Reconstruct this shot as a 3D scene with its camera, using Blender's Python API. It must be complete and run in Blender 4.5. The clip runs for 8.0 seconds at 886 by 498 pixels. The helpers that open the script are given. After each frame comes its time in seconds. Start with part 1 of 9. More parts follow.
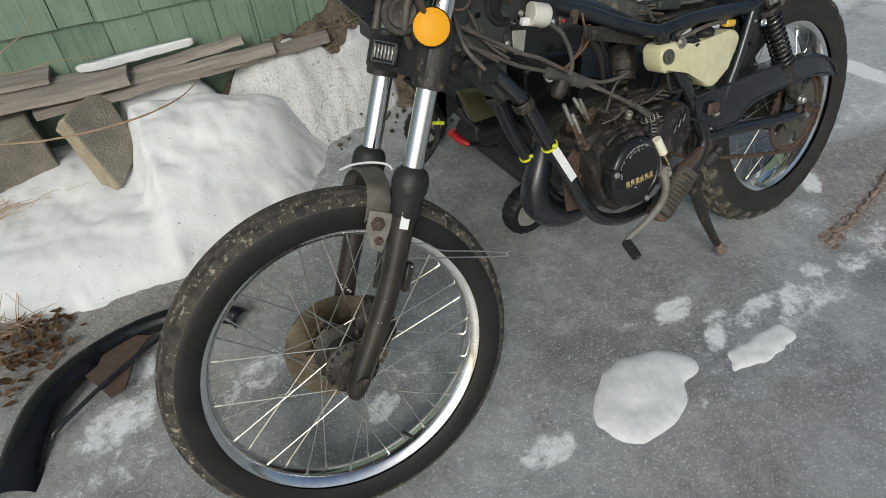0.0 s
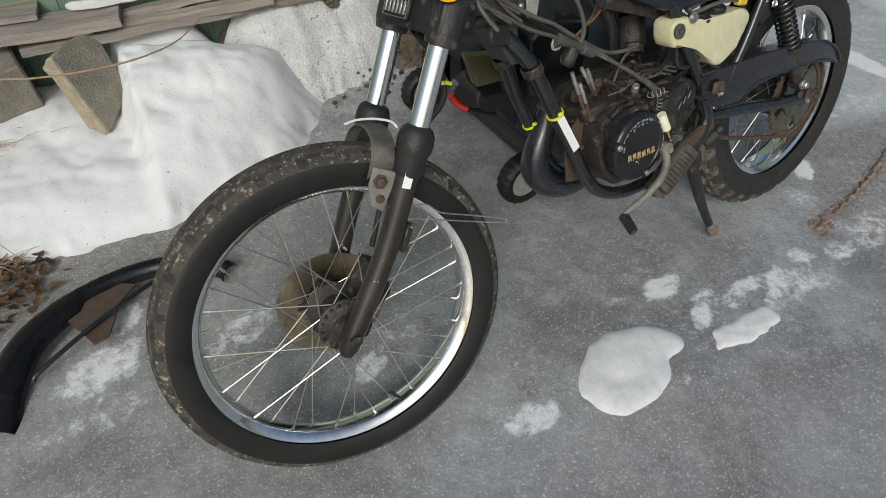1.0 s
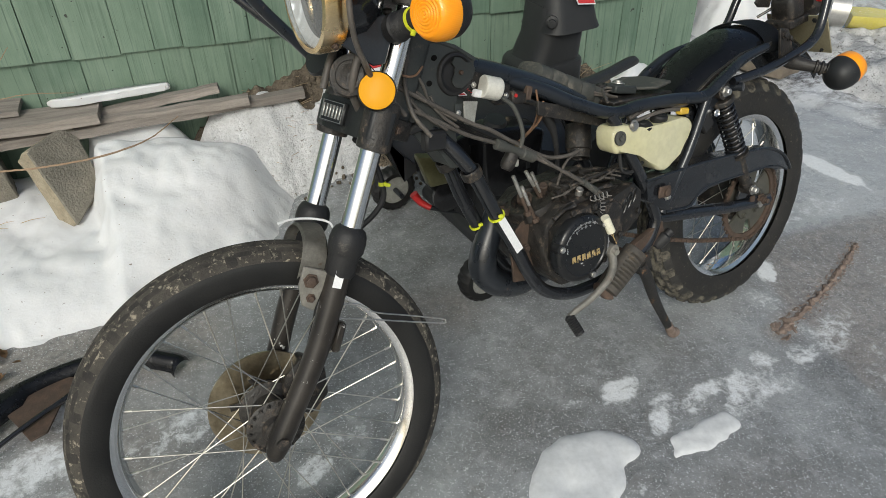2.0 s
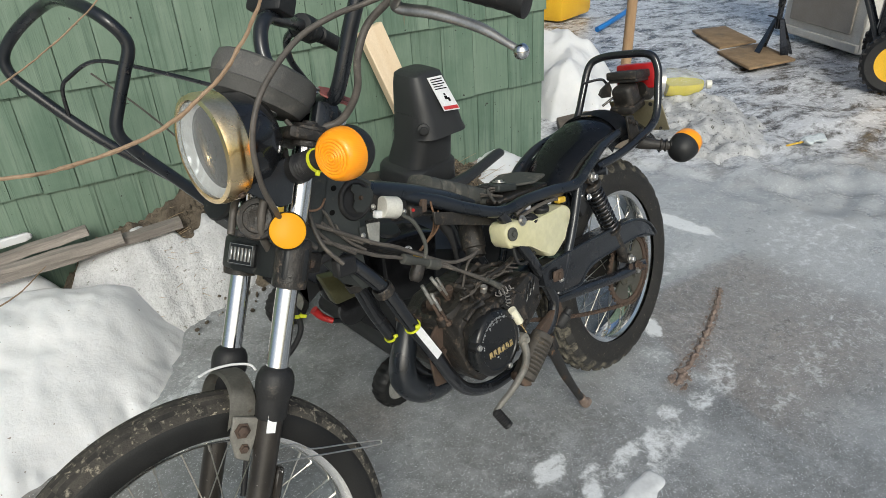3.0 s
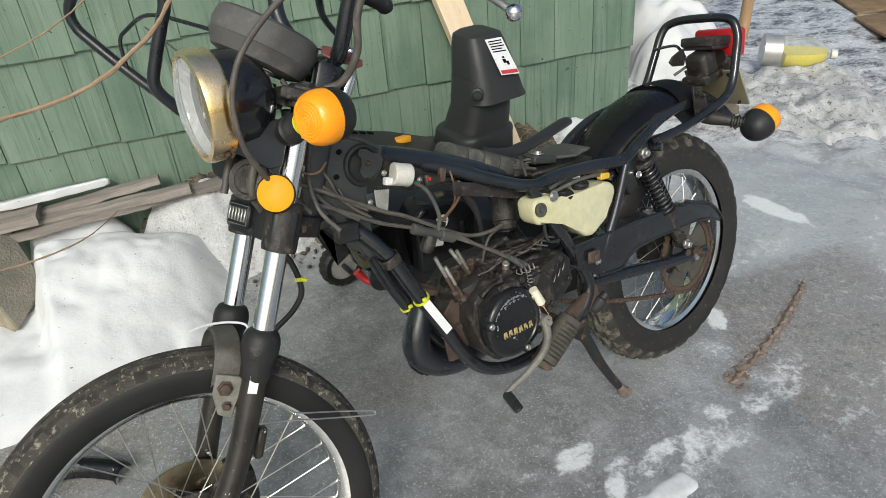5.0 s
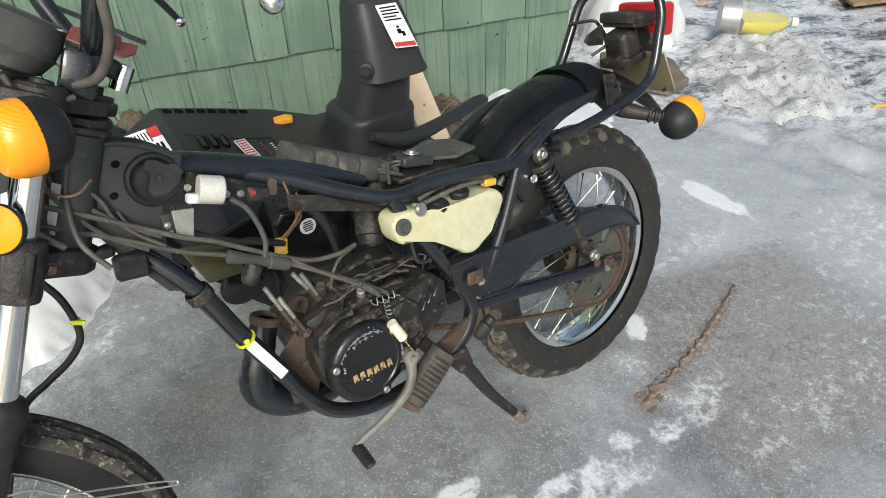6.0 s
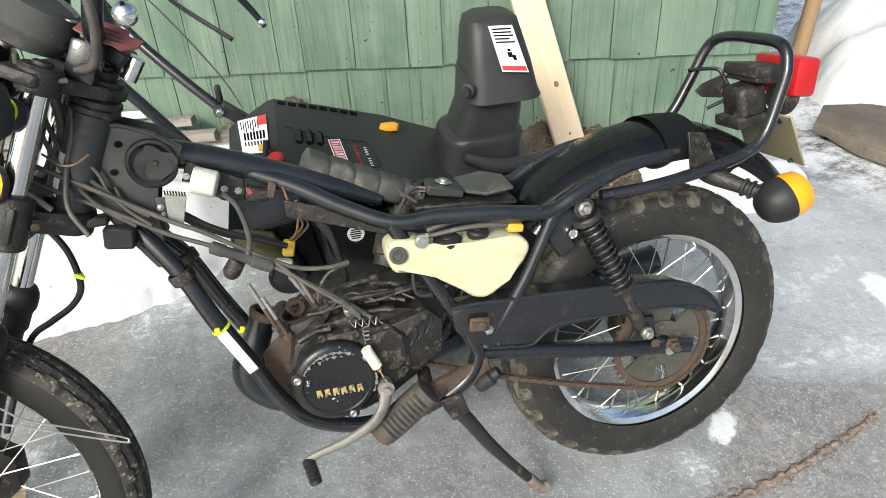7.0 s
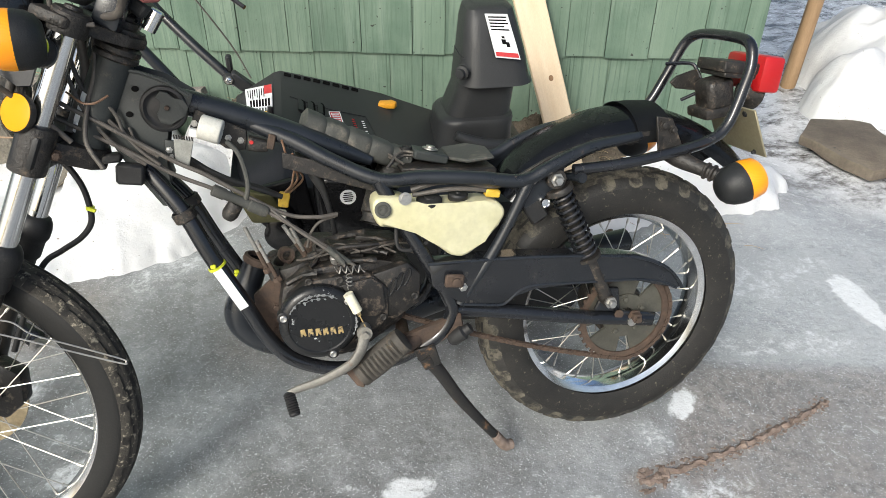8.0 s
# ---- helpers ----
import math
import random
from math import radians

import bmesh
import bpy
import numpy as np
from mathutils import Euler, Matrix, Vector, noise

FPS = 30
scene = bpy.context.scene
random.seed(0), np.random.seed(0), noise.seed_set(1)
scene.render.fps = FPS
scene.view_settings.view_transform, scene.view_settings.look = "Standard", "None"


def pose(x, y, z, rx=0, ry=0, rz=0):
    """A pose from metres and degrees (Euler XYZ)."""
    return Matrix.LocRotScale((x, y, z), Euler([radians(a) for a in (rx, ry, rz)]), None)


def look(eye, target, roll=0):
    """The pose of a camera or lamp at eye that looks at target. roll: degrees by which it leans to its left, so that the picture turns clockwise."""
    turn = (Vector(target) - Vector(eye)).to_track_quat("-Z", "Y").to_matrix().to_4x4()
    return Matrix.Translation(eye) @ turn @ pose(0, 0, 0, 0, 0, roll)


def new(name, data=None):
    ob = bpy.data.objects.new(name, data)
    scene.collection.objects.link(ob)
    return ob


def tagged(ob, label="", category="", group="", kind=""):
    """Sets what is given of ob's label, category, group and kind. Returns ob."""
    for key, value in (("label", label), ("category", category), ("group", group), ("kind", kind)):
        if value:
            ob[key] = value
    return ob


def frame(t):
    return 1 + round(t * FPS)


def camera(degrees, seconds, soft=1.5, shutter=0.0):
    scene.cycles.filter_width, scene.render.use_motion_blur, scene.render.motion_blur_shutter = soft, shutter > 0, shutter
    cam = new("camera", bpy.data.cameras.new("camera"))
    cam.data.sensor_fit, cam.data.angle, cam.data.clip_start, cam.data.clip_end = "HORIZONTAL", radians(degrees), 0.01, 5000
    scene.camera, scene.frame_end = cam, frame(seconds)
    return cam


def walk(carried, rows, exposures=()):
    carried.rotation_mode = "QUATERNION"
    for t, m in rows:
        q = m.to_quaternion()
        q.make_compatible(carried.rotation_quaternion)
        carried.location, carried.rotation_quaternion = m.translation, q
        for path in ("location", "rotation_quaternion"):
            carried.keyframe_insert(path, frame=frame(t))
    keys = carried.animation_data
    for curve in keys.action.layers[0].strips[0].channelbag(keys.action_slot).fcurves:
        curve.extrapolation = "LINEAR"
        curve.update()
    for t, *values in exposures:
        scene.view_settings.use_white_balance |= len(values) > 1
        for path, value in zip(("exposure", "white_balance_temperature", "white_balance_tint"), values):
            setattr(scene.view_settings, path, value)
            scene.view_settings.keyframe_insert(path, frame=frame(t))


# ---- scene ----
cam = camera(66.8, 8.0, soft=0.6)
PATH = [
    (0, (0.275, 0.581, 1.164), (0.668, 2.025, -0.164), -6.3),
    (0.5, (0.253, 0.595, 1.159), (0.675, 2.004, -0.196), -3.9),
    (1, (0.244, 0.589, 1.152), (0.671, 1.956, -0.244), -1.6),
    (1.5, (0.291, 0.57, 1.147), (0.682, 1.953, -0.244), -1.9),
    (2, (0.346, 0.569, 1.157), (0.829, 2.103, -0.031), -0.6),
    (2.2, (0.338, 0.571, 1.182), (0.979, 2.145, 0.128), -0.3),
    (3.3, (0.284, 0.606, 1.217), (1.165, 2.105, 0.23), -2.7),
    (3.5, (0.331, 0.597, 1.216), (1.106, 2.144, 0.214), -2.4),
    (4, (0.435, 0.593, 1.194), (1.01, 2.187, 0.131), -2.7),
    (4.2, (0.439, 0.591, 1.19), (1.006, 2.176, 0.109), -3.1),
    (5.3, (0.496, 0.567, 1.197), (1.063, 2.164, 0.135), -4.8),
    (5.5, (0.549, 0.58, 1.183), (1.151, 2.116, 0.053), -3.9),
    (6, (0.735, 0.724, 1.167), (1.332, 2.216, -0.023), -1.8),
    (6.5, (0.932, 0.76, 1.158), (1.105, 2.376, -0.007), -3.5),
    (7, (1.09, 0.724, 1.155), (1.034, 2.365, 0.013), -3.1),
    (7.5, (1.062, 0.661, 1.158), (1.085, 2.316, 0.035), -1.4),
    (8, (1.126, 0.607, 1.146), (1.068, 2.255, 0.014), 0.5),
]
walk(cam, [(t, look(eye, target, roll)) for t, eye, target, roll in PATH], exposures=[(0, -0.22, 6150, 2.0), (2, -0.12, 6150, 2.0), (3.5, 0.04, 6150, 2.0), (5.5, 0.18, 6150, 2.0), (6, 0.4, 6150, 2.0), (6.5, 0.8, 6150, 2.0), (7, 0.78, 6200, 3.0), (8, 0.55, 6200, 4.0)])

# ---- daylight: thin high cloud, soft sun from behind and left of the camera
world = bpy.data.worlds.new("sky")
scene.world = world
world.use_nodes = True
wn = world.node_tree
sky = wn.nodes.new("ShaderNodeTexSky")
sky.sky_type, sky.sun_disc = "NISHITA", False
sky.sun_elevation, sky.sun_rotation = radians(38), radians(205)
sky.air_density, sky.dust_density, sky.ozone_density = 0.8, 6.0, 1.0
wn.links.new(sky.outputs[0], wn.nodes["Background"].inputs[0])
wn.nodes["Background"].inputs[1].default_value = 0.14
sun = new("sun", bpy.data.lights.new("sun", "SUN"))
sun.data.energy, sun.data.angle, sun.data.color = 1.3, radians(14), (1.0, 0.97, 0.93)
sun.matrix_world = look((0, 0, 0), (0.42 * 0.79, 0.91 * 0.79, -0.616))


# ---- materials
def shader(name):
    m = bpy.data.materials.new(name)
    m.use_nodes = True
    t = m.node_tree
    return m, t, t.nodes["Principled BSDF"]


def node(t, kind, **values):
    n = t.nodes.new(kind)
    for k, v in values.items():
        n.inputs[k].default_value = v
    return n


def noise_tex(t, vec, scale, detail=6.0, rough=0.6, dist=0.0):
    n = node(t, "ShaderNodeTexNoise", Scale=scale, Detail=detail, Roughness=rough, Distortion=dist)
    t.links.new(vec, n.inputs["Vector"])
    return n.outputs["Fac"]


def ramp(t, fac, lo, hi, a=0.0, b=1.0):
    n = node(t, "ShaderNodeMapRange")
    n.inputs["From Min"].default_value, n.inputs["From Max"].default_value = lo, hi
    n.inputs["To Min"].default_value, n.inputs["To Max"].default_value = a, b
    t.links.new(fac, n.inputs["Value"])
    return n.outputs["Result"]


def mixc(t, fac, a, b):
    n = t.nodes.new("ShaderNodeMix")
    n.data_type = "RGBA"
    for sock, val in ((n.inputs[0], fac), (n.inputs[6], a), (n.inputs[7], b)):
        if isinstance(val, (int, float)):
            sock.default_value = val
        elif isinstance(val, (tuple, list)):
            sock.default_value = (*val[:3], 1.0)
        else:
            t.links.new(val, sock)
    return n.outputs[2]


def vecs(t, stretch=(1, 1, 1), shift=True):
    """Object coordinates, stretched, shifted from piece to piece."""
    c = t.nodes.new("ShaderNodeTexCoord")
    mp = t.nodes.new("ShaderNodeMapping")
    mp.inputs["Scale"].default_value = stretch
    t.links.new(c.outputs["Object"], mp.inputs["Vector"])
    if shift:
        info = t.nodes.new("ShaderNodeObjectInfo")
        mul = t.nodes.new("ShaderNodeMath")
        mul.operation = "MULTIPLY"
        mul.inputs[1].default_value = 37.0
        t.links.new(info.outputs["Random"], mul.inputs[0])
        t.links.new(mul.outputs[0], mp.inputs["Location"])
    return mp.outputs[0]


def bump(t, bsdf, height, strength, dist=0.002):
    b = node(t, "ShaderNodeBump", Strength=strength, Distance=dist)
    t.links.new(height, b.inputs["Height"])
    t.links.new(b.outputs[0], bsdf.inputs["Normal"])


def surf(name, c1, c2, rough=0.5, metal=0.0, scale=25.0, fine=260.0, bumps=0.25, dirt=None, dirt_lo=0.55, dirt_hi=0.7, dirt_scale=9.0, stretch=(1, 1, 1), coat=0.0, rough2=None, random_value=0.0, dist=0.0015):
    """Two colours by noise, grain by finer noise, and dirt or wear in blotches."""
    m, t, b = shader(name)
    v = vecs(t, stretch)
    big, small = noise_tex(t, v, scale), noise_tex(t, v, fine, 4.0)
    col = mixc(t, ramp(t, big, 0.3, 0.7), c1, c2)
    col = mixc(t, ramp(t, small, 0.35, 0.75, 0.0, 0.35), col, tuple(x * 0.55 for x in c1))
    r = ramp(t, big, 0.3, 0.7, rough, rough if rough2 is None else rough2)
    if dirt:
        d = ramp(t, noise_tex(t, v, dirt_scale, 9.0, 0.72), dirt_lo, dirt_hi)
        col = mixc(t, d, col, dirt)
        mr = t.nodes.new("ShaderNodeMix")
        t.links.new(d, mr.inputs[0])
        t.links.new(r, mr.inputs[2])
        mr.inputs[3].default_value = 0.85
        r = mr.outputs[0]
        if metal:
            t.links.new(ramp(t, d, 0.0, 1.0, metal, 0.0), b.inputs["Metallic"])
    elif metal:
        b.inputs["Metallic"].default_value = metal
    if random_value:
        info = t.nodes.new("ShaderNodeObjectInfo")
        hsv = t.nodes.new("ShaderNodeHueSaturation")
        t.links.new(ramp(t, info.outputs["Random"], 0, 1, 1 - random_value, 1 + random_value), hsv.inputs["Value"])
        t.links.new(col, hsv.inputs["Color"])
        col = hsv.outputs[0]
    t.links.new(col, b.inputs["Base Color"])
    t.links.new(r, b.inputs["Roughness"])
    b.inputs["Coat Weight"].default_value = coat
    if not metal and c1[0] < 0.09:
        b.inputs["Specular IOR Level"].default_value = 0.36
    if bumps:
        bump(t, b, small, bumps, dist)
    return m


DIRT = (0.20, 0.165, 0.12)
DUST = (0.17, 0.155, 0.13)
black_paint = surf("black_paint", (0.009, 0.010, 0.012), (0.016, 0.017, 0.020), 0.15, 0, 14, 300, 0.08, DUST, 0.63, 0.88, 34, rough2=0.32, coat=0.5)
frame_paint = surf("frame_paint", (0.009, 0.011, 0.014), (0.018, 0.021, 0.026), 0.20, 0, 18, 260, 0.2, (0.13, 0.095, 0.07), 0.62, 0.74, 46, rough2=0.40, coat=0.3)
rusty_paint = surf("rusty_paint", (0.012, 0.012, 0.012), (0.030, 0.028, 0.026), 0.4, 0, 16, 240, 0.4, (0.20, 0.115, 0.06), 0.57, 0.66, 30, rough2=0.6)
gusset_paint = surf("gusset_paint", (0.030, 0.034, 0.033), (0.046, 0.050, 0.048), 0.46, 0, 12, 300, 0.2, (0.17, 0.145, 0.11), 0.60, 0.80, 30, rough2=0.56)
case_paint = surf("case_paint", (0.010, 0.010, 0.010), (0.024, 0.022, 0.020), 0.28, 0, 22, 240, 0.5, (0.19, 0.15, 0.115), 0.53, 0.72, 48, rough2=0.58)
cover_paint = surf("cover_paint", (0.009, 0.010, 0.011), (0.018, 0.018, 0.019), 0.2, 0, 16, 300, 0.15, (0.50, 0.51, 0.51), 0.645, 0.66, 60, rough2=0.38)
dull_steel = surf("dull_steel", (0.22, 0.215, 0.20), (0.38, 0.37, 0.35), 0.45, 0.5, 40, 240, 0.4, (0.14, 0.085, 0.05), 0.56, 0.66, 90)
greasy = surf("greasy_casting", (0.010, 0.0095, 0.009), (0.036, 0.032, 0.028), 0.28, 0.1, 60, 220, 1.0, (0.15, 0.115, 0.085), 0.55, 0.70, 70, rough2=0.7)
dusty_steel = surf("dusty_steel", (0.14, 0.134, 0.117), (0.28, 0.268, 0.235), 0.45, 0.15, 30, 260, 0.4, (0.13, 0.085, 0.055), 0.60, 0.72, 44, rough2=0.65)
dried_mud = surf("dried_mud", (0.085, 0.078, 0.062), (0.17, 0.155, 0.120), 0.9, 0, 42, 240, 0.8, (0.038, 0.036, 0.033), 0.45, 0.58, 50)
tan_mud = surf("tan_mud", (0.13, 0.12, 0.095), (0.25, 0.225, 0.17), 0.9, 0, 46, 240, 0.8, (0.045, 0.043, 0.038), 0.46, 0.56, 60)
rubber = surf("tyre_rubber", (0.006, 0.006, 0.006), (0.013, 0.013, 0.0125), 0.42, 0, 30, 320, 0.4, (0.10, 0.09, 0.07), 0.69, 0.80, 60, rough2=0.68)
rear_rubber = surf("rear_tyre_rubber", (0.012, 0.0118, 0.0115), (0.028, 0.0265, 0.024), 0.55, 0, 30, 320, 0.6, (0.20, 0.175, 0.13), 0.60, 0.70, 75, rough2=0.7)
tread_dust = surf("dusty_tread", (0.034, 0.031, 0.027), (0.085, 0.077, 0.063), 0.85, 0, 20, 300, 0.9, (0.28, 0.25, 0.19), 0.555, 0.62, 100)
tread_groove = surf("tread_groove", (0.018, 0.017, 0.016), (0.050, 0.046, 0.039), 0.85, 0, 40, 240, 0.6, (0.24, 0.22, 0.17), 0.56, 0.64, 60)
block_rubber = surf("tread_block", (0.018, 0.018, 0.017), (0.040, 0.038, 0.035), 0.6, 0, 40, 300, 0.6, (0.11, 0.10, 0.075), 0.58, 0.72, 60)
rubber_soft = surf("black_rubber", (0.012, 0.012, 0.013), (0.026, 0.026, 0.026), 0.42, 0, 25, 300, 0.3, (0.16, 0.14, 0.115), 0.60, 0.82, 36, rough2=0.65)
dusty_rubber = surf("dusty_rubber", (0.045, 0.047, 0.043), (0.085, 0.085, 0.076), 0.6, 0, 22, 300, 0.3, (0.20, 0.18, 0.145), 0.55, 0.76, 34, rough2=0.75)
brown_rubber = surf("brown_rubber", (0.040, 0.036, 0.031), (0.085, 0.077, 0.066), 0.6, 0, 30, 260, 0.4, (0.20, 0.15, 0.10), 0.56, 0.74, 34, rough2=0.75)
plastic = surf("black_plastic", (0.010, 0.011, 0.012), (0.020, 0.021, 0.022), 0.36, 0, 12, 420, 0.3, (0.19, 0.17, 0.145), 0.62, 0.86, 30, rough2=0.58)
dusty_plastic = surf("dusty_plastic", (0.060, 0.060, 0.058), (0.095, 0.094, 0.090), 0.55, 0, 10, 420, 0.35, (0.19, 0.175, 0.15), 0.56, 0.84, 26, rough2=0.65)
blower_plastic = surf("blower_plastic", (0.022, 0.023, 0.024), (0.034, 0.035, 0.036), 0.38, 0, 7, 420, 0.3, (0.25, 0.23, 0.20), 0.68, 0.82, 60, rough2=0.48)
cable_black = surf("cable_sheath", (0.062, 0.056, 0.050), (0.115, 0.103, 0.090), 0.5, 0, 40, 300, 0.2, (0.24, 0.21, 0.17), 0.58, 0.78, 45)
chrome = surf("chrome", (0.80, 0.80, 0.79), (0.74, 0.74, 0.73), 0.07, 1.0, 40, 400, 0.03, (0.34, 0.27, 0.19), 0.66, 0.72, 110, rough2=0.18)
rim_chrome = surf("rim_chrome", (0.86, 0.86, 0.85), (0.78, 0.78, 0.77), 0.10, 1.0, 12, 60, 0.01, (0.4, 0.36, 0.30), 0.70, 0.82, 60, rough2=0.20)
ring_metal = surf("tarnished_ring", (0.95, 0.66, 0.27), (0.97, 0.84, 0.62), 0.16, 1.0, 14, 320, 0.06, (0.30, 0.17, 0.06), 0.66, 0.72, 80, rough2=0.36)
steel = surf("dull_steel", (0.42, 0.41, 0.39), (0.58, 0.57, 0.54), 0.38, 0.9, 40, 250, 0.2, (0.24, 0.17, 0.11), 0.58, 0.75, 40)
spoke_steel = surf("spoke_steel", (0.50, 0.48, 0.43), (0.62, 0.60, 0.55), 0.3, 1.0, 60, 300, 0.1, (0.32, 0.26, 0.18), 0.6, 0.8, 60)
bare_alloy = surf("bare_alloy", (0.40, 0.41, 0.42), (0.55, 0.56, 0.57), 0.5, 0.3, 60, 260, 0.4, (0.05, 0.05, 0.05), 0.52, 0.58, 150)
rust = surf("rusty_steel", (0.050, 0.036, 0.028), (0.105, 0.068, 0.047), 0.75, 0.1, 55, 260, 0.8, (0.06, 0.042, 0.032), 0.5, 0.7, 40)
slider_paint = surf("fork_slider_paint", (0.014, 0.0125, 0.011), (0.036, 0.031, 0.026), 0.30, 0.0, 20, 300, 0.2, (0.62, 0.62, 0.60), 0.645, 0.660, 62, rough2=0.45)
disc_metal = surf("brake_disc", (0.22, 0.18, 0.12), (0.50, 0.43, 0.30), 0.28, 1.0, 24, 200, 0.15, (0.10, 0.08, 0.06), 0.6, 0.8, 22)
tank_plastic = surf("oil_tank_plastic", (0.55, 0.52, 0.31), (0.63, 0.61, 0.43), 0.30, 0, 7, 60, 0.03, (0.30, 0.22, 0.10), 0.60, 0.90, 18)
tank_plastic.node_tree.nodes["Principled BSDF"].inputs["Subsurface Weight"].default_value = 0.15
tank_plastic.node_tree.nodes["Principled BSDF"].inputs["Subsurface Radius"].default_value = (0.02, 0.02, 0.01)
white_plastic = surf("white_plastic", (0.60, 0.585, 0.52), (0.70, 0.69, 0.63), 0.4, 0, 18, 250, 0.08, (0.26, 0.21, 0.15), 0.58, 0.80, 40)
cream = surf("cream_nylon", (0.70, 0.67, 0.50), (0.78, 0.75, 0.60), 0.35, 0, 30, 250, 0.05)
sticker_white = surf("sticker_white", (0.74, 0.75, 0.76), (0.80, 0.80, 0.80), 0.35, 0, 20, 200, 0.03, (0.42, 0.40, 0.36), 0.68, 0.8, 60)
# print black; also the shade inside holes, slots and vents, put in as colour
ink_hole_black = surf("ink_hole_black", (0.006, 0.006, 0.006), (0.012, 0.012, 0.012), 0.6, 0, 60, 200, 0)
ink_hole_black.node_tree.nodes["Principled BSDF"].inputs["Specular IOR Level"].default_value = 0.0
ink_red = surf("label_red", (0.48, 0.03, 0.035), (0.55, 0.05, 0.05), 0.4, 0, 60, 200, 0)
yellow_tie = surf("yellow_nylon", (0.62, 0.68, 0.02), (0.72, 0.75, 0.05), 0.4, 0, 60, 200, 0)
yellow_plug = surf("yellow_plug", (0.60, 0.36, 0.03), (0.66, 0.46, 0.06), 0.4, 0, 60, 200, 0.05, DIRT, 0.6, 0.8, 50)
orange_key = surf("orange_plastic", (0.75, 0.33, 0.02), (0.80, 0.40, 0.03), 0.4, 0, 60, 200, 0)
gold_paint = surf("gold_paint", (0.42, 0.30, 0.12), (0.55, 0.42, 0.20), 0.45, 0.3, 80, 300, 0.1, (0.05, 0.045, 0.04), 0.5, 0.6, 120)
wire_brown = surf("wire_brown", (0.16, 0.09, 0.05), (0.22, 0.13, 0.08), 0.5, 0, 60, 200, 0)
red_plastic = surf("red_plastic", (0.45, 0.02, 0.02), (0.5, 0.03, 0.03), 0.35, 0, 30, 200, 0.05)
dusty_red = surf("dusty_red", (0.19, 0.055, 0.05), (0.24, 0.08, 0.07), 0.6, 0, 30, 200, 0.1, (0.3, 0.25, 0.22), 0.6, 0.9, 30)
pine = surf("pine_board", (0.72, 0.56, 0.37), (0.80, 0.66, 0.48), 0.6, 0, 3.0, 60, 0.15, (0.45, 0.28, 0.14), 0.70, 0.78, 4.0, stretch=(14, 14, 1.6))
grey_wood = surf("weathered_wood", (0.16, 0.142, 0.124), (0.34, 0.305, 0.27), 0.85, 0, 2.2, 30, 0.6, (0.10, 0.085, 0.07), 0.58, 0.75, 4.0, stretch=(2.0, 26, 26), random_value=0.12, dist=0.004)
post_wood = surf("fence_post_wood", (0.30, 0.19, 0.10), (0.42, 0.28, 0.16), 0.8, 0, 2.5, 30, 0.5, (0.16, 0.10, 0.06), 0.6, 0.75, 4.0, stretch=(16, 16, 1.5))
mottled_zinc = surf("mottled_zinc", (0.22, 0.22, 0.20), (0.36, 0.36, 0.33), 0.6, 0.2, 60, 260, 0.4, (0.12, 0.115, 0.10), 0.58, 0.68, 120)
concrete_pale = surf("tan_side_concrete", (0.27, 0.23, 0.16), (0.42, 0.365, 0.265), 0.95, 0, 30, 150, 1.0, (0.20, 0.165, 0.11), 0.58, 0.7, 45, dist=0.006)
concrete = surf("concrete", (0.16, 0.148, 0.12), (0.28, 0.258, 0.21), 0.92, 0, 16, 130, 1.0, (0.12, 0.11, 0.09), 0.6, 0.8, 10, dist=0.006)
twig_bark = surf("twig_bark", (0.24, 0.16, 0.10), (0.36, 0.26, 0.17), 0.8, 0, 40, 200, 0.4)
straw = surf("dry_grass", (0.33, 0.24, 0.14), (0.45, 0.35, 0.22), 0.85, 0, 40, 200, 0.1, random_value=0.2)
soil = surf("soil", (0.05, 0.040, 0.030), (0.20, 0.165, 0.12), 0.95, 0, 11, 90, 1.0, (0.28, 0.25, 0.20), 0.6, 0.75, 22, dist=0.012)
slate = surf("flat_stone", (0.11, 0.09, 0.07), (0.20, 0.17, 0.13), 0.8, 0, 9, 90, 0.8, (0.05, 0.05, 0.05), 0.62, 0.66, 6, dist=0.006)
yellow_rim = surf("yellow_wheel_paint", (0.75, 0.42, 0.02), (0.80, 0.48, 0.03), 0.4, 0, 12, 200, 0.05)
off_white = surf("weathered_white", (0.55, 0.53, 0.48), (0.68, 0.66, 0.61), 0.6, 0, 4, 120, 0.2, (0.36, 0.32, 0.26), 0.55, 0.8, 5)
grey_panel = surf("dull_panel", (0.26, 0.235, 0.20), (0.36, 0.33, 0.29), 0.6, 0, 4, 120, 0.2)
cardboard = surf("straw_mat", (0.19, 0.125, 0.065), (0.30, 0.21, 0.12), 0.9, 0, 12, 90, 0.5, (0.10, 0.08, 0.06), 0.55, 0.7, 8)
blue_hose = surf("blue_hose", (0.02, 0.14, 0.42), (0.03, 0.18, 0.5), 0.35, 0, 30, 200, 0.05)
plate_metal = surf("faded_plate", (0.30, 0.27, 0.17), (0.40, 0.36, 0.25), 0.4, 0.4, 10, 200, 0.1, (0.14, 0.11, 0.07), 0.6, 0.85, 14)


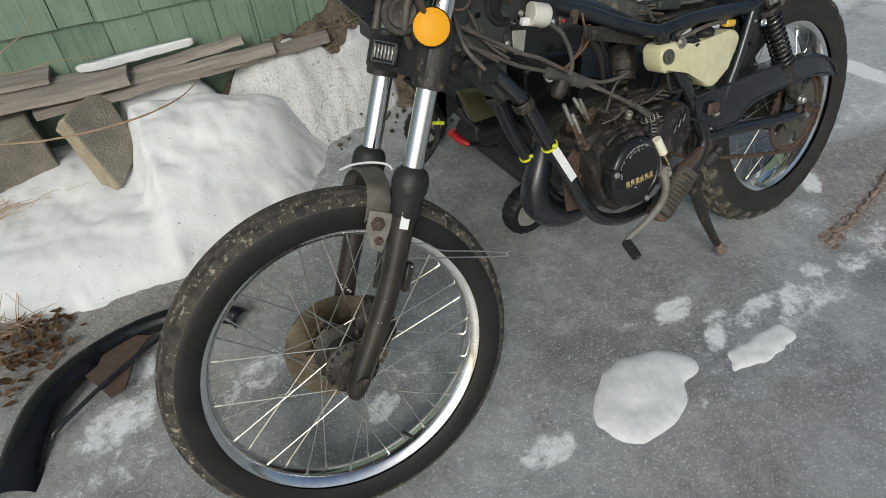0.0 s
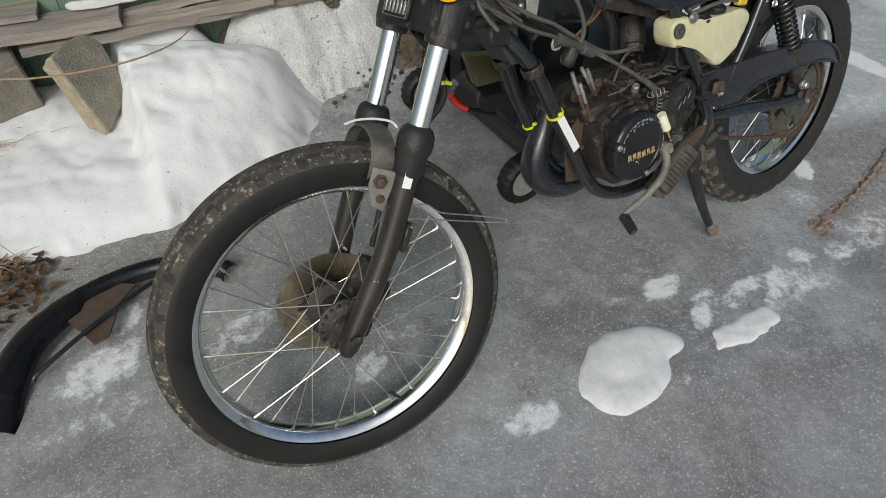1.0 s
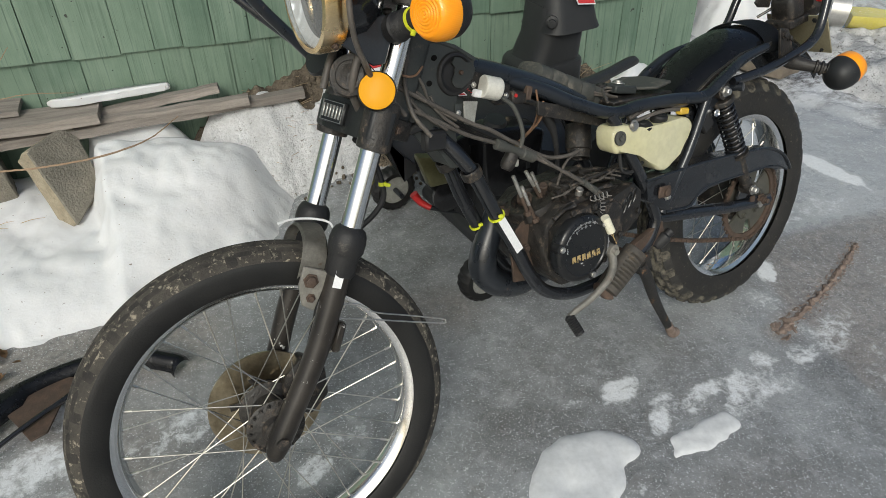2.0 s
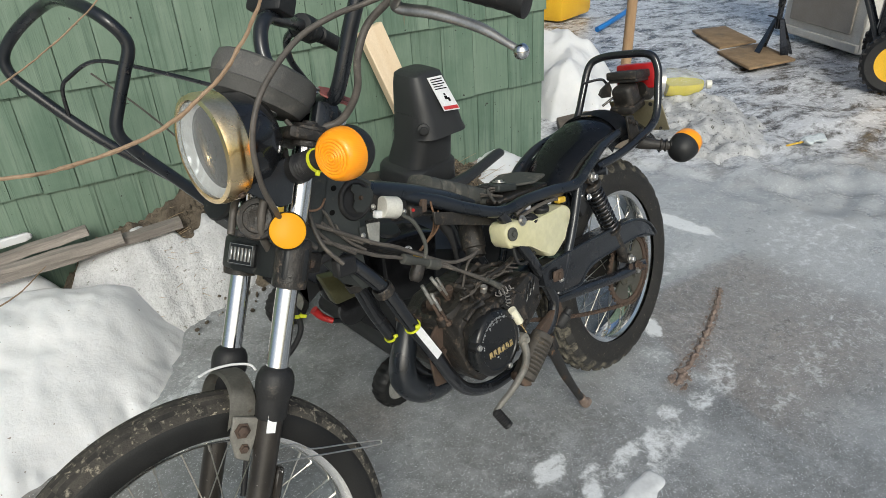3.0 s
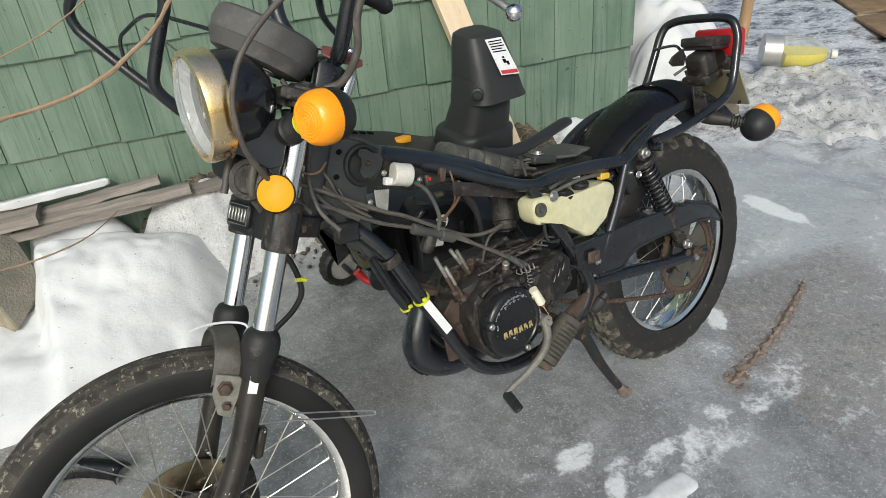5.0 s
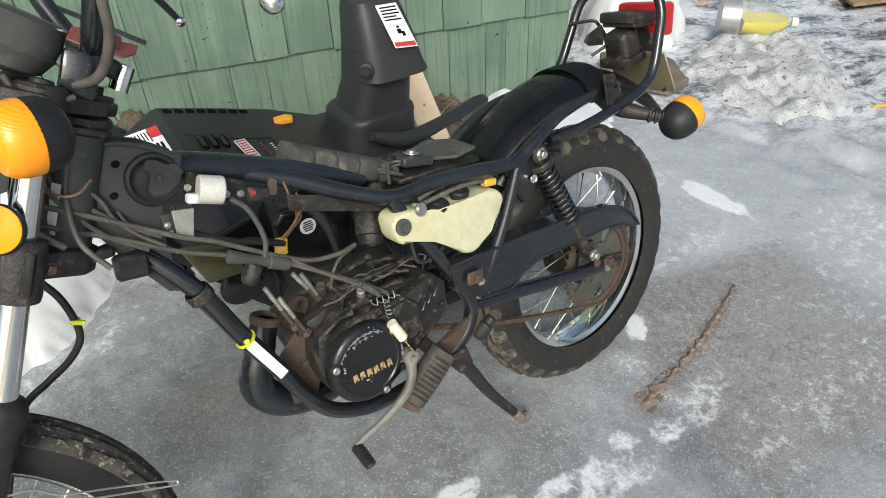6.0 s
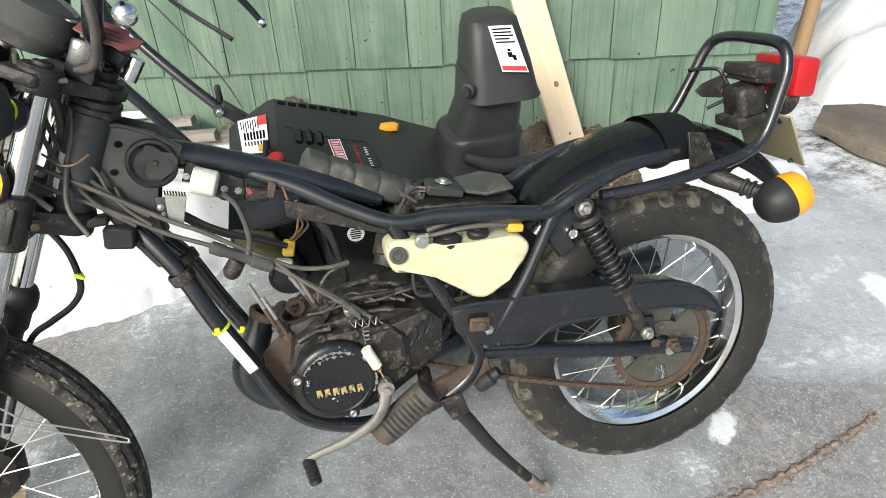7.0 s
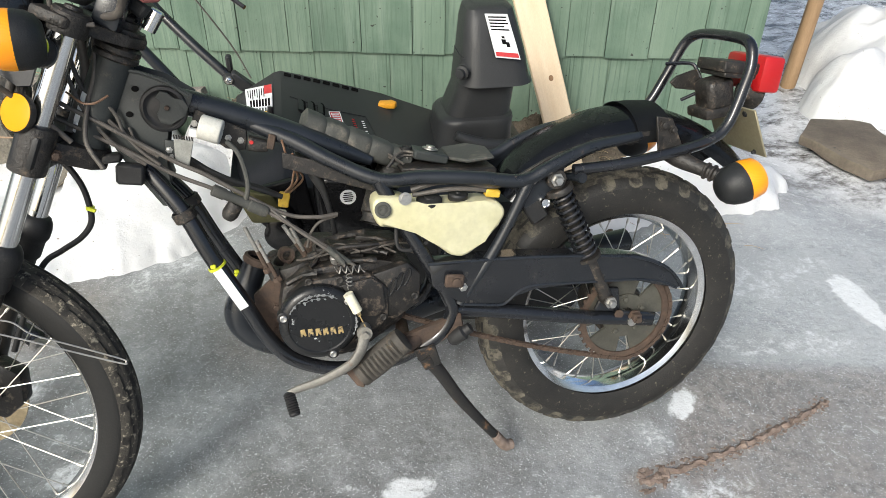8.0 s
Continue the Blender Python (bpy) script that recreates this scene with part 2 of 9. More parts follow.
def snow_material():
    m, t, b = shader("snow")
    v = vecs(t, shift=False)
    big, fine = noise_tex(t, v, 7, 8, 0.65), noise_tex(t, v, 120, 5, 0.7)
    col = mixc(t, ramp(t, big, 0.35, 0.7), (0.60, 0.61, 0.622), (0.68, 0.686, 0.696))
    speck = ramp(t, noise_tex(t, v, 95, 2, 0.5), 0.73, 0.76)
    col = mixc(t, speck, col, (0.20, 0.175, 0.15))
    dirty = ramp(t, noise_tex(t, v, 3.5, 10, 0.78), 0.58, 0.76, 0, 0.22)
    col = mixc(t, dirty, col, (0.52, 0.51, 0.50))
    t.links.new(col, b.inputs["Base Color"])
    b.inputs["Roughness"].default_value = 0.7
    b.inputs["Subsurface Weight"].default_value = 0.3
    b.inputs["Subsurface Radius"].default_value = (0.02, 0.022, 0.025)
    b.inputs["Subsurface Scale"].default_value = 1.0
    rough_ = t.nodes.new("ShaderNodeMath")
    rough_.operation = "MULTIPLY_ADD"
    t.links.new(noise_tex(t, v, 26, 8, 0.7), rough_.inputs[0])
    rough_.inputs[1].default_value = 1.0
    t.links.new(fine, rough_.inputs[2])
    bump(t, b, rough_.outputs[0], 0.32, 0.005)
    return m


snow = snow_material()

gritty_snow = surf("gritty_snow", (0.42, 0.425, 0.43), (0.62, 0.625, 0.63), 0.8, 0, 14, 110, 0.8, (0.12, 0.105, 0.085), 0.60, 0.67, 46, dist=0.008)
trampled_snow = surf("trampled_snow", (0.34, 0.345, 0.35), (0.60, 0.605, 0.61), 0.8, 0, 16, 110, 1.0, (0.07, 0.062, 0.052), 0.57, 0.63, 48, dist=0.01)
packed_snow = surf("packed_snow", (0.58, 0.595, 0.61), (0.68, 0.69, 0.70), 0.75, 0, 9, 60, 0.12, (0.48, 0.50, 0.52), 0.62, 0.85, 14, dist=0.003)
strip_rust = surf("strip_rust", (0.12, 0.088, 0.070), (0.27, 0.21, 0.175), 0.9, 0, 60, 240, 0.8, (0.30, 0.25, 0.21), 0.58, 0.68, 90)
tank_black = surf("fuel_tank_black", (0.007, 0.007, 0.008), (0.014, 0.014, 0.015), 0.14, 0, 9, 300, 0.05, (0.14, 0.125, 0.105), 0.68, 0.82, 40, rough2=0.26)
plate_grey = surf("sprocket_plate", (0.050, 0.049, 0.040), (0.095, 0.092, 0.076), 0.55, 0.1, 26, 240, 0.4, (0.16, 0.10, 0.06), 0.60, 0.72, 40)
leaf_brown = surf("dead_leaf", (0.17, 0.095, 0.045), (0.30, 0.19, 0.10), 0.8, 0, 30, 200, 0.3, random_value=0.3)


def ice_material():
    """Wet grey ice over gravel: frost, brown tone and old snow by the sheet's own attributes, broken up by noise."""
    m, t, b = shader("driveway_ice")
    v = vecs(t, shift=False)
    att = t.nodes.new("ShaderNodeAttribute")
    att.attribute_name = "cover"
    sep = t.nodes.new("ShaderNodeSeparateColor")
    t.links.new(att.outputs["Color"], sep.inputs[0])
    big, mid = noise_tex(t, v, 2.6, 8, 0.66, 0.6), noise_tex(t, v, 13, 10, 0.74)
    fine, speck = noise_tex(t, v, 60, 6, 0.7), noise_tex(t, v, 230, 3, 0.6)
    col = mixc(t, ramp(t, big, 0.35, 0.68), (0.165, 0.170, 0.172), (0.31, 0.323, 0.332))
    col = mixc(t, ramp(t, mid, 0.50, 0.72, 0, 0.6), col, (0.40, 0.418, 0.43))
    col = mixc(t, ramp(t, mid, 0.30, 0.46, 0.45, 0.0), col, (0.09, 0.082, 0.074))
    col = mixc(t, att.outputs["Alpha"], col, mixc(t, mid, (0.34, 0.358, 0.372), (0.50, 0.515, 0.53)))
    browned = t.nodes.new("ShaderNodeMath")
    browned.operation = "MULTIPLY"
    t.links.new(sep.outputs[1], browned.inputs[0])
    t.links.new(ramp(t, mid, 0.3, 0.6, 0.5, 1.0), browned.inputs[1])
    col = mixc(t, browned.outputs[0], col, mixc(t, ramp(t, fine, 0.36, 0.66), (0.105, 0.088, 0.077), (0.31, 0.275, 0.242)))
    fr = t.nodes.new("ShaderNodeMath")
    fr.operation = "MULTIPLY_ADD"
    t.links.new(noise_tex(t, v, 34, 10, 0.78, 0.4), fr.inputs[0])
    fr.inputs[1].default_value = 1.05
    t.links.new(sep.outputs[0], fr.inputs[2])
    frost = ramp(t, fr.outputs[0], 0.80, 0.98, 0.0, 0.9)
    col = mixc(t, frost, col, mixc(t, fine, (0.56, 0.58, 0.60), (0.80, 0.82, 0.84)))
    dots = ramp(t, speck, 0.60, 0.65, 0, 0.7)
    col = mixc(t, dots, col, (0.62, 0.64, 0.66))
    dk = ramp(t, noise_tex(t, v, 170, 2, 0.5), 0.73, 0.77, 0, 0.8)
    col = mixc(t, dk, col, (0.06, 0.055, 0.05))
    # trodden, streaky old snow over dark ground further off
    vs = vecs(t, (1.0, 1.5, 1.0), False)
    streak = ramp(t, noise_tex(t, vs, 4.5, 14, 0.80, 0.15), 0.42, 0.53)
    old = mixc(t, streak, mixc(t, mid, (0.045, 0.042, 0.038), (0.16, 0.15, 0.14)), mixc(t, fine, (0.48, 0.49, 0.51), (0.72, 0.73, 0.75)))
    col = mixc(t, sep.outputs[2], col, old)
    t.links.new(col, b.inputs["Base Color"])
    t.links.new(ramp(t, fr.outputs[0], 0.5, 1.1, 0.2, 0.65), b.inputs["Roughness"])
    hgt = t.nodes.new("ShaderNodeMath")
    hgt.operation = "ADD"
    t.links.new(fine, hgt.inputs[0])
    t.links.new(mid, hgt.inputs[1])
    bump(t, b, hgt.outputs[0], 0.45, 0.006)
    return m


ice = ice_material()


def shingle_material():
    """Green paint on combed shingles, worn in streaks along the grain."""
    m, t, b = shader("green_shingle_paint")
    v = vecs(t, (1, 1, 1))
    g = vecs(t, (95, 1, 2.6))
    grain, streak = noise_tex(t, g, 1.0, 5, 0.65), noise_tex(t, vecs(t, (22, 1, 1.6)), 1.0, 6, 0.6)
    info = t.nodes.new("ShaderNodeObjectInfo")
    base = mixc(t, ramp(t, info.outputs["Random"], 0, 1), (0.080, 0.136, 0.095), (0.138, 0.202, 0.146))
    col = mixc(t, ramp(t, noise_tex(t, v, 5, 5), 0.35, 0.7), base, (0.165, 0.230, 0.170))
    col = mixc(t, ramp(t, streak, 0.5, 0.75, 0, 0.5), col, (0.25, 0.318, 0.250))
    col = mixc(t, ramp(t, grain, 0.53, 0.68, 0, 0.6), col, (0.035, 0.066, 0.046))
    col = mixc(t, ramp(t, noise_tex(t, vecs(t, (3, 1, 1.2)), 1.6, 8, 0.7), 0.50, 0.72, 0, 0.5), col, (0.055, 0.095, 0.066))
    col = mixc(t, ramp(t, noise_tex(t, v, 75, 2, 0.4), 0.735, 0.76), col, (0.03, 0.035, 0.028))
    col = mixc(t, ramp(t, noise_tex(t, vecs(t, (40, 1, 3.5)), 1.0, 4, 0.7), 0.70, 0.75), col, (0.16, 0.12, 0.08))
    t.links.new(col, b.inputs["Base Color"])
    b.inputs["Roughness"].default_value = 0.62
    bump(t, b, grain, 0.55, 0.004)
    return m


shingle_paint = shingle_material()


def lens_plastic(name, colour, ridge):
    m, t, b = shader(name)
    v = vecs(t, shift=False)
    w = node(t, "ShaderNodeTexWave", Scale=ridge, Distortion=0.0)
    w.wave_type = "RINGS"
    t.links.new(v, w.inputs["Vector"])
    b.inputs["Base Color"].default_value = (*colour, 1)
    b.inputs["Roughness"].default_value = 0.3
    b.inputs["Subsurface Weight"].default_value = 0.25
    b.inputs["Subsurface Radius"].default_value = (0.02, 0.012, 0.004)
    b.inputs["Coat Weight"].default_value = 0.15
    bump(t, b, w.outputs["Fac"], 0.10, 0.0014)
    return m


amber = lens_plastic("amber_lens", (0.95, 0.34, 0.006), 130)
reflector_amber = lens_plastic("amber_reflector", (0.66, 0.31, 0.012), 260)
reflector_amber.node_tree.nodes["Principled BSDF"].inputs["Specular IOR Level"].default_value = 0.1
reflector_amber.node_tree.nodes["Principled BSDF"].inputs["Coat Weight"].default_value = 0.0
reflector_amber.node_tree.nodes["Principled BSDF"].inputs["Subsurface Weight"].default_value = 0.0
red_lens = lens_plastic("red_lens", (0.42, 0.010, 0.012), 150)


def glass_material():
    """Thin fluted glass: mostly clear, with a glossy outer face."""
    m, t, b = shader("fluted_glass")
    w = node(t, "ShaderNodeTexWave", Scale=60.0)
    w.bands_direction = "Y"
    t.links.new(vecs(t, shift=False), w.inputs["Vector"])
    b.inputs["Base Color"].default_value = (0.80, 0.82, 0.81, 1)
    b.inputs["Roughness"].default_value = 0.05
    bump(t, b, w.outputs["Fac"], 0.5, 0.002)
    clear, fres, mix = t.nodes.new("ShaderNodeBsdfTransparent"), node(t, "ShaderNodeFresnel", IOR=1.6), t.nodes.new("ShaderNodeMixShader")
    t.links.new(fres.outputs[0], mix.inputs[0])
    t.links.new(clear.outputs[0], mix.inputs[1])
    t.links.new(b.outputs[0], mix.inputs[2])
    t.links.new(mix.outputs[0], t.nodes["Material Output"].inputs["Surface"])
    return m


def bowl_material():
    """Silvered bowl broken into small facets by the pressed ribs of the lens before it."""
    m, t, b = shader("silvered_bowl")
    v = vecs(t, shift=False)
    w1, w2 = node(t, "ShaderNodeTexWave", Scale=38.0, Distortion=0.6), node(t, "ShaderNodeTexWave", Scale=17.0, Distortion=0.3)
    w1.bands_direction, w2.bands_direction = "Y", "Z"
    t.links.new(v, w1.inputs["Vector"])
    t.links.new(v, w2.inputs["Vector"])
    add = t.nodes.new("ShaderNodeMath")
    add.operation = "ADD"
    t.links.new(w1.outputs["Fac"], add.inputs[0])
    t.links.new(w2.outputs["Fac"], add.inputs[1])
    b.inputs["Base Color"].default_value = (0.95, 0.95, 0.94, 1)
    b.inputs["Metallic"].default_value = 0.45
    b.inputs["Roughness"].default_value = 0.4
    bump(t, b, add.outputs[0], 0.35, 0.003)
    return m


glass = glass_material()


def clear_plastic():
    m, t, b = shader("clear_plastic")
    b.inputs["Base Color"].default_value = (0.93, 0.95, 0.94, 1)
    b.inputs["Transmission Weight"].default_value = 0.92
    b.inputs["IOR"].default_value = 1.12
    b.inputs["Roughness"].default_value = 0.12
    return m


bottle_plastic = clear_plastic()
bottle_fluid = surf("yellow_fluid", (0.72, 0.60, 0.05), (0.78, 0.68, 0.10), 0.25, 0, 8, 100, 0.03)


# ---- mesh helpers
def part(name, bm, material, parent=None, label="", m=None, sharp=0.7):
    """Links a bmesh as one mesh object, under a thing or a part if one is given."""
    bmesh.ops.recalc_face_normals(bm, faces=bm.faces)
    for f in bm.faces:
        f.smooth = True
    for e in bm.edges:
        if len(e.link_faces) == 2 and e.calc_face_angle(0) > sharp:
            e.smooth = False
    me = bpy.data.meshes.new(name)
    bm.to_mesh(me)
    bm.free()
    me.materials.append(material)
    ob = new(name, me)
    if parent:
        ob.parent = parent
    if m is not None:
        ob.matrix_basis = m
    if label:
        tagged(ob, label)
    return ob


def shared(name, me, parent, m, label=""):
    ob = new(name, me)
    ob.parent = parent
    ob.matrix_basis = m
    if label:
        tagged(ob, label)
    return ob


def thing(name, label, category, m=None, group="", kind=""):
    ob = new(name)
    ob.empty_display_size = 0.1
    if m is not None:
        ob.matrix_basis = m
    return tagged(ob, label, category, group, kind)


def glide(pts, steps):
    """A smooth line through the points (Catmull-Rom), with any further numbers carried along."""
    p = [np.array(q, float) for q in pts]
    p = [2 * p[0] - p[1]] + p + [2 * p[-1] - p[-2]]
    out = []
    for i in range(1, len(p) - 2):
        a, b, c, d = p[i - 1:i + 3]
        for k in range(steps):
            s = k / steps
            out.append(0.5 * (2 * b + (c - a) * s + (2 * a - 5 * b + 4 * c - d) * s * s + (3 * b - a - 3 * c + d) * s ** 3))
    out.append(p[-2])
    return out


def tube(bm, pts, r, n=10, steps=6, flat=1.0):
    """A round bar along a smooth line. r is one radius, or one for each point."""
    rr = r if isinstance(r, (list, tuple)) else [r] * len(pts)
    line = glide([(*q, w) for q, w in zip(pts, rr)], steps) if steps > 1 else [np.array((*q, w), float) for q, w in zip(pts, rr)]
    side, rings = None, []
    for i, q in enumerate(line):
        d = Vector(line[min(i + 1, len(line) - 1)][:3] - line[max(i - 1, 0)][:3]).normalized()
        if side is None:
            side = d.orthogonal().normalized()
        side = (side - d * side.dot(d)).normalized()
        other = d.cross(side)
        rings.append([bm.verts.new(Vector(q[:3]) + float(q[3]) * (math.cos(2 * math.pi * k / n) * side + flat * math.sin(2 * math.pi * k / n) * other)) for k in range(n)])
    for a, b in zip(rings, rings[1:]):
        for k in range(n):
            bm.faces.new((a[k], a[(k + 1) % n], b[(k + 1) % n], b[k]))
    bm.faces.new(rings[0][::-1])
    bm.faces.new(rings[-1])


def axis(p, d, turn=0.0):
    """A pose at p with its z axis along d."""
    return Matrix.Translation(p) @ Vector(d).to_track_quat("Z", "Y").to_matrix().to_4x4() @ pose(0, 0, 0, 0, 0, turn)


def lathe(bm, prof, m, n=32, ring=False, wide=1.0, caps=True):
    """Turns (radius, height) pairs about the z axis of m; ring: the pairs form a closed section."""
    rings = []
    for r, h in prof:
        if r < 1e-5:
            rings.append([bm.verts.new(m @ Vector((0, 0, h)))])
        else:
            rings.append([bm.verts.new(m @ Vector((r * math.cos(2 * math.pi * k / n), wide * r * math.sin(2 * math.pi * k / n), h))) for k in range(n)])
    pairs = list(zip(rings, rings[1:])) + ([(rings[-1], rings[0])] if ring else [])
    for a, b in pairs:
        for k in range(n):
            j = (k + 1) % n
            if len(a) == 1 and len(b) == 1:
                continue
            if len(a) == 1:
                bm.faces.new((a[0], b[j], b[k]))
            elif len(b) == 1:
                bm.faces.new((a[k], a[j], b[0]))
            else:
                bm.faces.new((a[k], a[j], b[j], b[k]))
    if not ring and caps:
        for end in (rings[0], rings[-1]):
            if len(end) > 2:
                bm.faces.new(end)


def rod(bm, a, b, r, r2=None, n=12):
    a, b = Vector(a), Vector(b)
    lathe(bm, [(r, 0), (r if r2 is None else r2, (b - a).length)], axis(a, b - a), n)


def bolt(bm, p, d, r=0.007, h=0.006):
    lathe(bm, [(r * 1.5, 0), (r * 1.5, h * 0.3), (r, h * 0.3), (r, h), (r * 0.8, h * 1.15)], axis(p, d), 6)


SIDE = Matrix(((1, 0, 0, 0), (0, 0, 1, 0), (0, 1, 0, 0), (0, 0, 0, 1)))


def prism(bm, poly, d0, d1, m=SIDE, bevel=0.0, segs=2):
    """A plate: the polygon, drawn in the xy plane of m, from height d0 to d1. By default it stands in the xz plane."""
    lo = [bm.verts.new(m @ Vector((x, y, d0))) for x, y in poly]
    hi = [bm.verts.new(m @ Vector((x, y, d1))) for x, y in poly]
    fs = [bm.faces.new(lo), bm.faces.new(hi)]
    for k in range(len(poly)):
        j = (k + 1) % len(poly)
        fs.append(bm.faces.new((lo[k], lo[j], hi[j], hi[k])))
    if bevel:
        es = {e for f in fs for e in f.edges}
        bmesh.ops.bevel(bm, geom=list(es), offset=bevel, segments=segs, affect="EDGES", profile=0.5)


def box(bm, c, s, m=None, bevel=0.003, segs=1):
    m = Matrix.Translation(c) @ (m.to_3x3().to_4x4() if m is not None else Matrix.Identity(4))
    x, y, z = (v / 2 for v in s)
    prism(bm, [(-x, -y), (x, -y), (x, y), (-x, y)], -z, z, m, bevel, segs)


def quad_plate(bm, corners, thick):
    """A thin slab on four corners, lifted by its thickness."""
    c = [Vector(q) for q in corners]
    nrm = (c[1] - c[0]).cross(c[3] - c[0]).normalized() * thick
    lo, hi = [bm.verts.new(q) for q in c], [bm.verts.new(q + nrm) for q in c]
    bm.faces.new(lo), bm.faces.new(hi)
    for k in range(4):
        bm.faces.new((lo[k], lo[(k + 1) % 4], hi[(k + 1) % 4], hi[k]))


def wobble(x, y, s, seed=0.0):
    return noise.noise(Vector((x * s + seed, y * s - seed, seed * 0.7)))


def clamp01(x):
    return max(0.0, min(1.0, x))


def step01(x, lo, hi):
    x = clamp01((x - lo) / (hi - lo))
    return x * x * (3 - 2 * x)


def grid_sheet(xs, ys, height, inside=None):
    bm = bmesh.new()
    vs = {}
    for i, x in enumerate(xs):
        for j, y in enumerate(ys):
            if inside is None or inside(x, y):
                vs[i, j] = bm.verts.new((x, y, height(x, y)))
    for i in range(len(xs) - 1):
        for j in range(len(ys) - 1):
            q = [vs.get(k) for k in ((i, j), (i + 1, j), (i + 1, j + 1), (i, j + 1))]
            if all(q):
                bm.faces.new(q)
    return bm


# ---- the ground: one sheet of ice and trodden snow, with a bank of soil along the shed
WALL_Y, WALL_END = 2.695, 2.022


def spaced(lo, hi, step, far):
    mid = list(np.arange(lo, hi + 1e-6, step))
    out, d = [], step
    while mid[0] - sum(out) - d > -far:
        d *= 1.35
        out.append(d)
    left = list(mid[0] - np.cumsum(out))[::-1]
    out, d = [], step
    while mid[-1] + sum(out) + d < far:
        d *= 1.35
        out.append(d)
    return left + mid + list(mid[-1] + np.cumsum(out))


def ground_z(x, y):
    berm = step01(y, 2.47, 2.69) * step01(x, -0.02, 0.40) * (1 - step01(x, 1.75, 2.15))
    z = berm * (0.25 - 0.08 * step01(x, 0.70, 0.95) - 0.05 * step01(x, 1.45, 1.75) + 0.05 * wobble(x, y, 6, 3.1) + 0.03 * wobble(x, y, 17, 1.0))
    z += 0.05 * step01(y, 2.35, 2.6) * (1 - step01(x, 2.0, 2.4))
    z += 0.006 * wobble(x, y, 2.5, 7.0)
    trodden = step01(x + 0.35 * y, 3.0, 3.6)
    z += trodden * (0.03 * wobble(x, y, 4.0, 5.0) + 0.02 * wobble(x, y, 11.0, 2.0))
    return z - 0.006


def near_line(x, y, a, b):
    ax, ay, bx, by = *a, *b
    l2 = (bx - ax) ** 2 + (by - ay) ** 2
    s = clamp01(((x - ax) * (bx - ax) + (y - ay) * (by - ay)) / l2)
    return math.hypot(x - ax - s * (bx - ax), y - ay - s * (by - ay))


# soft white frost: (x, y, half length, half width, turn, strength)
FROST = [
    (1.033, 1.425, 0.060, 0.034, 10, 0.95), (0.925, 1.43, 0.05, 0.02, 0, 0.6), (1.064, 1.318, 0.055, 0.028, 35, 0.9), (1.114, 1.382, 0.045, 0.024, 20, 0.85),
    (1.217, 1.376, 0.055, 0.026, 15, 0.85), (1.15, 1.34, 0.05, 0.03, 30, 0.7), (1.316, 1.367, 0.070, 0.035, 10, 0.8), (1.40, 1.41, 0.06, 0.035, 10, 0.75), (1.36, 1.325, 0.07, 0.03, 10, 0.7), (1.50, 1.395, 0.08, 0.035, 10, 0.75), (1.24, 1.31, 0.05, 0.025, 25, 0.7),
    (1.75, 1.30, 0.25, 0.10, 15, 0.5), (2.0, 1.60, 0.20, 0.10, 25, 0.42), (1.95, 1.90, 0.30, 0.05, 6, 0.6), (0.615, 1.215, 0.070, 0.038, 10, 0.9), (0.56, 1.20, 0.03, 0.02, 10, 0.7), (0.93, 1.19, 0.04, 0.02, 20, 0.6),
    (0.34, 1.44, 0.07, 0.03, 40, 0.8), (0.42, 1.50, 0.05, 0.03, 10, 0.65), (0.28, 1.52, 0.06, 0.03, 0, 0.6), (0.11, 1.64, 0.12, 0.05, 20, 0.7), (-0.20, 1.62, 0.10, 0.06, 25, 0.85), (-0.16, 1.75, 0.07, 0.05, 15, 0.8), (-0.20, 1.50, 0.12, 0.05, 15, 0.6), (-0.30, 1.28, 0.20, 0.08, 15, 0.5),
    (0.02, 1.16, 0.18, 0.07, 10, 0.6), (2.222, 2.06, 0.145, 0.040, -78, 1.25), (1.64, 1.69, 0.055, 0.025, 60, 1.1), (0.70, 1.62, 0.12, 0.05, 30, 0.4),
    (1.55, 1.58, 0.13, 0.045, -85, 0.55), (1.36, 1.62, 0.25, 0.08, 12, 0.35), (2.05, 1.35, 0.3, 0.12, 10, 0.5), (2.5, 1.75, 0.35, 0.2, 15, 0.55), (2.3, 1.55, 0.30, 0.2, 10, 0.5), (2.6, 1.25, 0.5, 0.3, 0, 0.5),
    (0.45, 2.25, 0.18, 0.12, 40, 0.45), (1.95, 2.2, 0.35, 0.12, 10, 0.55), (0.2, 0.95, 0.5, 0.12, 0, 0.5), (0.32, 2.16, 0.20, 0.06, 40, 0.6), (1.62, 1.42, 0.10, 0.06, 20, 0.65), (1.70, 1.49, 0.06, 0.03, 20, 0.5),
]


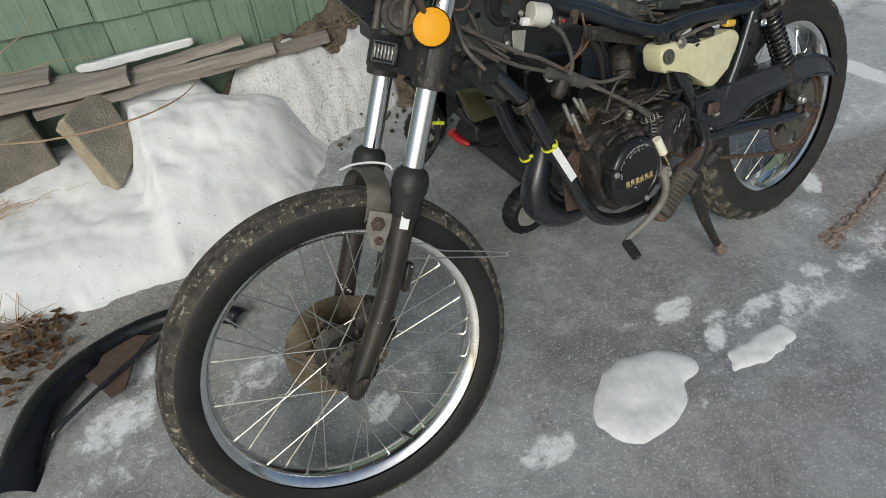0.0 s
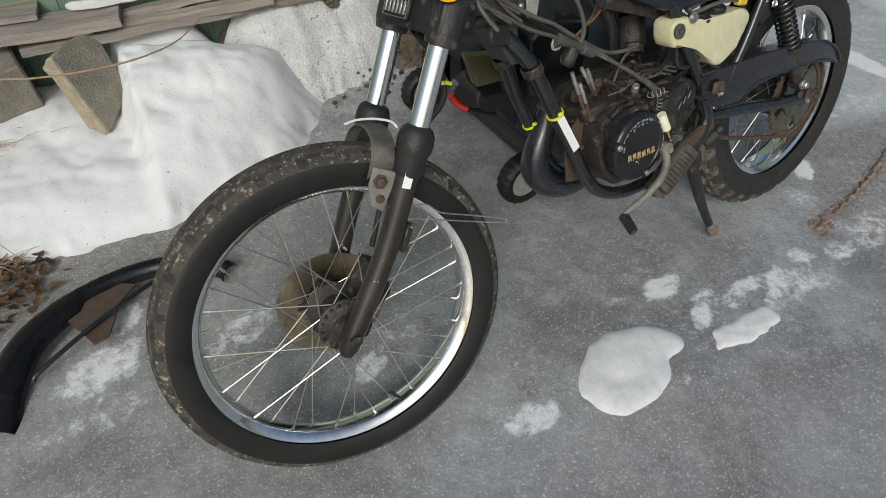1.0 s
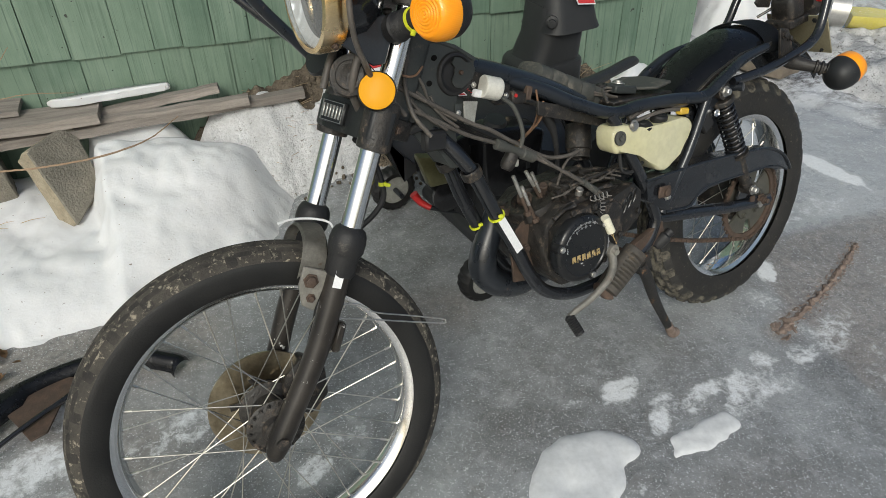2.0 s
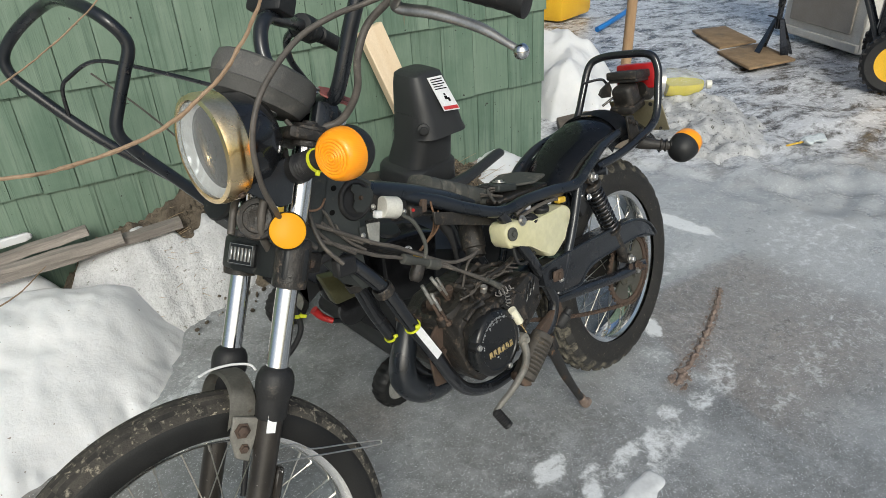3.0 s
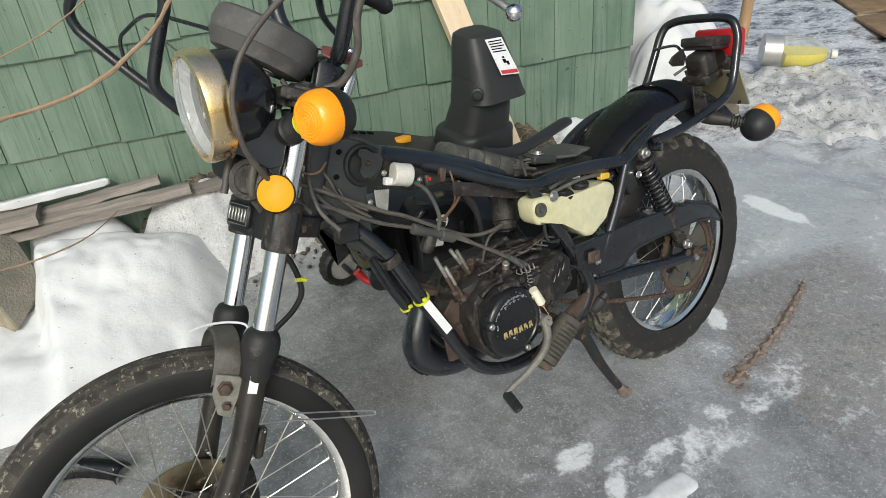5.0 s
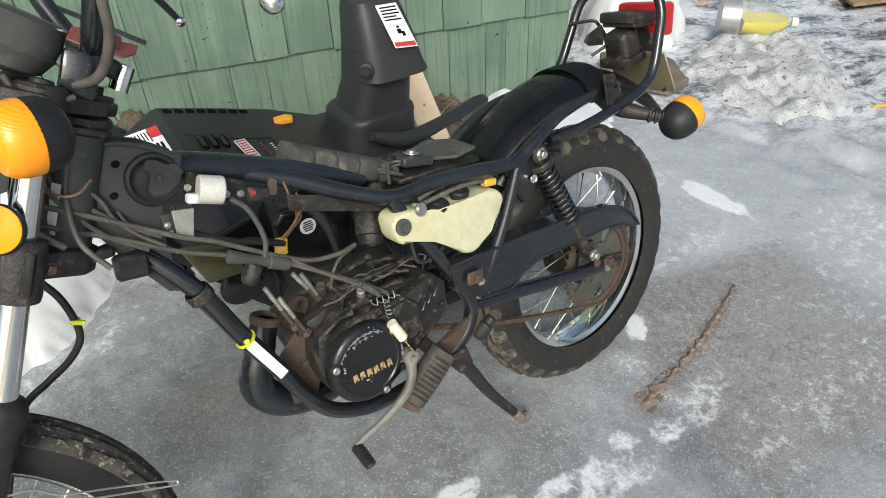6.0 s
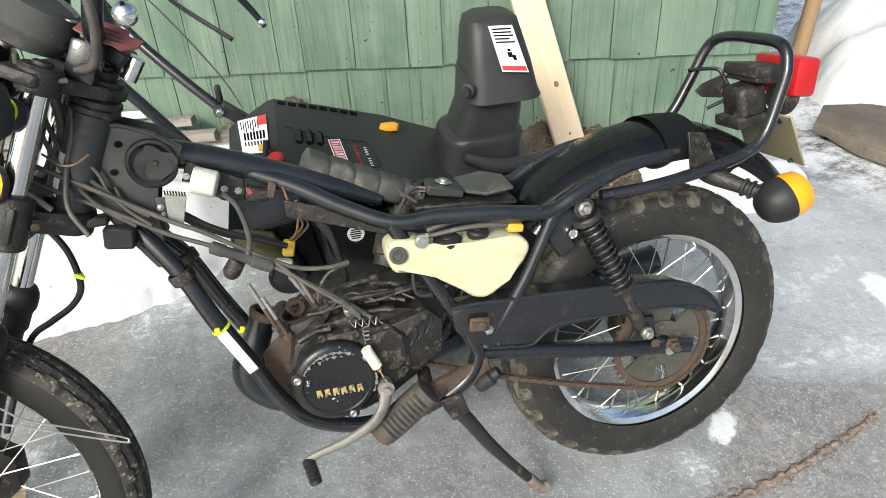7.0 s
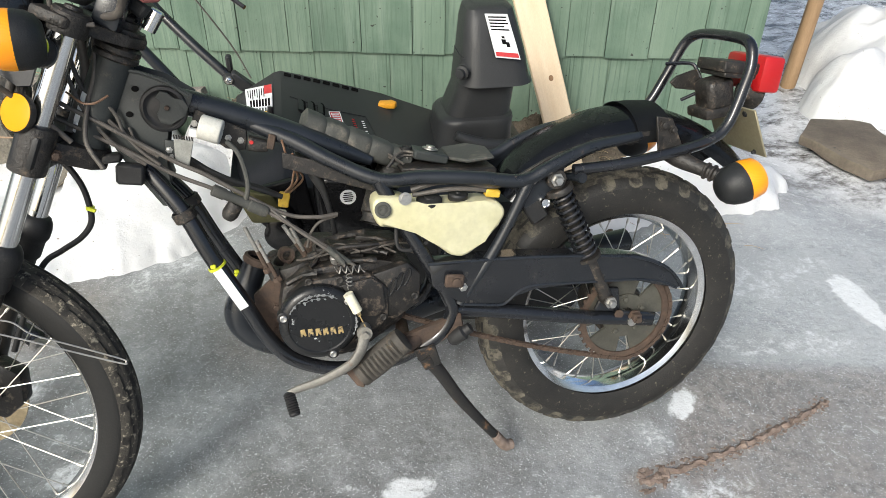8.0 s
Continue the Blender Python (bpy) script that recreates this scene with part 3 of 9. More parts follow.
def cover(x, y):
    frost = 0.0
    for cx, cy, a, b, turn, k in FROST:
        dx, dy = x - cx, y - cy
        if abs(dx) > 0.8 or abs(dy) > 0.8:
            continue
        c, s = math.cos(radians(turn)), math.sin(radians(turn))
        u, v = (dx * c + dy * s) / a, (dy * c - dx * s) / b
        frost = max(frost, k * (1 - step01(math.hypot(u, v) + 0.5 * wobble(x, y, 16, 4.0), 0.55, 1.45)))
    soily = step01(y, 2.48, 2.58) * step01(x, -0.2, 0.2) * (1 - step01(x, 2.0, 2.3))
    browned = 0.9 * soily
    # muddy wet strip past the edge of the frozen slab
    edge_x = 1.588 + 0.09 * (y - 1.5) + 0.006 * wobble(x, y, 9, 2.0)
    strip = step01(x, edge_x, edge_x + 0.012) * (1 - step01(x + 0.2 * wobble(x, y, 4, 3.0), 1.95, 2.45)) * (1 - step01(y + 0.02 * wobble(x, y, 8, 1.0), 1.79, 1.84)) * step01(y, 1.05, 1.35)
    browned = max(browned, 0.66 * strip)
    # darker, browner oval on the open ice before the motorcycle
    browned = max(browned, 0.22 * (1 - step01(math.hypot((x - 0.95) / 0.55, (y - 1.02) / 0.22) + 0.3 * wobble(x, y, 5, 6.0), 0.5, 1.2)))
    # darker, browner streak near the blower's near wheel
    browned = max(browned, 0.5 * (1 - step01(near_line(x, y, (0.60, 1.86), (0.76, 1.82)), 0.03, 0.14)))
    browned = max(browned, 0.75 * (1 - step01(near_line(x, y, (-0.8, 1.90), (0.05, 1.92)), 0.06, 0.24)))
    browned = max(browned, 0.5 * (1 - step01(x, -0.05, 0.35)) * (1 - step01(y, 2.0, 2.1)) * (0.7 + 0.6 * wobble(x, y, 7.0, 2.0)))
    browned = max(browned, 0.8 * (1 - step01(near_line(x, y, (1.50, 1.475), (1.97, 1.712)) + 0.02 * wobble(x, y, 20, 1.0), 0.01, 0.05)))
    old = step01(x + 1.6 * (y - 2.0) + 0.3 * wobble(x, y, 2.0, 9.0), 3.0, 3.9)
    pale = step01(x + 0.25 * (y - 1.5) + 0.2 * wobble(x, y, 2.2, 4.0), 1.55, 2.3) * (1 - 0.8 * clamp01(browned))
    return 0.52 * frost, clamp01(browned), old, 0.68 * pale


xs, ys = spaced(-1.1, 3.3, 0.022, 60), spaced(0.35, 3.2, 0.022, 60)
bm = grid_sheet(xs, ys, ground_z)
cov = [cover(v.co.x, v.co.y) for v in bm.verts]
ground = part("ground", bm, ice, label="grey driveway ice with frost, grit and trodden old snow", sharp=9)
tagged(ground, category="ground", kind="structure")
layer = ground.data.color_attributes.new("cover", "FLOAT_COLOR", "POINT")
layer.data.foreach_set("color", np.array(cov, dtype=np.float32).ravel())


def bank_z(x, y):
    z = 0.007 * wobble(x, y, 30, 2.0) + 0.012 * wobble(x, y, 11, 6.0) + 0.012 * wobble(x, y, 3.2, 1.5)
    return z


def snow_bank(name, label, outline, top, soft, base=0.0, step=0.02, rough=1.0, lift=1.0, mat=None, smooth=0, power=0.6):
    """A drift inside an outline: it rises from the edge to its top height over the soft width."""
    if smooth:
        outline = [(float(q[0]), float(q[1])) for q in glide(outline + outline[:1], smooth)[:-1]]
    bx = [p[0] for p in outline]
    by = [p[1] for p in outline]
    n = len(outline)

    def edge(x, y):
        inside, d = False, 9.0
        for k in range(n):
            (ax, ay), (cx, cy) = outline[k], outline[(k + 1) % n]
            d = min(d, near_line(x, y, (ax, ay), (cx, cy)))
            if (ay > y) != (cy > y) and x < (cx - ax) * (y - ay) / (cy - ay) + ax:
                inside = not inside
        plain = d if inside else -d
        return plain + (0.035 * rough * wobble(x, y, 9, 3.0) + 0.012 * rough * wobble(x, y, 33, 8.0)) * (1 - 0.85 * step01(plain, 0.0, 0.07))

    depth = {}

    def ins(x, y):
        depth[x, y] = edge(x, y)
        return depth[x, y] > (-0.03 if base <= 0.2 else -0.009)

    def height(x, y):
        d = depth[x, y]
        if d < 0:
            return (base + 3.0 * d) if base > 0.2 else lift * ground_z(x, y) + 0.5 * d
        t = top(x, y) if callable(top) else top
        return (base if base > 0.2 else 0.0) + (lift * ground_z(x, y) if base <= 0.2 else 0.0) + (t + (base if base <= 0.2 else 0.0)) * (clamp01(d / soft) * (2 - clamp01(d / soft))) ** power * (1 + 2.2 * bank_z(x, y)) + 0.5 * bank_z(x, y) * clamp01(d / soft)

    xs_, ys_ = np.arange(min(bx) - 0.06, max(bx) + 0.06, step), np.arange(min(by) - 0.06, max(by) + 0.06, step)
    ob = part(name, grid_sheet(list(xs_), list(ys_), height, ins), mat or snow, label=label, sharp=9)
    return tagged(ob, category="snow", kind="stuff")


def bank_top(x, y):
    """Low apron in front and to the left, then a crisp step up to a flat plateau that sinks a little at the wall."""
    q = x + 0.022 * wobble(x, y, 11, 2.0) + 0.010 * wobble(x, y, 31, 5.0) + 0.12 * (y - 2.45)
    side = step01(q, -0.125, -0.065) * (1 - step01(x + 0.03 * wobble(x, y, 8, 8.0), 0.28, 0.46) * (1 - step01(y, 2.56, 2.62)))
    rise = (0.050 + 0.092 * step01(y + 0.02 * wobble(x, y, 7, 5.0), 2.14, 2.52)) * (1 - 0.30 * step01(x, 0.02, 0.36))
    dip = 0.045 * step01(y + 0.02 * wobble(x, y, 12, 3.0), 2.55, 2.59) - 0.075 * step01(y, 2.59, 2.66)
    return 0.082 + 0.02 * step01(y, 2.2, 2.5) + side * (rise - dip) + 0.006 * wobble(x, y, 9, 4.0) + 0.003 * wobble(x, y, 26, 9.0)


snow_bank("snow_bank", "white melting snow bank against the shed, speckled with grit",
          [(-1.3, 1.98), (-0.60, 2.06), (-0.40, 2.03), (-0.22, 2.02), (-0.06, 2.05), (0.06, 2.08), (0.17, 2.12), (0.27, 2.20), (0.35, 2.28), (0.42, 2.38), (0.45, 2.48), (0.45, 2.58), (0.42, 2.64), (0.30, 2.655), (0.22, 2.665), (0.15, 2.82), (-0.1, 2.82), (-1.3, 2.82)],
          bank_top, 0.20, step=0.009, rough=0.9, lift=0.25, power=0.8)
snow_bank("snow_drift", "tail of crusted gritty snow on the soil bank", [(0.37, 2.455), (0.44, 2.462), (0.50, 2.478), (0.57, 2.492), (0.65, 2.495), (0.70, 2.53), (0.735, 2.60), (0.66, 2.635), (0.60, 2.612), (0.55, 2.60), (0.47, 2.605), (0.43, 2.655), (0.22, 2.668), (0.17, 2.61), (0.26, 2.54)],
          lambda x, y: 0.060 + 0.022 * wobble(x, y, 13, 3.0) + 0.012 * wobble(x, y, 37, 1.0), 0.05, step=0.007, rough=1.1, lift=1.0, mat=gritty_snow)
snow_bank("snow_patch", "small rounded patch of white snow on the ice",
          [(0.727, 1.225), (0.738, 1.268), (0.768, 1.302), (0.800, 1.330), (0.864, 1.354), (0.930, 1.337), (0.974, 1.308), (0.981, 1.275), (0.938, 1.250), (0.924, 1.210), (0.866, 1.166), (0.790, 1.158), (0.744, 1.183)], 0.009, 0.07, base=0.003, step=0.006, rough=0.45, smooth=4, mat=packed_snow)
snow_bank("snow_patch", "thin streak of white snow on the ice", [(1.044, 1.246), (1.081, 1.277), (1.149, 1.291), (1.207, 1.299), (1.219, 1.272), (1.176, 1.252), (1.113, 1.240), (1.046, 1.226)], 0.003, 0.03, base=0.003, step=0.005, rough=0.8, smooth=4, mat=packed_snow)
snow_bank("snow_drift", "white snow drift lying against the shed corner on the soil",
          [(1.62, 2.58), (1.68, 2.67), (1.80, 2.70), (2.05, 2.70), (2.18, 2.80), (2.24, 2.68), (2.14, 2.54), (1.96, 2.46), (1.80, 2.48)], 0.060, 0.09, base=0.006, step=0.012, lift=1.0)
snow_bank("snow_drift", "strip of white snow between the soil bank and the motorcycle", [(1.05, 2.40), (1.2, 2.47), (1.4, 2.50), (1.6, 2.52), (1.72, 2.44), (1.55, 2.36), (1.3, 2.34)], 0.05, 0.05, step=0.02)
snow_bank("snow_mound", "large heap of white snow behind the shed corner",
          [(2.70, 3.62), (2.58, 3.47), (2.57, 3.29), (2.75, 3.21), (2.95, 3.25), (3.20, 3.45), (3.32, 3.8), (3.1, 4.2), (2.8, 4.15), (2.70, 3.85)], lambda x, y: 0.31 + 0.08 * wobble(x, y, 3.4, 2.0) + 0.03 * wobble(x, y, 11, 5.0), 0.30, step=0.014)
snow_bank("snow_heap", "low trampled heap of dirty broken snow in the yard",
          [(2.79, 2.92), (3.02, 3.14), (3.25, 3.24), (3.55, 3.12), (3.52, 2.85), (3.40, 2.62), (3.06, 2.36), (2.80, 2.40), (2.72, 2.63)], lambda x, y: 0.040 + 0.035 * wobble(x, y, 9, 2.0) + 0.025 * wobble(x, y, 24, 5.0), 0.12, step=0.013, rough=1.8, mat=trampled_snow)
# ---- the shed wall: combed shingles in courses over boarding
wall = bmesh.new()
box(wall, ((-3.0 + WALL_END) / 2, WALL_Y + 0.08, 1.2), (WALL_END + 3.0, 0.12, 2.6), bevel=0)
wall_north = part("wall_north", wall, shingle_paint, label="shed wall boarded under green painted shingles")
tagged(wall_north, category="wall", kind="structure")
wall = bmesh.new()
box(wall, (WALL_END - 0.06, WALL_Y + 1.8, 1.2), (0.12, 3.3, 2.6), bevel=0)
tagged(part("wall_east", wall, shingle_paint, label="side wall of the green shed"), category="wall", kind="structure")
bm = bmesh.new()
prism(bm, [(2.45, -3.2), (2.6, -3.2), (2.6, 2.2), (2.45, 2.2)], 0, 0.05, Matrix(((0, 1, 0, 0), (1, 0, 0, 0.0), (0, 0, 1, 2.5), (0, 0, 0, 1))))
tagged(part("trim", bm, shingle_paint, label="green eave board along the top of the shed wall"), category="trim", kind="structure")

COURSES = [(-0.02, 0.462), (0.452, 0.737), (0.727, 1.012), (1.002, 1.287), (1.277, 1.562), (1.552, 1.84), (1.83, 2.11), (2.10, 2.4)]
JOINTS = {0: [0.04, 0.135, 0.22, 0.335, 0.46, 0.50, 0.634, 0.757, 0.877, 0.981, 1.09, 1.20, 1.33, 1.45, 1.572, 1.706, 1.781], 1: [0.03, 0.125, 0.206, 0.30, 0.404, 0.56, 0.635, 0.79, 0.951, 1.053, 1.19, 1.30, 1.43, 1.551, 1.686, 1.845],
          2: [0.075, 0.166, 0.231, 0.34, 0.45, 0.579, 0.671, 0.78, 0.90, 1.06, 1.16, 1.27, 1.42, 1.50, 1.62, 1.74, 1.86]}
rng = random.Random(5)
for k, (z0, z1) in enumerate(COURSES):
    cuts = JOINTS.get(k, [])
    lo, hi = (cuts[0], cuts[-1]) if cuts else (0.4, 0.4)
    cuts = list(cuts) or [0.4]
    while lo > -2.9:
        lo -= rng.uniform(0.075, 0.16)
        cuts.append(lo)
    while hi < WALL_END - 0.17:
        hi += rng.uniform(0.075, 0.16)
        cuts.append(hi)
    cuts = sorted(c for c in cuts if -3.0 < c < WALL_END - 0.04) + [WALL_END]
    if k > 4:
        cuts = cuts[::2] + [WALL_END]
    for a, b in zip(cuts, cuts[1:]):
        if b - a < 0.02:
            continue
        drop, tip = rng.uniform(-0.004, 0.004), rng.uniform(0.012, 0.017)
        bm = bmesh.new()
        y0 = WALL_Y + 0.018
        sec = [(0.0, z1), (-0.001, z1), (-tip, z0 + drop), (0.0, z0 + drop)]
        g = rng.uniform(0.0006, 0.0016)
        vs = [[bm.verts.new((x - a, dy, z - z0)) for dy, z in sec] for x in (a + g, b - g)]
        for i in range(4):
            bm.faces.new((vs[0][i], vs[0][(i + 1) % 4], vs[1][(i + 1) % 4], vs[1][i]))
        bm.faces.new(vs[0]), bm.faces.new(vs[1])
        part("shingle", bm, shingle_paint, wall_north, m=Matrix.Translation((a, y0, z0)))


# ---- the motorcycle, stripped of tank, seat and cylinder, leaning on the snow blower
# its own axes: x towards its rear wheel, y to its right, z up; the rear axle is the origin
BIKE = pose(1.439, 1.7063, 0.280, -12.5, 0, 16.5)
motorcycle = thing("motorcycle", "black stripped motorcycle without tank or seat, leaning on a snow blower", "motorcycle", BIKE)
RAKE, TURNED = radians(27.8), radians(-9)
up_fork = Vector((math.sin(RAKE), 0, math.cos(RAKE)))
across = Matrix.Rotation(TURNED, 3, up_fork) @ Vector((0, 1, 0))
back = across.cross(up_fork)
# the turned fork: x to the rear, y to the right, z up along the legs; the front axle is the origin
FORK = Matrix.Translation((-1.213, -0.041, -0.009)) @ Matrix((back, across, up_fork)).transposed().to_4x4()
AXLE = Matrix.Rotation(radians(-90), 4, "X")


def tyre(R, bead, half, tread, n):
    """A tyre about the y axis, with its tread cut into the crown."""
    bm = bmesh.new()
    ht = (R - bead) * 0.53
    rc, prof, m = R - ht, [], 44
    for k in range(m + 1):
        a = radians(-146 + 292 * k / m)
        prof.append((rc + ht * math.cos(a) * (1.0 if abs(a) < 1.57 else 1.05), half * math.sin(a) if abs(a) < 1.57 else half * math.copysign(1, a) * (0.62 + 0.38 * math.sin(abs(a))), a))
    rings = []
    for i in range(n):
        th = 2 * math.pi * i / n
        ring = []
        for r, y, a in prof:
            cut = 0.0
            if abs(a) < 1.25:
                if tread == "rib":
                    zig = math.sin(2 * math.pi * i / 8.0)
                    for y0 in (-0.62, -0.22, 0.22, 0.62):
                        if abs(y / half - y0 - 0.045 * zig) < 0.045:
                            cut = 0.0040
                    if 0.70 < abs(y / half) < 0.93 and i % 8 == 0:
                        cut = 0.0025
                else:
                    col = int(math.floor((y / half + 1) * 3.0))
                    if (i + 3 * (col % 2)) % 6 in (0, 1) or abs(((y / half + 1) * 3.0) % 1.0 - 0.5) > 0.40:
                        cut = 0.006
            rr = r - cut * math.cos(a * 0.6)
            ring.append((bm.verts.new((rr * math.cos(th), y, rr * math.sin(th))), 2 if cut > 0 else (1 if abs(a) < 1.22 else 0)))
        rings.append(ring)
    for i in range(n):
        a, b = rings[i], rings[(i + 1) % n]
        for k in range(m):
            four = (a[k], a[k + 1], b[k + 1], b[k])
            f = bm.faces.new([q[0] for q in four])
            marks = sorted(q[1] for q in four)
            f.material_index = marks[1] if marks[1] == marks[2] else marks[2]
    return bm


def rim(flange, half):
    """A rolled steel rim, about the y axis."""
    bm = bmesh.new()
    f, h = flange, half
    prof = [(f, -h), (f + 0.001, -h + 0.003), (f - 0.005, -h + 0.006), (f - 0.012, -h + 0.009), (f - 0.017, -0.008), (f - 0.019, 0), (f - 0.017, 0.008), (f - 0.012, h - 0.009), (f - 0.005, h - 0.006), (f + 0.001, h - 0.003), (f, h),
            (f - 0.004, h - 0.001), (f - 0.015, h - 0.006), (f - 0.020, 0.012), (f - 0.0225, 0), (f - 0.020, -0.012), (f - 0.015, -h + 0.006), (f - 0.004, -h + 0.001)]
    lathe(bm, prof, AXLE, 96, ring=True)
    return bm


def spoke_mesh(material):
    bm = bmesh.new()
    lathe(bm, [(0.00105, 0), (0.00105, 0.93), (0.0024, 0.931), (0.0024, 1.0)], Matrix.Identity(4), 6)
    ob = part("spoke", bm, material)
    me = ob.data
    bpy.data.objects.remove(ob)
    return me


def lace(wheel, me, count, r_hub, y_hub, r_rim, sweep):
    for i in range(count):
        sd = 1 if i % 2 else -1
        lean = 1 if (i // 2) % 2 else -1
        th = 2 * math.pi * i / count
        hub_a = th - lean * sweep
        a = Vector((r_hub * math.cos(hub_a), sd * y_hub, r_hub * math.sin(hub_a)))
        b = Vector((r_rim * math.cos(th), sd * 0.006, r_rim * math.sin(th)))
        shared("spoke", me, wheel, axis(a, b - a) @ Matrix.Diagonal((1, 1, (b - a).length, 1)))


spokes = spoke_mesh(spoke_steel)

# front wheel
bm = bmesh.new()
lathe(bm, [(0.010, -0.052), (0.020, -0.05), (0.024, -0.04), (0.040, -0.036), (0.046, -0.033), (0.046, -0.028), (0.030, -0.024), (0.024, 0), (0.030, 0.022), (0.048, 0.028), (0.048, 0.034), (0.034, 0.038), (0.012, 0.05)], AXLE, 40)
for k in range(18):
    a = 2 * math.pi * k / 18
    bolt(bm, (0.041 * math.cos(a), -0.036, 0.041 * math.sin(a)), (0, -1, 0), 0.0024, 0.003)
front_wheel = part("front_wheel", bm, greasy, motorcycle, "spoked front wheel with greasy black hub", FORK @ Matrix.Translation((0.001, 0.0116, 0.018)))
tyre_ob = part("tyre", tyre(0.297, 0.236, 0.036, "rib", 224), rubber, front_wheel, "worn ribbed tyre with dried mud")
tyre_ob.data.materials.append(tread_dust)
tyre_ob.data.materials.append(tread_groove)
part("rim", rim(0.242, 0.026), rim_chrome, front_wheel, "chromed steel rim")
lace(front_wheel, spokes, 36, 0.041, 0.031, 0.225, 1.05)
bm = bmesh.new()
lathe(bm, [(0.045, 0.044), (0.095, 0.044), (0.095, 0.048), (0.045, 0.048)], AXLE, 56, ring=True)
disc = part("brake_disc", bm, disc_metal, front_wheel, "tarnished brake disc")
bm = bmesh.new()
lathe(bm, [(0.022, 0.036), (0.036, 0.038), (0.036, 0.046), (0.022, 0.048)], AXLE, 32, ring=True)
for k in range(6):
    a = 2 * math.pi * k / 6
    tube(bm, [(0.03 * math.cos(a), 0.043, 0.03 * math.sin(a)), (0.06 * math.cos(a + 0.2), 0.043, 0.06 * math.sin(a + 0.2))], 0.006, 6, 1)
part("disc_carrier", bm, greasy, disc, "greasy black disc carrier")
bm = bmesh.new()
rod(bm, (0, -0.082, 0), (0, 0.10, 0), 0.0075)
lathe(bm, [(0.0105, -0.090), (0.0105, -0.082), (0.008, -0.081)], AXLE, 6)
lathe(bm, [(0.0135, -0.0815), (0.0135, -0.079), (0.008, -0.079)], AXLE, 20)
part("axle", bm, greasy, front_wheel, "greasy axle end")
bm = bmesh.new()
rod(bm, (0.150, -0.012, -0.160), (0.125, -0.014, -0.145), 0.0035)
part("valve", bm, rubber_soft, front_wheel)

# fork legs
SHIFT = Matrix.Translation((0.007, 0.018, 0.0))
TOP = FORK @ SHIFT
LEGS = ((-1, 0.028, -0.050), (1, 0.010, 0.088))
for sd, LEG, y in LEGS:
    bm = bmesh.new()
    low = y + 0.006 * sd
    tube(bm, [(-0.002, low, -0.018), (-0.001, low, -0.008), (0.001, low, 0.016), (0.009, low, 0.066), (LEG - 0.004, (low + y) / 2, 0.17), (LEG, y, 0.30)], [0.010, 0.015, 0.0185, 0.0180, 0.0180, 0.0190], 24, 4)
    box(bm, (LEG - 0.016, y - 0.008 * sd, 0.262), (0.024, 0.016, 0.040), bevel=0.005)
    if sd < 0:
        box(bm, (LEG + 0.024, y, 0.19), (0.014, 0.016, 0.05), bevel=0.004)
    leg = part("fork_leg", bm, slider_paint, motorcycle, "worn black fork slider with chipped paint", FORK)
    bm = bmesh.new()
    lathe(bm, [(0.0205, 0.288), (0.0228, 0.292), (0.0235, 0.318), (0.0245, 0.321), (0.0275, 0.328), (0.0280, 0.342), (0.0265, 0.352), (0.0225, 0.360), (0.0165, 0.364)], Matrix.Translation((LEG, y, 0)), 28)
    part("dust_cover", bm, rubber_soft, leg, "black rubber dust cover")
    bm = bmesh.new()
    rod(bm, (LEG, y, 0.34), (LEG, y, 0.708), 0.0158, n=32)
    part("stanchion", bm, chrome, leg, "pitted chrome fork tube")
bm = bmesh.new()
quad_plate(bm, [(0.016, -0.0690, 0.272), (0.029, -0.0705, 0.272), (0.029, -0.0710, 0.298), (0.016, -0.0695, 0.298)], -0.0012)
part("sticker", bm, sticker_white, motorcycle, "worn white sticker", FORK)
# fender stay between the legs, with two bolts
bm = bmesh.new()
prev = None
for k in range(23):
    a = math.pi * (0.5 - k / 22.0)
    y, z = 0.018 + 0.062 * math.sin(a), 0.280 + 0.064 * max(0.0, math.cos(a)) ** 0.5
    row = [bm.verts.new((x, y, z - 0.004 * abs(x) / 0.02)) for x in (-0.031, -0.028, -0.012, 0.003, 0.006)]
    for q, dz in ((row[0], -0.004), (row[4], -0.004)):
        q.co.z += dz
    if prev:
        for i in range(4):
            bm.faces.new((prev[i], prev[i + 1], row[i + 1], row[i]))
    prev = row
bmesh.ops.solidify(bm, geom=bm.faces[:], thickness=0.003)
stay = part("fender_stay", bm, dusty_steel, motorcycle, "dirty steel fender stay over the front tyre", FORK)
bm = bmesh.new()
prism(bm, [(-0.028, 0.262), (-0.016, 0.232), (0.004, 0.226), (0.014, 0.290), (-0.027, 0.292)], -0.051, -0.0450, bevel=0.0015, segs=1)
part("stay_lug", bm, dusty_steel, stay, "flat end of the stay")
for x, z, r in ((-0.012, 0.272, 0.008), (-0.006, 0.246, 0.005)):
    bm = bmesh.new()
    bolt(bm, (x, -0.051, z), (0, -1, 0), r, 0.006)
    part("bolt", bm, rust, stay, "rusty bolt")
bm = bmesh.new()
tube(bm, [(0.040, -0.058, 0.222), (0.090, -0.052, 0.224), (0.180, -0.042, 0.226), (0.233, -0.036, 0.228), (0.236, -0.036, 0.232), (0.228, -0.036, 0.235), (0.16, -0.044, 0.236), (0.10, -0.052, 0.237), (0.070, -0.056, 0.248), (0.044, -0.058, 0.244)], 0.0013, 6, 5)
part("wire_guide", bm, steel, motorcycle, "bent wire cable guide", FORK)
bm = bmesh.new()
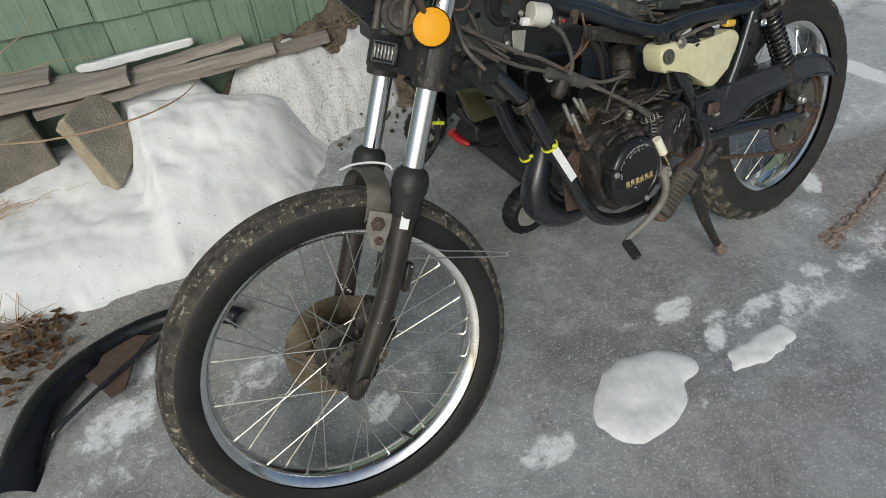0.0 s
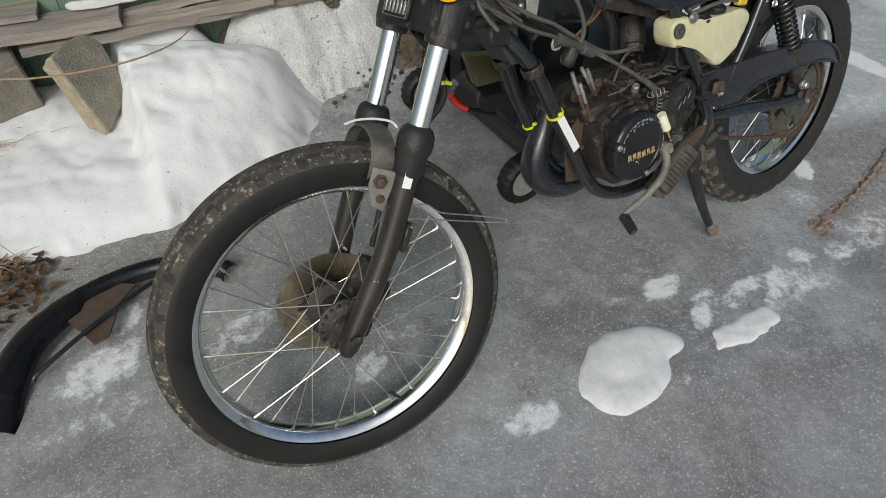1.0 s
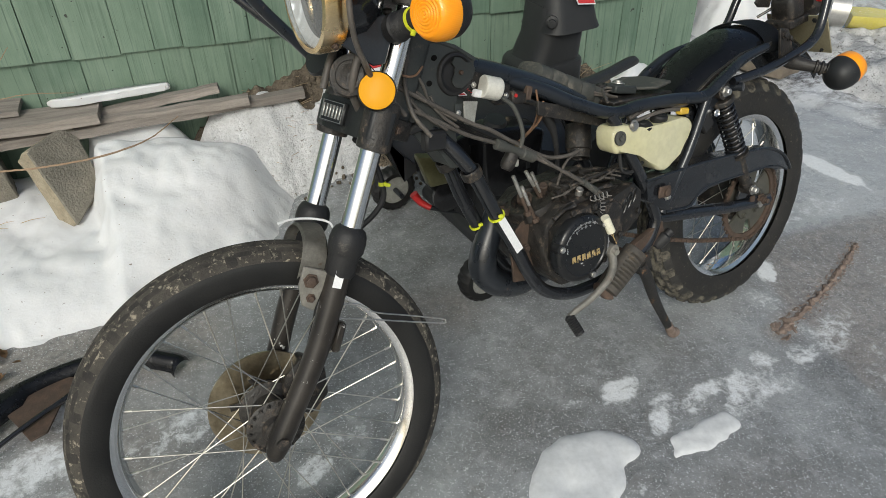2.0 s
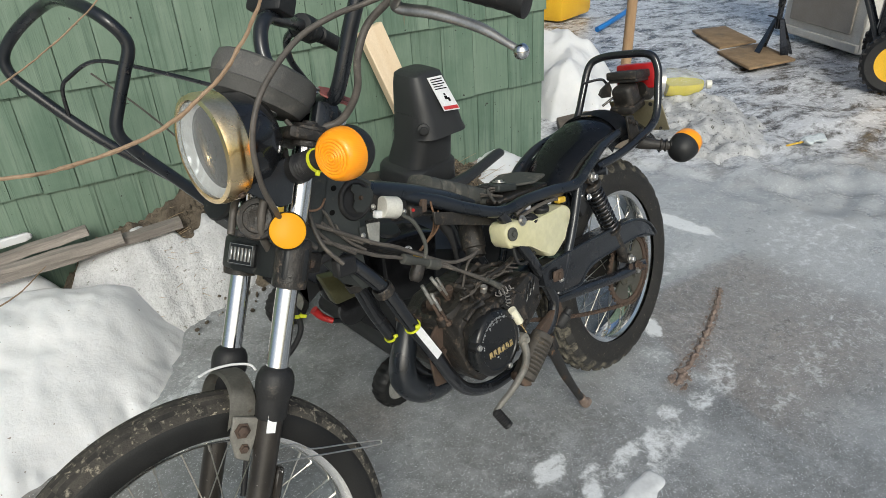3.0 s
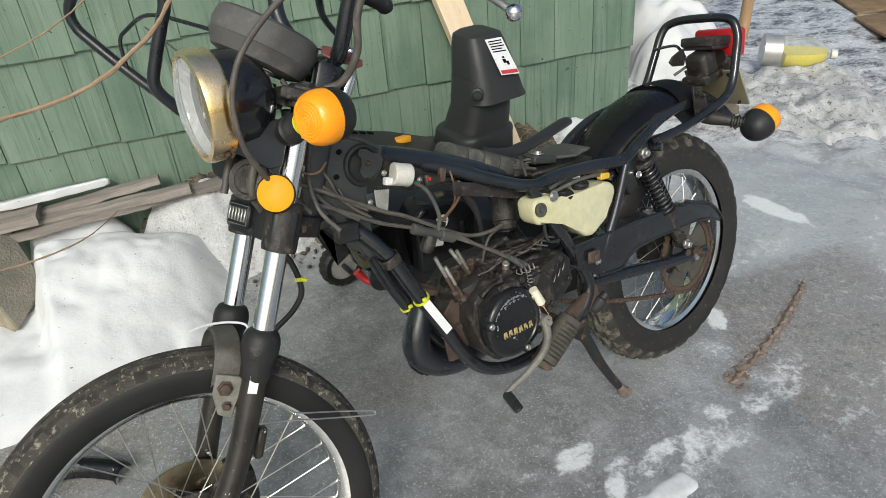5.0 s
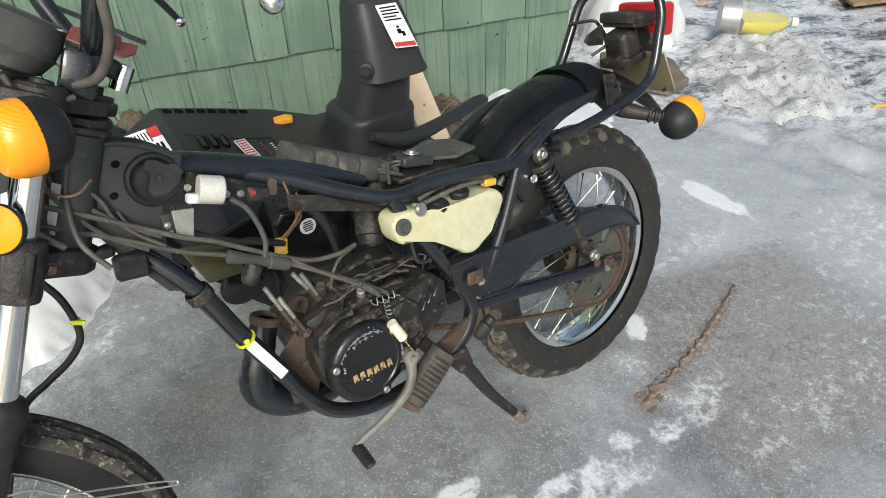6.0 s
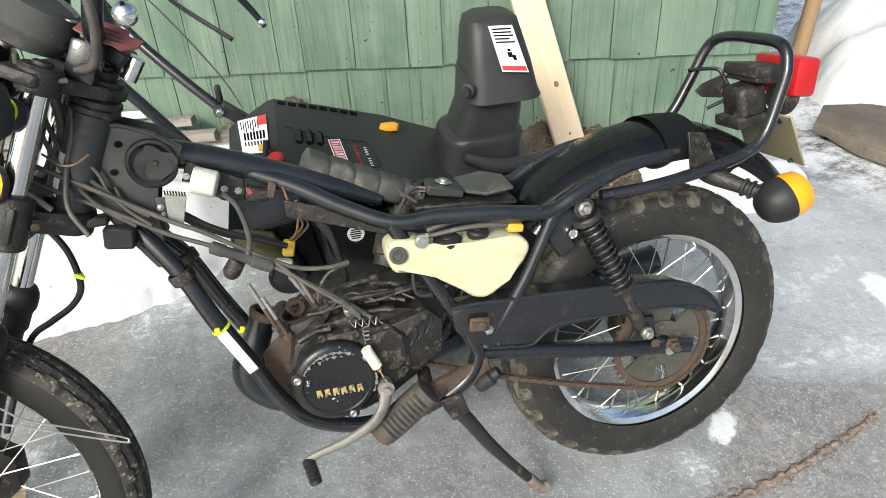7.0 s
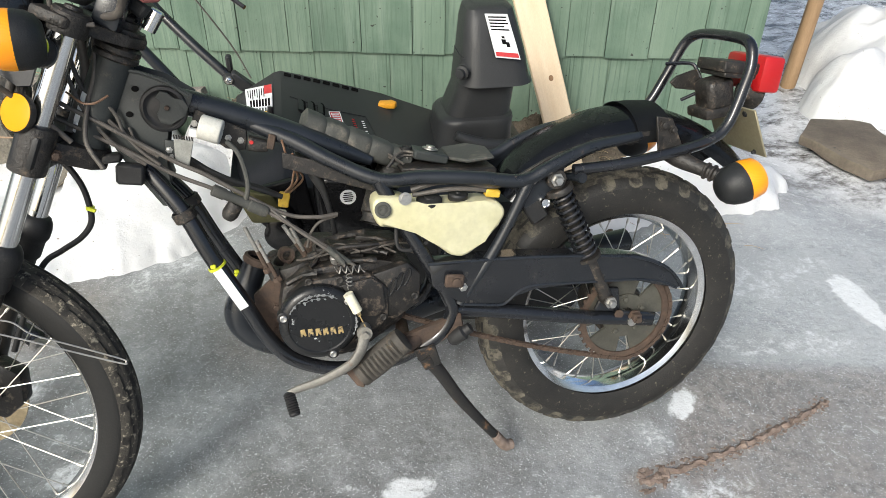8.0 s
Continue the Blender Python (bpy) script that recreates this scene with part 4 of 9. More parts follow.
tube(bm, [(-0.064, 0.006, 0.336), (-0.044, 0.014, 0.344), (-0.016, 0.020, 0.3495), (0.006, 0.020, 0.351), (0.018, 0.018, 0.349), (0.022, 0.010, 0.344)], 0.0019, 8, 5)
part("trim_wire", bm, sticker_white, motorcycle, "loose white wire", FORK)
# brake caliper on the right leg, hub cable
bm = bmesh.new()
prism(bm, [(0.018, 0.02), (0.075, 0.015), (0.095, 0.055), (0.075, 0.105), (0.03, 0.115), (0.012, 0.08)], 0.030, 0.066, bevel=0.006)
bolt(bm, (0.055, 0.030, 0.06), (0, -1, 0), 0.006)
part("brake_caliper", bm, case_paint, motorcycle, "black brake caliper", FORK)

# lower clamp under its plastic cover, reflector, badge
bm = bmesh.new()
prism(bm, [(-0.028, 0.075), (-0.031, 0.028), (-0.009, -0.015), (0.002, -0.090), (0.036, -0.096), (0.046, -0.055), (0.040, 0.050), (0.026, 0.092), (-0.008, 0.096)], 0.490, 0.540, Matrix.Identity(4), 0.005)
clamp = part("lower_clamp_cover", bm, plastic, motorcycle, "black plastic cover over the lower fork clamp", TOP)
bm = bmesh.new()
prism(bm, [(0.030, -0.070), (0.090, -0.028), (0.102, 0.0), (0.090, 0.028), (0.030, 0.070)], 0.500, 0.532, Matrix.Identity(4), 0.004)
for sd, x, y in ((-1, 0.022, -0.070), (1, 0.002, 0.074)):
    lathe(bm, [(0.0165, 0.478), (0.0245, 0.480), (0.0255, 0.486), (0.0255, 0.546), (0.0240, 0.550), (0.0165, 0.551)], Matrix.Translation((x, y, 0)), 28)
part("lower_clamp", bm, greasy, motorcycle, "rust-flecked black lower fork clamp", TOP)
bm = bmesh.new()
bolt(bm, (0.050, -0.066, 0.516), (0.55, -0.83, 0), 0.006, 0.007)
part("clamp_bolt", bm, rust, motorcycle, "rusty pinch bolt", TOP)
BADGE = Matrix.Translation((-0.0225, 0.0055, 0.516)) @ Matrix((Vector((0.455, -0.890, 0)), Vector((0, 0, 1)), Vector((-0.890, -0.455, 0)))).transposed().to_4x4()
bm = bmesh.new()
box(bm, (0, 0, 0), (0.050, 0.034, 0.010), bevel=0.002)
badge = part("badge", bm, plastic, clamp, "black badge plate with grey raised marks", BADGE)
for k in range(6):
    bm = bmesh.new()
    box(bm, (-0.0175 + 0.007 * k, 0.0, 0.0062), (0.0036, 0.020, 0.003), bevel=0.0006)
    part("badge_mark", bm, steel, badge)
bm = bmesh.new()
lathe(bm, [(0.0302, 0.0050), (0.0318, 0.0050), (0.0318, 0.0064), (0.0302, 0.0064)], Matrix.Diagonal((1.0, 0.66, 1.0, 1.0)) @ Matrix.Rotation(radians(45), 4, "Z"), 4, ring=True)
part("badge_border", bm, steel, badge)
REFL = axis((0.000, -0.090, 0.561), (-0.42, -0.90, 0.06)) @ Matrix.Scale(0.79, 4)
bm = bmesh.new()
lathe(bm, [(0.0, -0.012), (0.028, -0.011), (0.0335, -0.006), (0.0345, 0.004), (0.033, 0.0065), (0.031, 0.004)], REFL, 40)
refl = part("reflector", bm, greasy, motorcycle, "round amber side reflector in a rusty holder", TOP)
bm = bmesh.new()
lathe(bm, [(0.032, 0.003), (0.032, 0.0055), (0.029, 0.007), (0.0, 0.0075)], REFL, 40)
part("reflector_lens", bm, reflector_amber, refl, "amber reflector lens")
bm = bmesh.new()
lathe(bm, [(0.0, -0.016), (0.026, -0.012), (0.031, 0.0), (0.029, 0.004), (0.022, 0.002), (0.020, 0.005), (0.006, 0.006), (0.0, 0.010)], axis((-0.030, -0.052, 0.572), (-0.55, -0.8, 0.1)), 32)
part("horn", bm, greasy, motorcycle, "round brown rusty horn behind the reflector", TOP)
bm = bmesh.new()
lathe(bm, [(0.0, -0.016), (0.026, -0.012), (0.031, 0.0), (0.028, 0.005), (0.0, 0.006)], axis((-0.045, 0.075, 0.590), (-0.9, -0.35, 0.1)), 32)
part("reflector_back", bm, plastic, motorcycle, "round black reflector holder on the far fork leg", TOP)

# upper clamp, stem, bar holders
bm = bmesh.new()
YOKE = [(-0.020, -0.098), (0.028, -0.100), (0.048, -0.062), (0.090, -0.034), (0.102, 0.0), (0.090, 0.034), (0.050, 0.055), (0.020, 0.090), (-0.020, 0.088), (-0.006, 0.0)]
prism(bm, YOKE, 0.690, 0.707, Matrix.Identity(4), 0.005)
for sd, x, y in ((-1, 0.022, -0.070), (1, 0.002, 0.074)):
    lathe(bm, [(0.0165, 0.682), (0.0245, 0.683), (0.0255, 0.687), (0.0255, 0.711), (0.022, 0.715), (0.012, 0.716), (0.011, 0.720), (0, 0.721)], Matrix.Translation((x, y, 0)), 24)
lathe(bm, [(0.030, 0.704), (0.030, 0.712), (0.018, 0.713), (0.018, 0.722), (0.010, 0.723), (0.010, 0.728), (0, 0.728)], Matrix.Translation((0.066, 0, 0)), 24)
part("upper_clamp", bm, greasy, motorcycle, "dusty black upper fork clamp", TOP)
for y in (-0.040, 0.040):
    bm = bmesh.new()
    box(bm, (0.056, y, 0.732), (0.038, 0.026, 0.052), bevel=0.006, segs=2)
    part("bar_holder", bm, frame_paint, motorcycle, "black handlebar holder", TOP)
for z in (0.664, 0.505):
    bm = bmesh.new()
    lathe(bm, [(0.0285, 0.0), (0.0325, 0.003), (0.0325, 0.009), (0.030, 0.011), (0.0325, 0.013), (0.0325, 0.020), (0.028, 0.024)], Matrix.Translation((0.066, 0, z)), 32)
    part("head_bearing_cup", bm, greasy, motorcycle, "dusty steering bearing cup", TOP)

# handlebar: high, swept back, turned with the fork
BAR_LEFT = [(0.070, 0.0, 0.764), (0.070, -0.024, 0.764), (0.069, -0.046, 0.782), (0.060, -0.078, 0.875), (0.060, -0.100, 0.930), (0.070, -0.145, 0.936), (0.086, -0.200, 0.918), (0.106, -0.243, 0.902), (0.154, -0.322, 0.880)]
BAR_RIGHT = [(0.068, 0.030, 0.764), (0.054, 0.062, 0.768), (0.010, 0.090, 0.815), (-0.004, 0.100, 0.860), (0.006, 0.112, 0.893), (0.045, 0.150, 0.908), (0.110, 0.220, 0.930), (0.190, 0.280, 0.942), (0.275, 0.345, 0.950)]
bm = bmesh.new()
tube(bm, BAR_LEFT[::-1] + BAR_RIGHT, 0.0118, 16, 6)
handlebar = part("handlebar", bm, frame_paint, motorcycle, "high black handlebar with chipped paint", FORK)
ENDS = {-1: Vector((0.180, -0.312, 0.828)), 1: Vector((0.205, 0.325, 0.840))}
for sd, bar in ((-1, BAR_LEFT), (1, BAR_RIGHT)):
    P3 = [Vector(q) for q in bar]
    bm = bmesh.new()
    a, b = P3[7] * 0.75 + P3[6] * 0.25, P3[8]
    n_ = (b - a).normalized()
    lathe(bm, [(0.0135, 0.0), (0.016, 0.002), (0.016, 0.006), (0.0140, 0.008)] + [(0.0140 + 0.0008 * (k % 2), 0.012 + 0.008 * k) for k in range(11)] + [(0.0155, 0.108), (0.0172, 0.112), (0.0172, 0.120), (0.010, 0.122)], axis(a, n_), 20)
    part("grip", bm, rubber_soft, handlebar, "black rubber grip")
    c = P3[6] * 0.7 + P3[7] * 0.3
    bm = bmesh.new()
    lathe(bm, [(0.012, -0.03), (0.022, -0.028), (0.0245, -0.016), (0.021, -0.012), (0.0245, -0.008), (0.0245, 0.012), (0.020, 0.022), (0.013, 0.024)], axis(c, n_), 24)
    box(bm, c + Vector((-0.018, 0, -0.006)), (0.030, 0.034, 0.028), bevel=0.005)
    part("switch_housing", bm, plastic, handlebar, "black switch housing")
    bm = bmesh.new()
    e = ENDS[sd]
    s0 = c + Vector((-0.028, 0, -0.012))
    if sd < 0:
        tube(bm, [s0, Vector((0.085, -0.150, 0.887)), Vector((0.112, -0.195, 0.878)), Vector((0.135, -0.232, 0.868)), Vector((0.152, -0.266, 0.855)), Vector((0.167, -0.292, 0.840)), e], [0.007, 0.0085, 0.0088, 0.0078, 0.0072, 0.0056, 0.005], 12, 6, flat=0.75)
    else:
        tube(bm, [s0, s0 + Vector((0.005, 0.035, -0.012)), s0.lerp(e, 0.45) + Vector((-0.020, 0.012, -0.004)), s0.lerp(e, 0.75) + Vector((-0.010, 0.008, 0)), e], [0.008, 0.0075, 0.0065, 0.006, 0.0055], 10, 6)
    lever = part("lever", bm, steel if sd < 0 else frame_paint, handlebar, "dull metal hand lever with a ball end")
    bm = bmesh.new()
    bmesh.ops.create_uvsphere(bm, u_segments=24, v_segments=14, radius=0.0105 if sd < 0 else 0.009, matrix=Matrix.Translation(e))
    part("lever_ball", bm, chrome, lever)
bm = bmesh.new()
box(bm, (0.020, 0.135, 0.925), (0.045, 0.070, 0.036), Matrix.Rotation(radians(30), 4, "Z"), bevel=0.006, segs=2)
part("master_cylinder", bm, plastic, handlebar, "black brake fluid box")

# headlight
HL = axis((-0.059, -0.024, 0.676), (-0.90, -0.12, -0.40)) @ Matrix.Scale(0.88, 4)
bm = bmesh.new()
lathe(bm, [(0.0, -0.060), (0.030, -0.057), (0.060, -0.040), (0.078, -0.008), (0.080, 0.030), (0.080, 0.046)], HL, 48)
headlight = part("headlight", bm, black_paint, motorcycle, "round headlight with a tarnished brass-coloured ring", FORK)
bm = bmesh.new()
lathe(bm, [(0.0815, 0.026), (0.0855, 0.030), (0.0865, 0.058), (0.0840, 0.066), (0.0770, 0.068), (0.0765, 0.064), (0.080, 0.060), (0.080, 0.028)], HL, 64, ring=True)
part("headlight_ring", bm, ring_metal, headlight, "tarnished chrome headlight ring with rust")
bm = bmesh.new()
bolt(bm, HL @ Vector((0.05, -0.072, 0.045)), HL.to_3x3() @ Vector((0.57, -0.82, 0)), 0.004, 0.004)
part("ring_screw", bm, rust, headlight)
bm = bmesh.new()
lathe(bm, [(0.0765, 0.063), (0.070, 0.069), (0.050, 0.076), (0.025, 0.080), (0.0, 0.081), (0.0, 0.078), (0.025, 0.077), (0.050, 0.073), (0.070, 0.066), (0.0765, 0.060)], HL, 48, caps=False)
hg = part("headlight_glass", bm, glass, headlight, "clear fluted headlight glass")
hg.visible_shadow = False
bm = bmesh.new()
lathe(bm, [(0.0765, 0.0585), (0.070, 0.050), (0.055, 0.040), (0.035, 0.033), (0.014, 0.030), (0.014, 0.044), (0.0, 0.046)], HL, 48, caps=False)
part("headlight_bowl", bm, bowl_material(), headlight, "silvered headlight bowl")
for sd in (-1, 1):
    bm = bmesh.new()
    prism(bm, [(-0.085, 0.612), (-0.012, 0.592), (0.004, 0.600), (0.004, 0.655), (-0.016, 0.662), (-0.030, 0.648), (-0.080, 0.652)], sd * 0.080, sd * 0.084, bevel=0.0012, segs=1)
    part("headlight_bracket", bm, frame_paint, motorcycle, "black headlight bracket", TOP)
    bm = bmesh.new()
    bolt(bm, (-0.062, sd * 0.084, 0.632), (0, sd, 0), 0.007, 0.007)
    part("bracket_bolt", bm, greasy, motorcycle, "dirty bracket bolt", TOP)

# front turn signal on its rubber stalk
SG = axis((0.025, -0.192, 0.676), (-0.84, -0.36, -0.38)) @ Matrix.Scale(0.82, 4)
bm = bmesh.new()
lathe(bm, [(0.0, -0.030), (0.024, -0.028), (0.035, -0.020), (0.041, -0.008), (0.0425, 0.006), (0.0425, 0.012), (0.0, 0.010)], SG, 40)
sig = part("turn_signal", bm, plastic, motorcycle, "front turn signal with an amber lens on a rubber stalk", TOP)
bm = bmesh.new()
lathe(bm, [(0.0425, 0.010), (0.043, 0.016), (0.042, 0.028), (0.039, 0.038), (0.034, 0.0445), (0.0325, 0.0455)] + [(0.0325 * (1 - k / 13), 0.0455 + 0.004 * k / 13 + (0.0006 if k % 2 else -0.0006)) for k in range(1, 13)] + [(0.0, 0.050)], SG, 48)
part("signal_lens", bm, amber, sig, "amber lens")
bm = bmesh.new()
STALK = axis((0.004, -0.084, 0.648), (0.16, -0.93, 0.30))
lathe(bm, [(0.019, -0.004), (0.021, 0.0), (0.021, 0.012)] + [(0.0172 + 0.0022 * (k % 2), 0.014 + 0.0032 * k) for k in range(8)] + [(0.0150, 0.044), (0.0135, 0.062), (0.013, 0.100)], STALK, 24)
part("signal_stalk", bm, rubber_soft, sig, "brown-dusted ribbed rubber stalk")
bm = bmesh.new()
lathe(bm, [(0.0150, -0.002), (0.0172, -0.002), (0.0172, 0.002), (0.0150, 0.002)], STALK @ Matrix.Translation((0, 0, 0.047)), 24, ring=True)
box(bm, STALK @ Vector((0.0, -0.018, 0.047)), (0.006, 0.006, 0.008), bevel=0.001)
part("cable_tie", bm, yellow_tie, motorcycle, "yellow cable tie", TOP)

# instrument pod
POD = axis((-0.038, -0.024, 0.757), (0.20, -0.05, 0.98))
bm = bmesh.new()
lathe(bm, [(0.0, -0.030), (0.034, -0.030), (0.050, -0.023), (0.0565, -0.006), (0.058, -0.004), (0.0565, -0.002), (0.0585, 0.012), (0.056, 0.030), (0.051, 0.034), (0.048, 0.029), (0.0, 0.028)], POD, 44, wide=1.30)
pod = part("instrument_pod", bm, dusty_plastic, motorcycle, "dusty dark grey plastic instrument pod", TOP)
bm = bmesh.new()
lathe(bm, [(0.012, 0.0), (0.012, 0.004), (0.0075, 0.005), (0.0075, 0.016), (0.0095, 0.017), (0.0095, 0.027), (0.0055, 0.028), (0.0055, 0.04)], axis((-0.032, -0.048, 0.726), (-0.25, -0.12, -0.95)), 16)
part("cable_nut", bm, steel, pod, "dull metal cable nut")
bm = bmesh.new()
box(bm, (0.080, 0.000, 0.748), (0.030, 0.050, 0.022), Matrix.Rotation(radians(18), 4, "Y"), bevel=0.004)
part("warning_light_box", bm, plastic, motorcycle, "black warning light box", TOP)
bm = bmesh.new()
lathe(bm, [(0.011, 0.0), (0.011, 0.030), (0.009, 0.032), (0, 0.032)], axis((0.098, -0.004, 0.722), (0.15, 0, 1)), 20)
part("key_switch", bm, chrome, motorcycle, "bright ignition key switch", TOP)
bm = bmesh.new()
TAG = axis((0.074, -0.038, 0.772), (0.15, -0.62, 0.77))
prism(bm, [(-0.038, -0.010), (-0.012, -0.018), (0.006, -0.014), (0.018, -0.020), (0.034, -0.008), (0.040, 0.008), (0.020, 0.006), (0.022, 0.016), (-0.006, 0.018), (-0.030, 0.012)], -0.0015, 0.0015, TAG, 0.0008, 1)
tag = part("red_tag", bm, dusty_red, motorcycle, "faded red plastic tag with small marks", TOP)
bm = bmesh.new()
for k in range(3):
    box(bm, TAG @ Vector((0.0, -0.008 + 0.007 * k, 0.002)), (0.034 - 0.006 * k, 0.0022, 0.0008), TAG, bevel=0)
part("tag_marks", bm, rust, tag)
bm = bmesh.new()
prism(bm, [(0.018, -0.052), (0.036, -0.056), (0.042, -0.044), (0.034, -0.034), (0.020, -0.038)], 0.772, 0.7745, Matrix.Identity(4), 0.0008, 1)
part("key", bm, steel, motorcycle, "small worn brass key", TOP)

# cables from the bars
CABLES = [
    ([(0.090, -0.19, 0.93), (0.070, -0.165, 0.900), (0.038, -0.14, 0.875), (0.006, -0.13, 0.853), (-0.033, -0.12, 0.815), (-0.064, -0.122, 0.762), (-0.080, -0.125, 0.714), (-0.077, -0.120, 0.664), (-0.054, -0.108, 0.618), (-0.026, -0.088, 0.592), (0.006, -0.060, 0.572), (0.07, -0.040, 0.54)], 0.0040),
    ([(0.105, -0.20, 0.945), (0.098, -0.15, 0.920), (0.086, -0.12, 0.895), (0.072, -0.10, 0.863), (0.070, -0.09, 0.819), (0.084, -0.075, 0.775), (0.080, -0.045, 0.734), (0.050, -0.025, 0.715)], 0.0058),
    ([(-0.005, -0.045, 0.715), (0.010, -0.060, 0.700), (0.035, -0.064, 0.700), (0.060, -0.055, 0.708)], 0.0036),
    ([(-0.010, -0.040, 0.640), (-0.022, -0.045, 0.600), (-0.018, -0.040, 0.555), (0.005, -0.020, 0.530)], 0.006),
    ([(-0.030, 0.020, 0.640), (-0.048, -0.005, 0.590), (-0.050, -0.010, 0.545)], 0.0055),
    ([(0.040, 0.005, 0.690), (0.060, -0.004, 0.640), (0.066, -0.010, 0.590), (0.085, -0.030, 0.545), (0.120, -0.040, 0.520)], 0.0036),
    ([(0.020, 0.010, 0.680), (0.040, 0.020, 0.630), (0.045, 0.015, 0.580), (0.05, 0.0, 0.54)], 0.007),
]
for pts, r in CABLES:
    bm = bmesh.new()
    tube(bm, pts, r, 10, 8)
    part("cable", bm, cable_black, motorcycle, "dusty black sheathed cable", FORK)
bm = bmesh.new()
tube(bm, [(0.030, 0.040, 0.484), (0.050, 0.044, 0.473), (0.075, 0.044, 0.453), (0.095, 0.043, 0.425), (0.104, 0.043, 0.400), (0.096, 0.046, 0.370), (0.074, 0.050, 0.336), (0.052, 0.054, 0.300), (0.046, 0.056, 0.23), (0.048, 0.055, 0.13)], 0.0048, 12, 8)
hose = part("brake_hose", bm, rubber_soft, motorcycle, "black brake hose with a yellow tie", FORK)
bm = bmesh.new()
lathe(bm, [(0.0050, -0.003), (0.0066, -0.003), (0.0066, 0.003), (0.0050, 0.003)], axis((0.096, 0.043, 0.424), (0.35, 0, -0.9)), 14, ring=True)
box(bm, (0.101, 0.036, 0.425), (0.012, 0.006, 0.006), bevel=0.001)
part("cable_tie", bm, yellow_tie, hose, "yellow cable tie")

# ---- the frame
def centre(x):
    return 0.028 * x


bm = bmesh.new()
tube(bm, [(-0.845, -0.022, 0.500), (-0.73, -0.018, 0.462), (-0.629, -0.014, 0.420), (-0.54, -0.012, 0.378), (-0.475, -0.012, 0.346)], [0.020, 0.020, 0.019, 0.016, 0.008], 20, 5)
frame_ob = part("frame", bm, frame_paint, motorcycle, "black tubular steel frame with rust and oil stains")
bm = bmesh.new()
a_, b_ = TOP @ Vector((0.066, 0, 0.515)), TOP @ Vector((0.066, 0, 0.678))
rod(bm, a_, b_, 0.0275, n=32)
part("head_tube", bm, gusset_paint, frame_ob)
bm = bmesh.new()
quad_plate(bm, [TOP @ Vector(q) for q in ((0.043, -0.0165, 0.545), (0.052, -0.0248, 0.545), (0.052, -0.0248, 0.605), (0.043, -0.0165, 0.605))], -0.0015)
part("chassis_label", bm, sticker_white, frame_ob, "pale metal strip on the steering head")
for sd in (-1, 1):
    bm = bmesh.new()
    y = lambda x, d: centre(x) + sd * d
    tube(bm, [(-0.665, y(-0.66, 0.004), 0.430), (-0.60, y(-0.6, 0.020), 0.398), (-0.54, y(-0.54, 0.042), 0.362), (-0.47, y(-0.47, 0.066), 0.330), (-0.40, y(-0.4, 0.074), 0.328), (-0.31, y(-0.32, 0.082), 0.318), (-0.232, y(-0.25, 0.090), 0.306), (-0.180, y(-0.2, 0.093), 0.326), (-0.11, y(-0.1, 0.090), 0.349), (-0.01, y(0, 0.083), 0.358)], [0.010, 0.0135, 0.0125, 0.012, 0.012, 0.012, 0.012, 0.012, 0.010, 0.008], 16, 5)
    part("seat_rail", bm, frame_paint, frame_ob)
    bm = bmesh.new()
    d = 0.055
    tube(bm, [(-0.835, y(-0.83, 0.010), 0.392), (-0.80, y(-0.8, 0.030), 0.340), (-0.777, y(-0.78, 0.040), 0.298), (-0.752, y(-0.75, 0.048), 0.230), (-0.713, y(-0.71, 0.052), 0.140), (-0.688, y(-0.69, 0.053), 0.078), (-0.655, y(-0.65, 0.054), 0.028), (-0.60, y(-0.6, 0.056), -0.004), (-0.54, y(-0.54, 0.058), -0.014), (-0.47, y(-0.47, 0.066), -0.008), (-0.42, y(-0.42, 0.080), 0.018)], [0.0130, 0.0130, 0.0132, 0.0132, 0.0132, 0.013, 0.0128, 0.0125, 0.0125, 0.0125, 0.0125], 16, 5)
    cradle = part("cradle_tube", bm, black_paint, frame_ob, "glossy black down tube and engine cradle")
    bm = bmesh.new()
    lathe(bm, [(0.0165, -0.004), (0.0185, -0.002), (0.0185, 0.012), (0.0165, 0.014)], axis((-0.783, y(-0.78, 0.038), 0.308), (0.35, 0, -0.93)), 18, ring=True)
    part("weld_collar", bm, greasy, cradle)
    bm = bmesh.new()
    c = Vector((-0.746, y(-0.74, 0.049), 0.215)) if sd < 0 else Vector((-0.722, y(-0.72, 0.0515), 0.160))
    lathe(bm, [(0.0133, -0.002), (0.0155, -0.002), (0.0155, 0.002), (0.0133, 0.002)], axis(c, (0.40, -0.02 * sd, -0.91)), 20, ring=True)
    box(bm, c + Vector((-0.004, -0.018, 0.006)), (0.008, 0.006, 0.006), bevel=0.001)
    part("cable_tie", bm, yellow_tie, cradle, "yellow cable tie")
    bm = bmesh.new()
    tube(bm, [(-0.474, y(-0.47, 0.066), 0.330), (-0.447, y(-0.45, 0.070), 0.270), (-0.411, y(-0.41, 0.078), 0.196), (-0.374, y(-0.37, 0.080), 0.118), (-0.364, y(-0.36, 0.080), 0.078), (-0.387, y(-0.39, 0.080), 0.038), (-0.430, y(-0.43, 0.080), 0.012)], 0.0125, 14, 5)
    part("rear_down_tube", bm, black_paint, frame_ob)
    bm = bmesh.new()
    tube(bm, [(-0.222, y(-0.23, 0.092), 0.304), (-0.277, y(-0.29, 0.090), 0.200), (-0.350, y(-0.35, 0.084), 0.092)], 0.0098, 12, 4)
